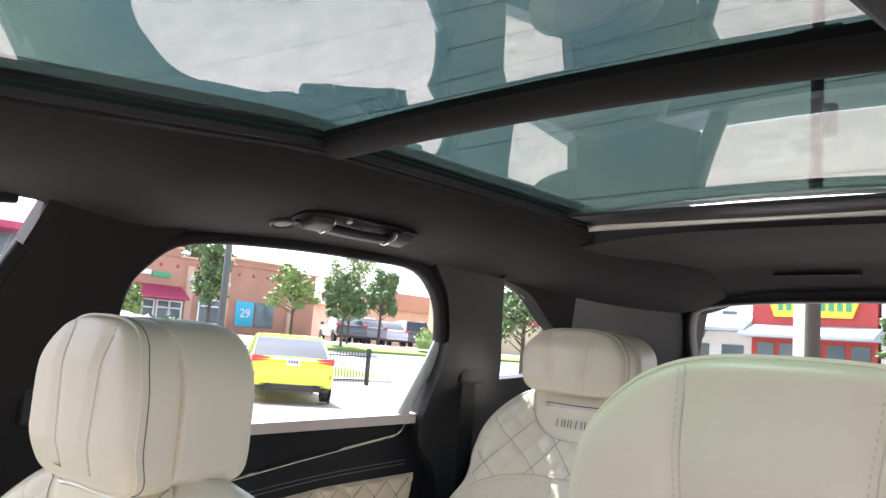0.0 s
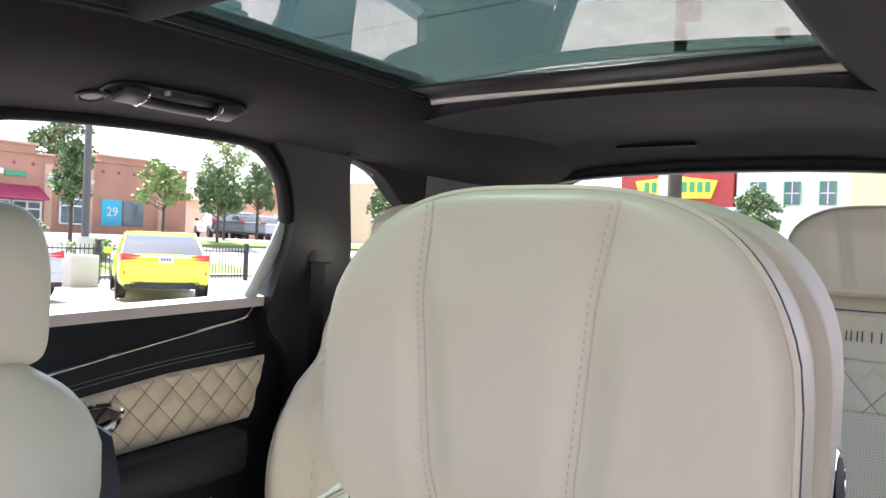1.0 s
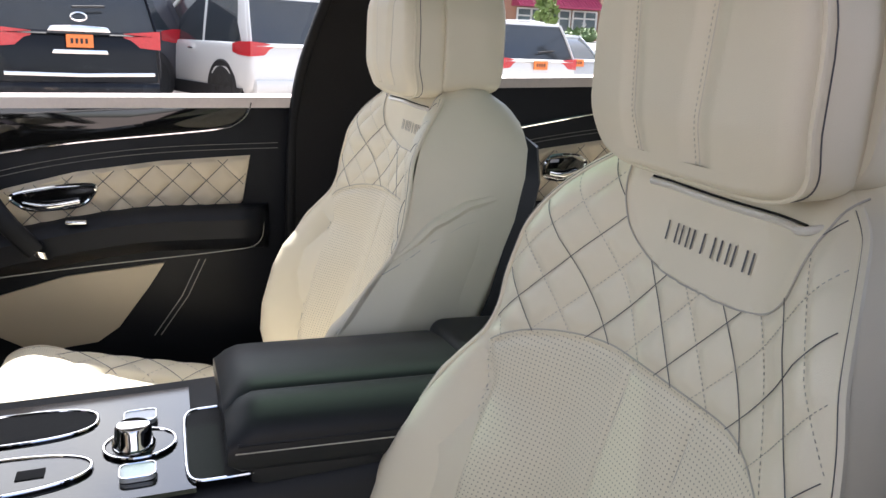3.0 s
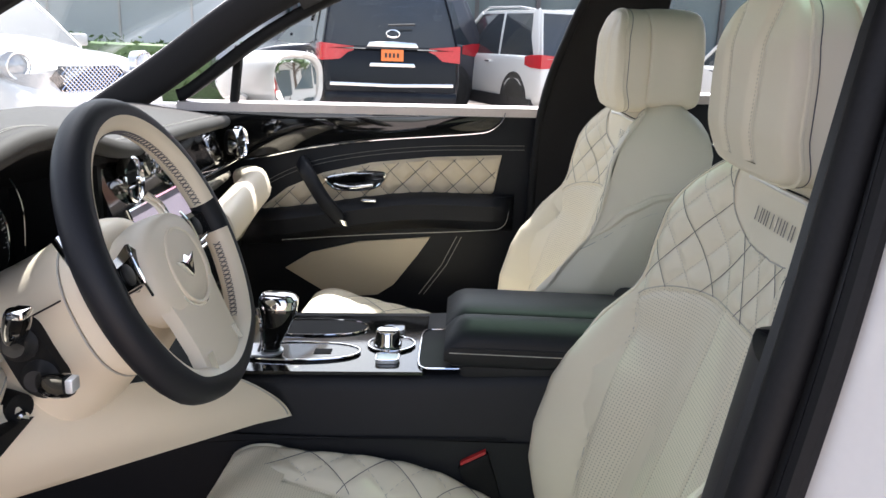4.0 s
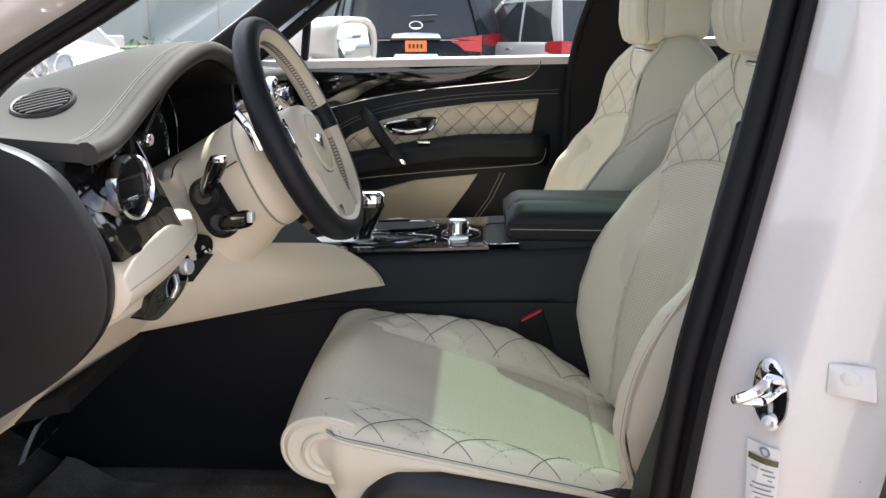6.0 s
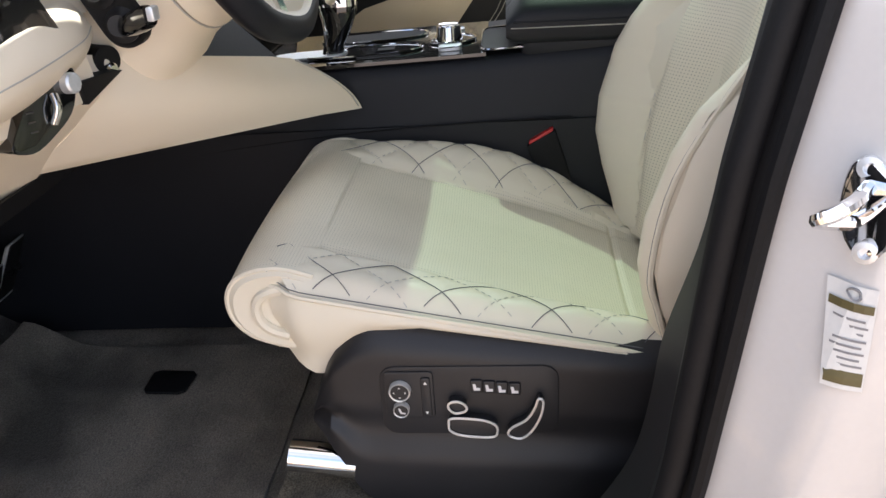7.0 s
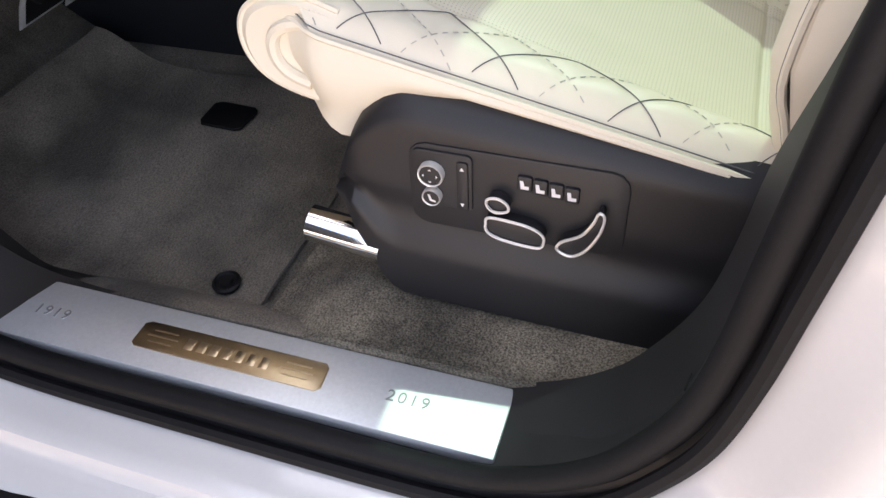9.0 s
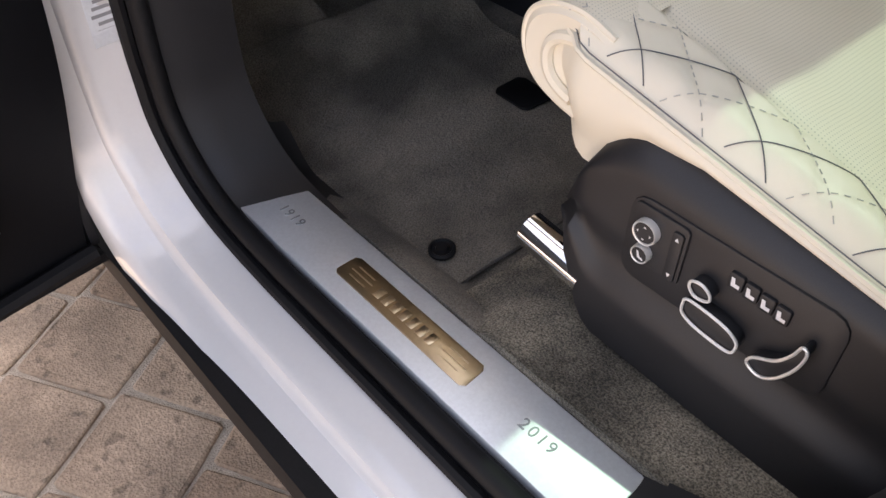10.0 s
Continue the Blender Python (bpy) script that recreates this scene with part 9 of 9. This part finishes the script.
part("post", Mesh().box(-9.95, -9.35, 29.7, 30.3, -0.1, 7.0), concrete, sp, "pale square post")

# wall behind the hedge and dark shopfront behind the parked SUVs
gw = thing("grey_hall", (-16, -6, 0), "pale grey metal hall behind the hedge", "building")
part("wall", Mesh().box(-22, -16, -22, -3.7, -0.1, 4.5), shade("grey_panel_wall", (0.50, 0.54, 0.55), 0.6, var=0.05, scale=0.7), gw, "pale grey wall")
for k in range(12):
    part("wall_seam", Mesh().box(-16.0, -15.97, -21.5 + 1.5 * k, -21.46 + 1.5 * k, 0, 4.4), concrete, gw)
dk_ = thing("dark_shopfront", (-19, 4, 0), "dark glazed shopfront with red canopy behind parked cars", "building")
part("wall", Mesh().box(-24, -19, -3.6, 8.5, -0.1, 3.8), shop_glass, dk_, "dark glazing")
for k in range(9):
    part("mullion", Mesh().box(-19.0, -18.9, -3.5 + 1.45 * k, -3.4 + 1.45 * k, 0, 3.6), iron_grey, dk_, "dark mullion")
part("canopy", Mesh().rings([[(-19, y, 3.9), (-17.8, y, 3.4), (-17.8, y, 3.25), (-19, y, 3.25)] for y in (-3.6, 8.5)]), awning_mat, dk_, "red canopy")

# overhead line
pole = thing("utility_pole", (-6.7, 22.0, 0.0), "dark wooden utility pole with crossarms and wires", "utility pole")
wood = shade("creosoted_wood", (0.05, 0.04, 0.032), 0.9, var=0.3)
part("pole", Mesh().tube([(-6.7, 22, -0.2), (-6.7, 22, 7.0), (-6.72, 22, 13.5)], [0.20, 0.17, 0.14], 12), wood, pole, "dark pole")
for z, w in ((11.6, 1.1), (10.5, 0.6)):
    part("crossarm", Mesh().box(-6.7 - w, -6.7 + w, 21.85, 22.0, z - 0.07, z + 0.07), wood, pole, "wooden crossarm")
part("transformer", Mesh().tube([(-6.35, 21.9, 7.6), (-6.35, 21.9, 8.4)], 0.20, 14), iron_grey, pole, "grey transformer can")
for x in (-4.1, -3.2):
    part("flood_lamp", Mesh().box(x - 0.18, x + 0.18, 21.8, 22.05, 6.9, 7.15), iron_grey, pole, "flood lamp", bevel=0.03)
    part("flood_arm", Mesh().tube([(-6.7, 22, 6.6), (x, 22, 6.6), (x, 21.95, 6.95)], 0.03, 6), iron_grey, pole)
for k, (z, dz, y1) in enumerate(((11.7, 2.0, 30), (11.7, 3.6, 26), (11.5, 6.5, 24), (10.5, 1.2, 22), (10.4, 0.4, 22), (6.6, 0.05, 22), (9.3, 0.2, 27))):
    pts = []
    for i in range(25):
        t = i / 24
        pts.append((-60 + 80 * t, 22 + (y1 - 22) * (1 - t) * 0.5, z + dz * (1 - t) - 0.7 * math.sin(math.pi * min(1, t * 1.5) ) * 0.5))
    part("wire", Mesh().tube(pts, 0.022, 5), iron, pole, "black overhead wire")


# ---- pavers beside the car ----
PU, PV = Vector((-0.877, -0.480, 0)).normalized(), Vector((0.480, -0.877, 0)).normalized()
PO, PA, PB = Vector((0.905, -0.199, -0.028)), 0.198, 0.210
walk_root = thing("pavement", (1.2, 0.0, -0.04), "worn brownish grey concrete pavers with sandy joints", "pavement", kind="structure")


def paver_material():
    m, n, l, b = material("worn_concrete_paver")
    tc, oi = n.new("ShaderNodeTexCoord"), n.new("ShaderNodeObjectInfo")
    geo = n.new("ShaderNodeNewGeometry")
    big, fine, speck = n.new("ShaderNodeTexNoise"), n.new("ShaderNodeTexNoise"), n.new("ShaderNodeTexVoronoi")
    for node, sc in ((big, 7.0), (fine, 160.0), (speck, 230.0)):
        node.inputs["Scale"].default_value = sc
        l.new(geo.outputs["Position"], node.inputs["Vector"])
    big.inputs["Detail"].default_value, fine.inputs["Detail"].default_value = 6, 4
    ramp = n.new("ShaderNodeValToRGB")
    e = ramp.color_ramp.elements
    e[0].position, e[0].color = 0.0, (0.33, 0.222, 0.142, 1)
    e[1].position, e[1].color = 1.0, (0.46, 0.335, 0.228, 1)
    l.new(oi.outputs["Random"], ramp.inputs[0])
    dirt = n.new("ShaderNodeMapRange")
    dirt.inputs["From Min"].default_value, dirt.inputs["From Max"].default_value = 0.35, 0.68
    dirt.inputs["To Min"].default_value, dirt.inputs["To Max"].default_value = 0.62, 1.12
    l.new(big.outputs["Fac"], dirt.inputs["Value"])
    gr = n.new("ShaderNodeMapRange")
    gr.inputs["From Min"].default_value, gr.inputs["From Max"].default_value = 0.3, 0.7
    gr.inputs["To Min"].default_value, gr.inputs["To Max"].default_value = 0.75, 1.2
    l.new(fine.outputs["Fac"], gr.inputs["Value"])
    m1, m2 = n.new("ShaderNodeMix"), n.new("ShaderNodeMix")
    for mm in (m1, m2):
        mm.data_type, mm.blend_type = "RGBA", "MULTIPLY"
        mm.inputs["Factor"].default_value = 1
    l.new(ramp.outputs[0], m1.inputs["A"]), l.new(dirt.outputs[0], m1.inputs["B"])
    l.new(m1.outputs["Result"], m2.inputs["A"]), l.new(gr.outputs[0], m2.inputs["B"])
    spots, st = n.new("ShaderNodeTexNoise"), n.new("ShaderNodeMapRange")
    spots.inputs["Scale"].default_value, spots.inputs["Detail"].default_value = 30.0, 3
    l.new(geo.outputs["Position"], spots.inputs["Vector"])
    st.inputs["From Min"].default_value, st.inputs["From Max"].default_value = 0.60, 0.68
    st.inputs["To Min"].default_value, st.inputs["To Max"].default_value = 1.0, 0.55
    l.new(spots.outputs["Fac"], st.inputs["Value"])
    m3 = n.new("ShaderNodeMix")
    m3.data_type, m3.blend_type = "RGBA", "MULTIPLY"
    m3.inputs["Factor"].default_value = 1
    l.new(m2.outputs["Result"], m3.inputs["A"]), l.new(st.outputs[0], m3.inputs["B"])
    l.new(m3.outputs["Result"], b.inputs["Base Color"])
    add = n.new("ShaderNodeMath")
    add.operation = "ADD"
    l.new(fine.outputs["Fac"], add.inputs[0]), l.new(speck.outputs["Distance"], add.inputs[1])
    bp = n.new("ShaderNodeBump")
    bp.inputs["Strength"].default_value, bp.inputs["Distance"].default_value = 0.55, 0.003
    l.new(add.outputs[0], bp.inputs["Height"]), l.new(bp.outputs[0], b.inputs["Normal"])
    b.inputs["Roughness"].default_value = 0.9
    return m


paver_mat = paver_material()
sand = shade("sandy_joint", (0.50, 0.41, 0.31), 0.95, var=0.35, scale=20, grain=300, bump=0.8, depth=0.004)
part("joint_bed", Mesh().shell(lambda u, v: (0.60 + 2.4 * u, -1.5 + 3.0 * v, -0.0335 + 0.0025 * noise.noise(Vector((40 * u, 55 * v, 1)))), 90, 120, (0, 0, -0.02)), sand, walk_root, "sandy joints")
rnd = random.Random(11)
kinds = []
for k in range(9):
    me, m = bpy.data.meshes.new("paver"), Mesh()
    ring0, ring1, ring2 = [], [], []
    corners = [(-1, -1), (1, -1), (1, 1), (-1, 1)]
    for i in range(4):
        (ax, ay), (bx, by) = corners[i], corners[(i + 1) % 4]
        for j in range(3):
            t = (0.0, 0.06, 0.55)[j] + (0 if j < 2 else rnd.uniform(-0.2, 0.2))
            x, y = ax + (bx - ax) * t, ay + (by - ay) * t
            c = 0.012 if j == 0 else rnd.uniform(0.0, 0.004)
            x, y = x * (PA / 2 - 0.0028 - c * 0.5), y * (PB / 2 - 0.0028 - c * 0.5)
            ring0.append((x, y, -0.03))
            ring1.append((x, y, -0.0022 - rnd.uniform(0, 0.0025)))
            w = rnd.uniform(0.0025, 0.006)
            ring2.append((x * (1 - w / 0.099), y * (1 - w / 0.105), rnd.uniform(-0.0012, 0.0008)))
    v = ring0 + ring1 + ring2
    f = [(r * 12 + i, r * 12 + (i + 1) % 12, r * 12 + 12 + (i + 1) % 12, r * 12 + 12 + i) for r in (0, 1) for i in range(12)] + [tuple(range(24, 36))]
    me.from_pydata(v, [], f)
    for p in me.polygons:
        p.use_smooth = 12 <= p.index < 24
    me.materials.append(paver_mat)
    kinds.append(me)
spots = []
for i in range(-14, 15):
    for j in range(-14, 15):
        c = PO + PU * (PA * (j + 0.5 + {-1: 0.0, 0: -0.18}.get(i, (i * 37 % 10) / 10))) + PV * (PB * (i + 0.5))
        if 0.70 < c.x < 3.0 and -1.4 < c.y < 1.45:
            spots.append(((c - Vector((1.25, 0.0, 0))).length, c))
turn = math.atan2(PU.y, PU.x)
for d, c in sorted(spots, key=lambda s: s[0])[:190]:
    ob = new("paver", kinds[rnd.randrange(9)])
    ob.parent = walk_root
    ob.location = c - Vector((1.2, 0.0, -0.04)) + Vector((rnd.uniform(-0.0015, 0.0015), rnd.uniform(-0.0015, 0.0015), rnd.uniform(-0.0025, 0.002)))
    ob.rotation_euler = (rnd.uniform(-0.008, 0.008), rnd.uniform(-0.008, 0.008), turn + rnd.uniform(-0.008, 0.008))
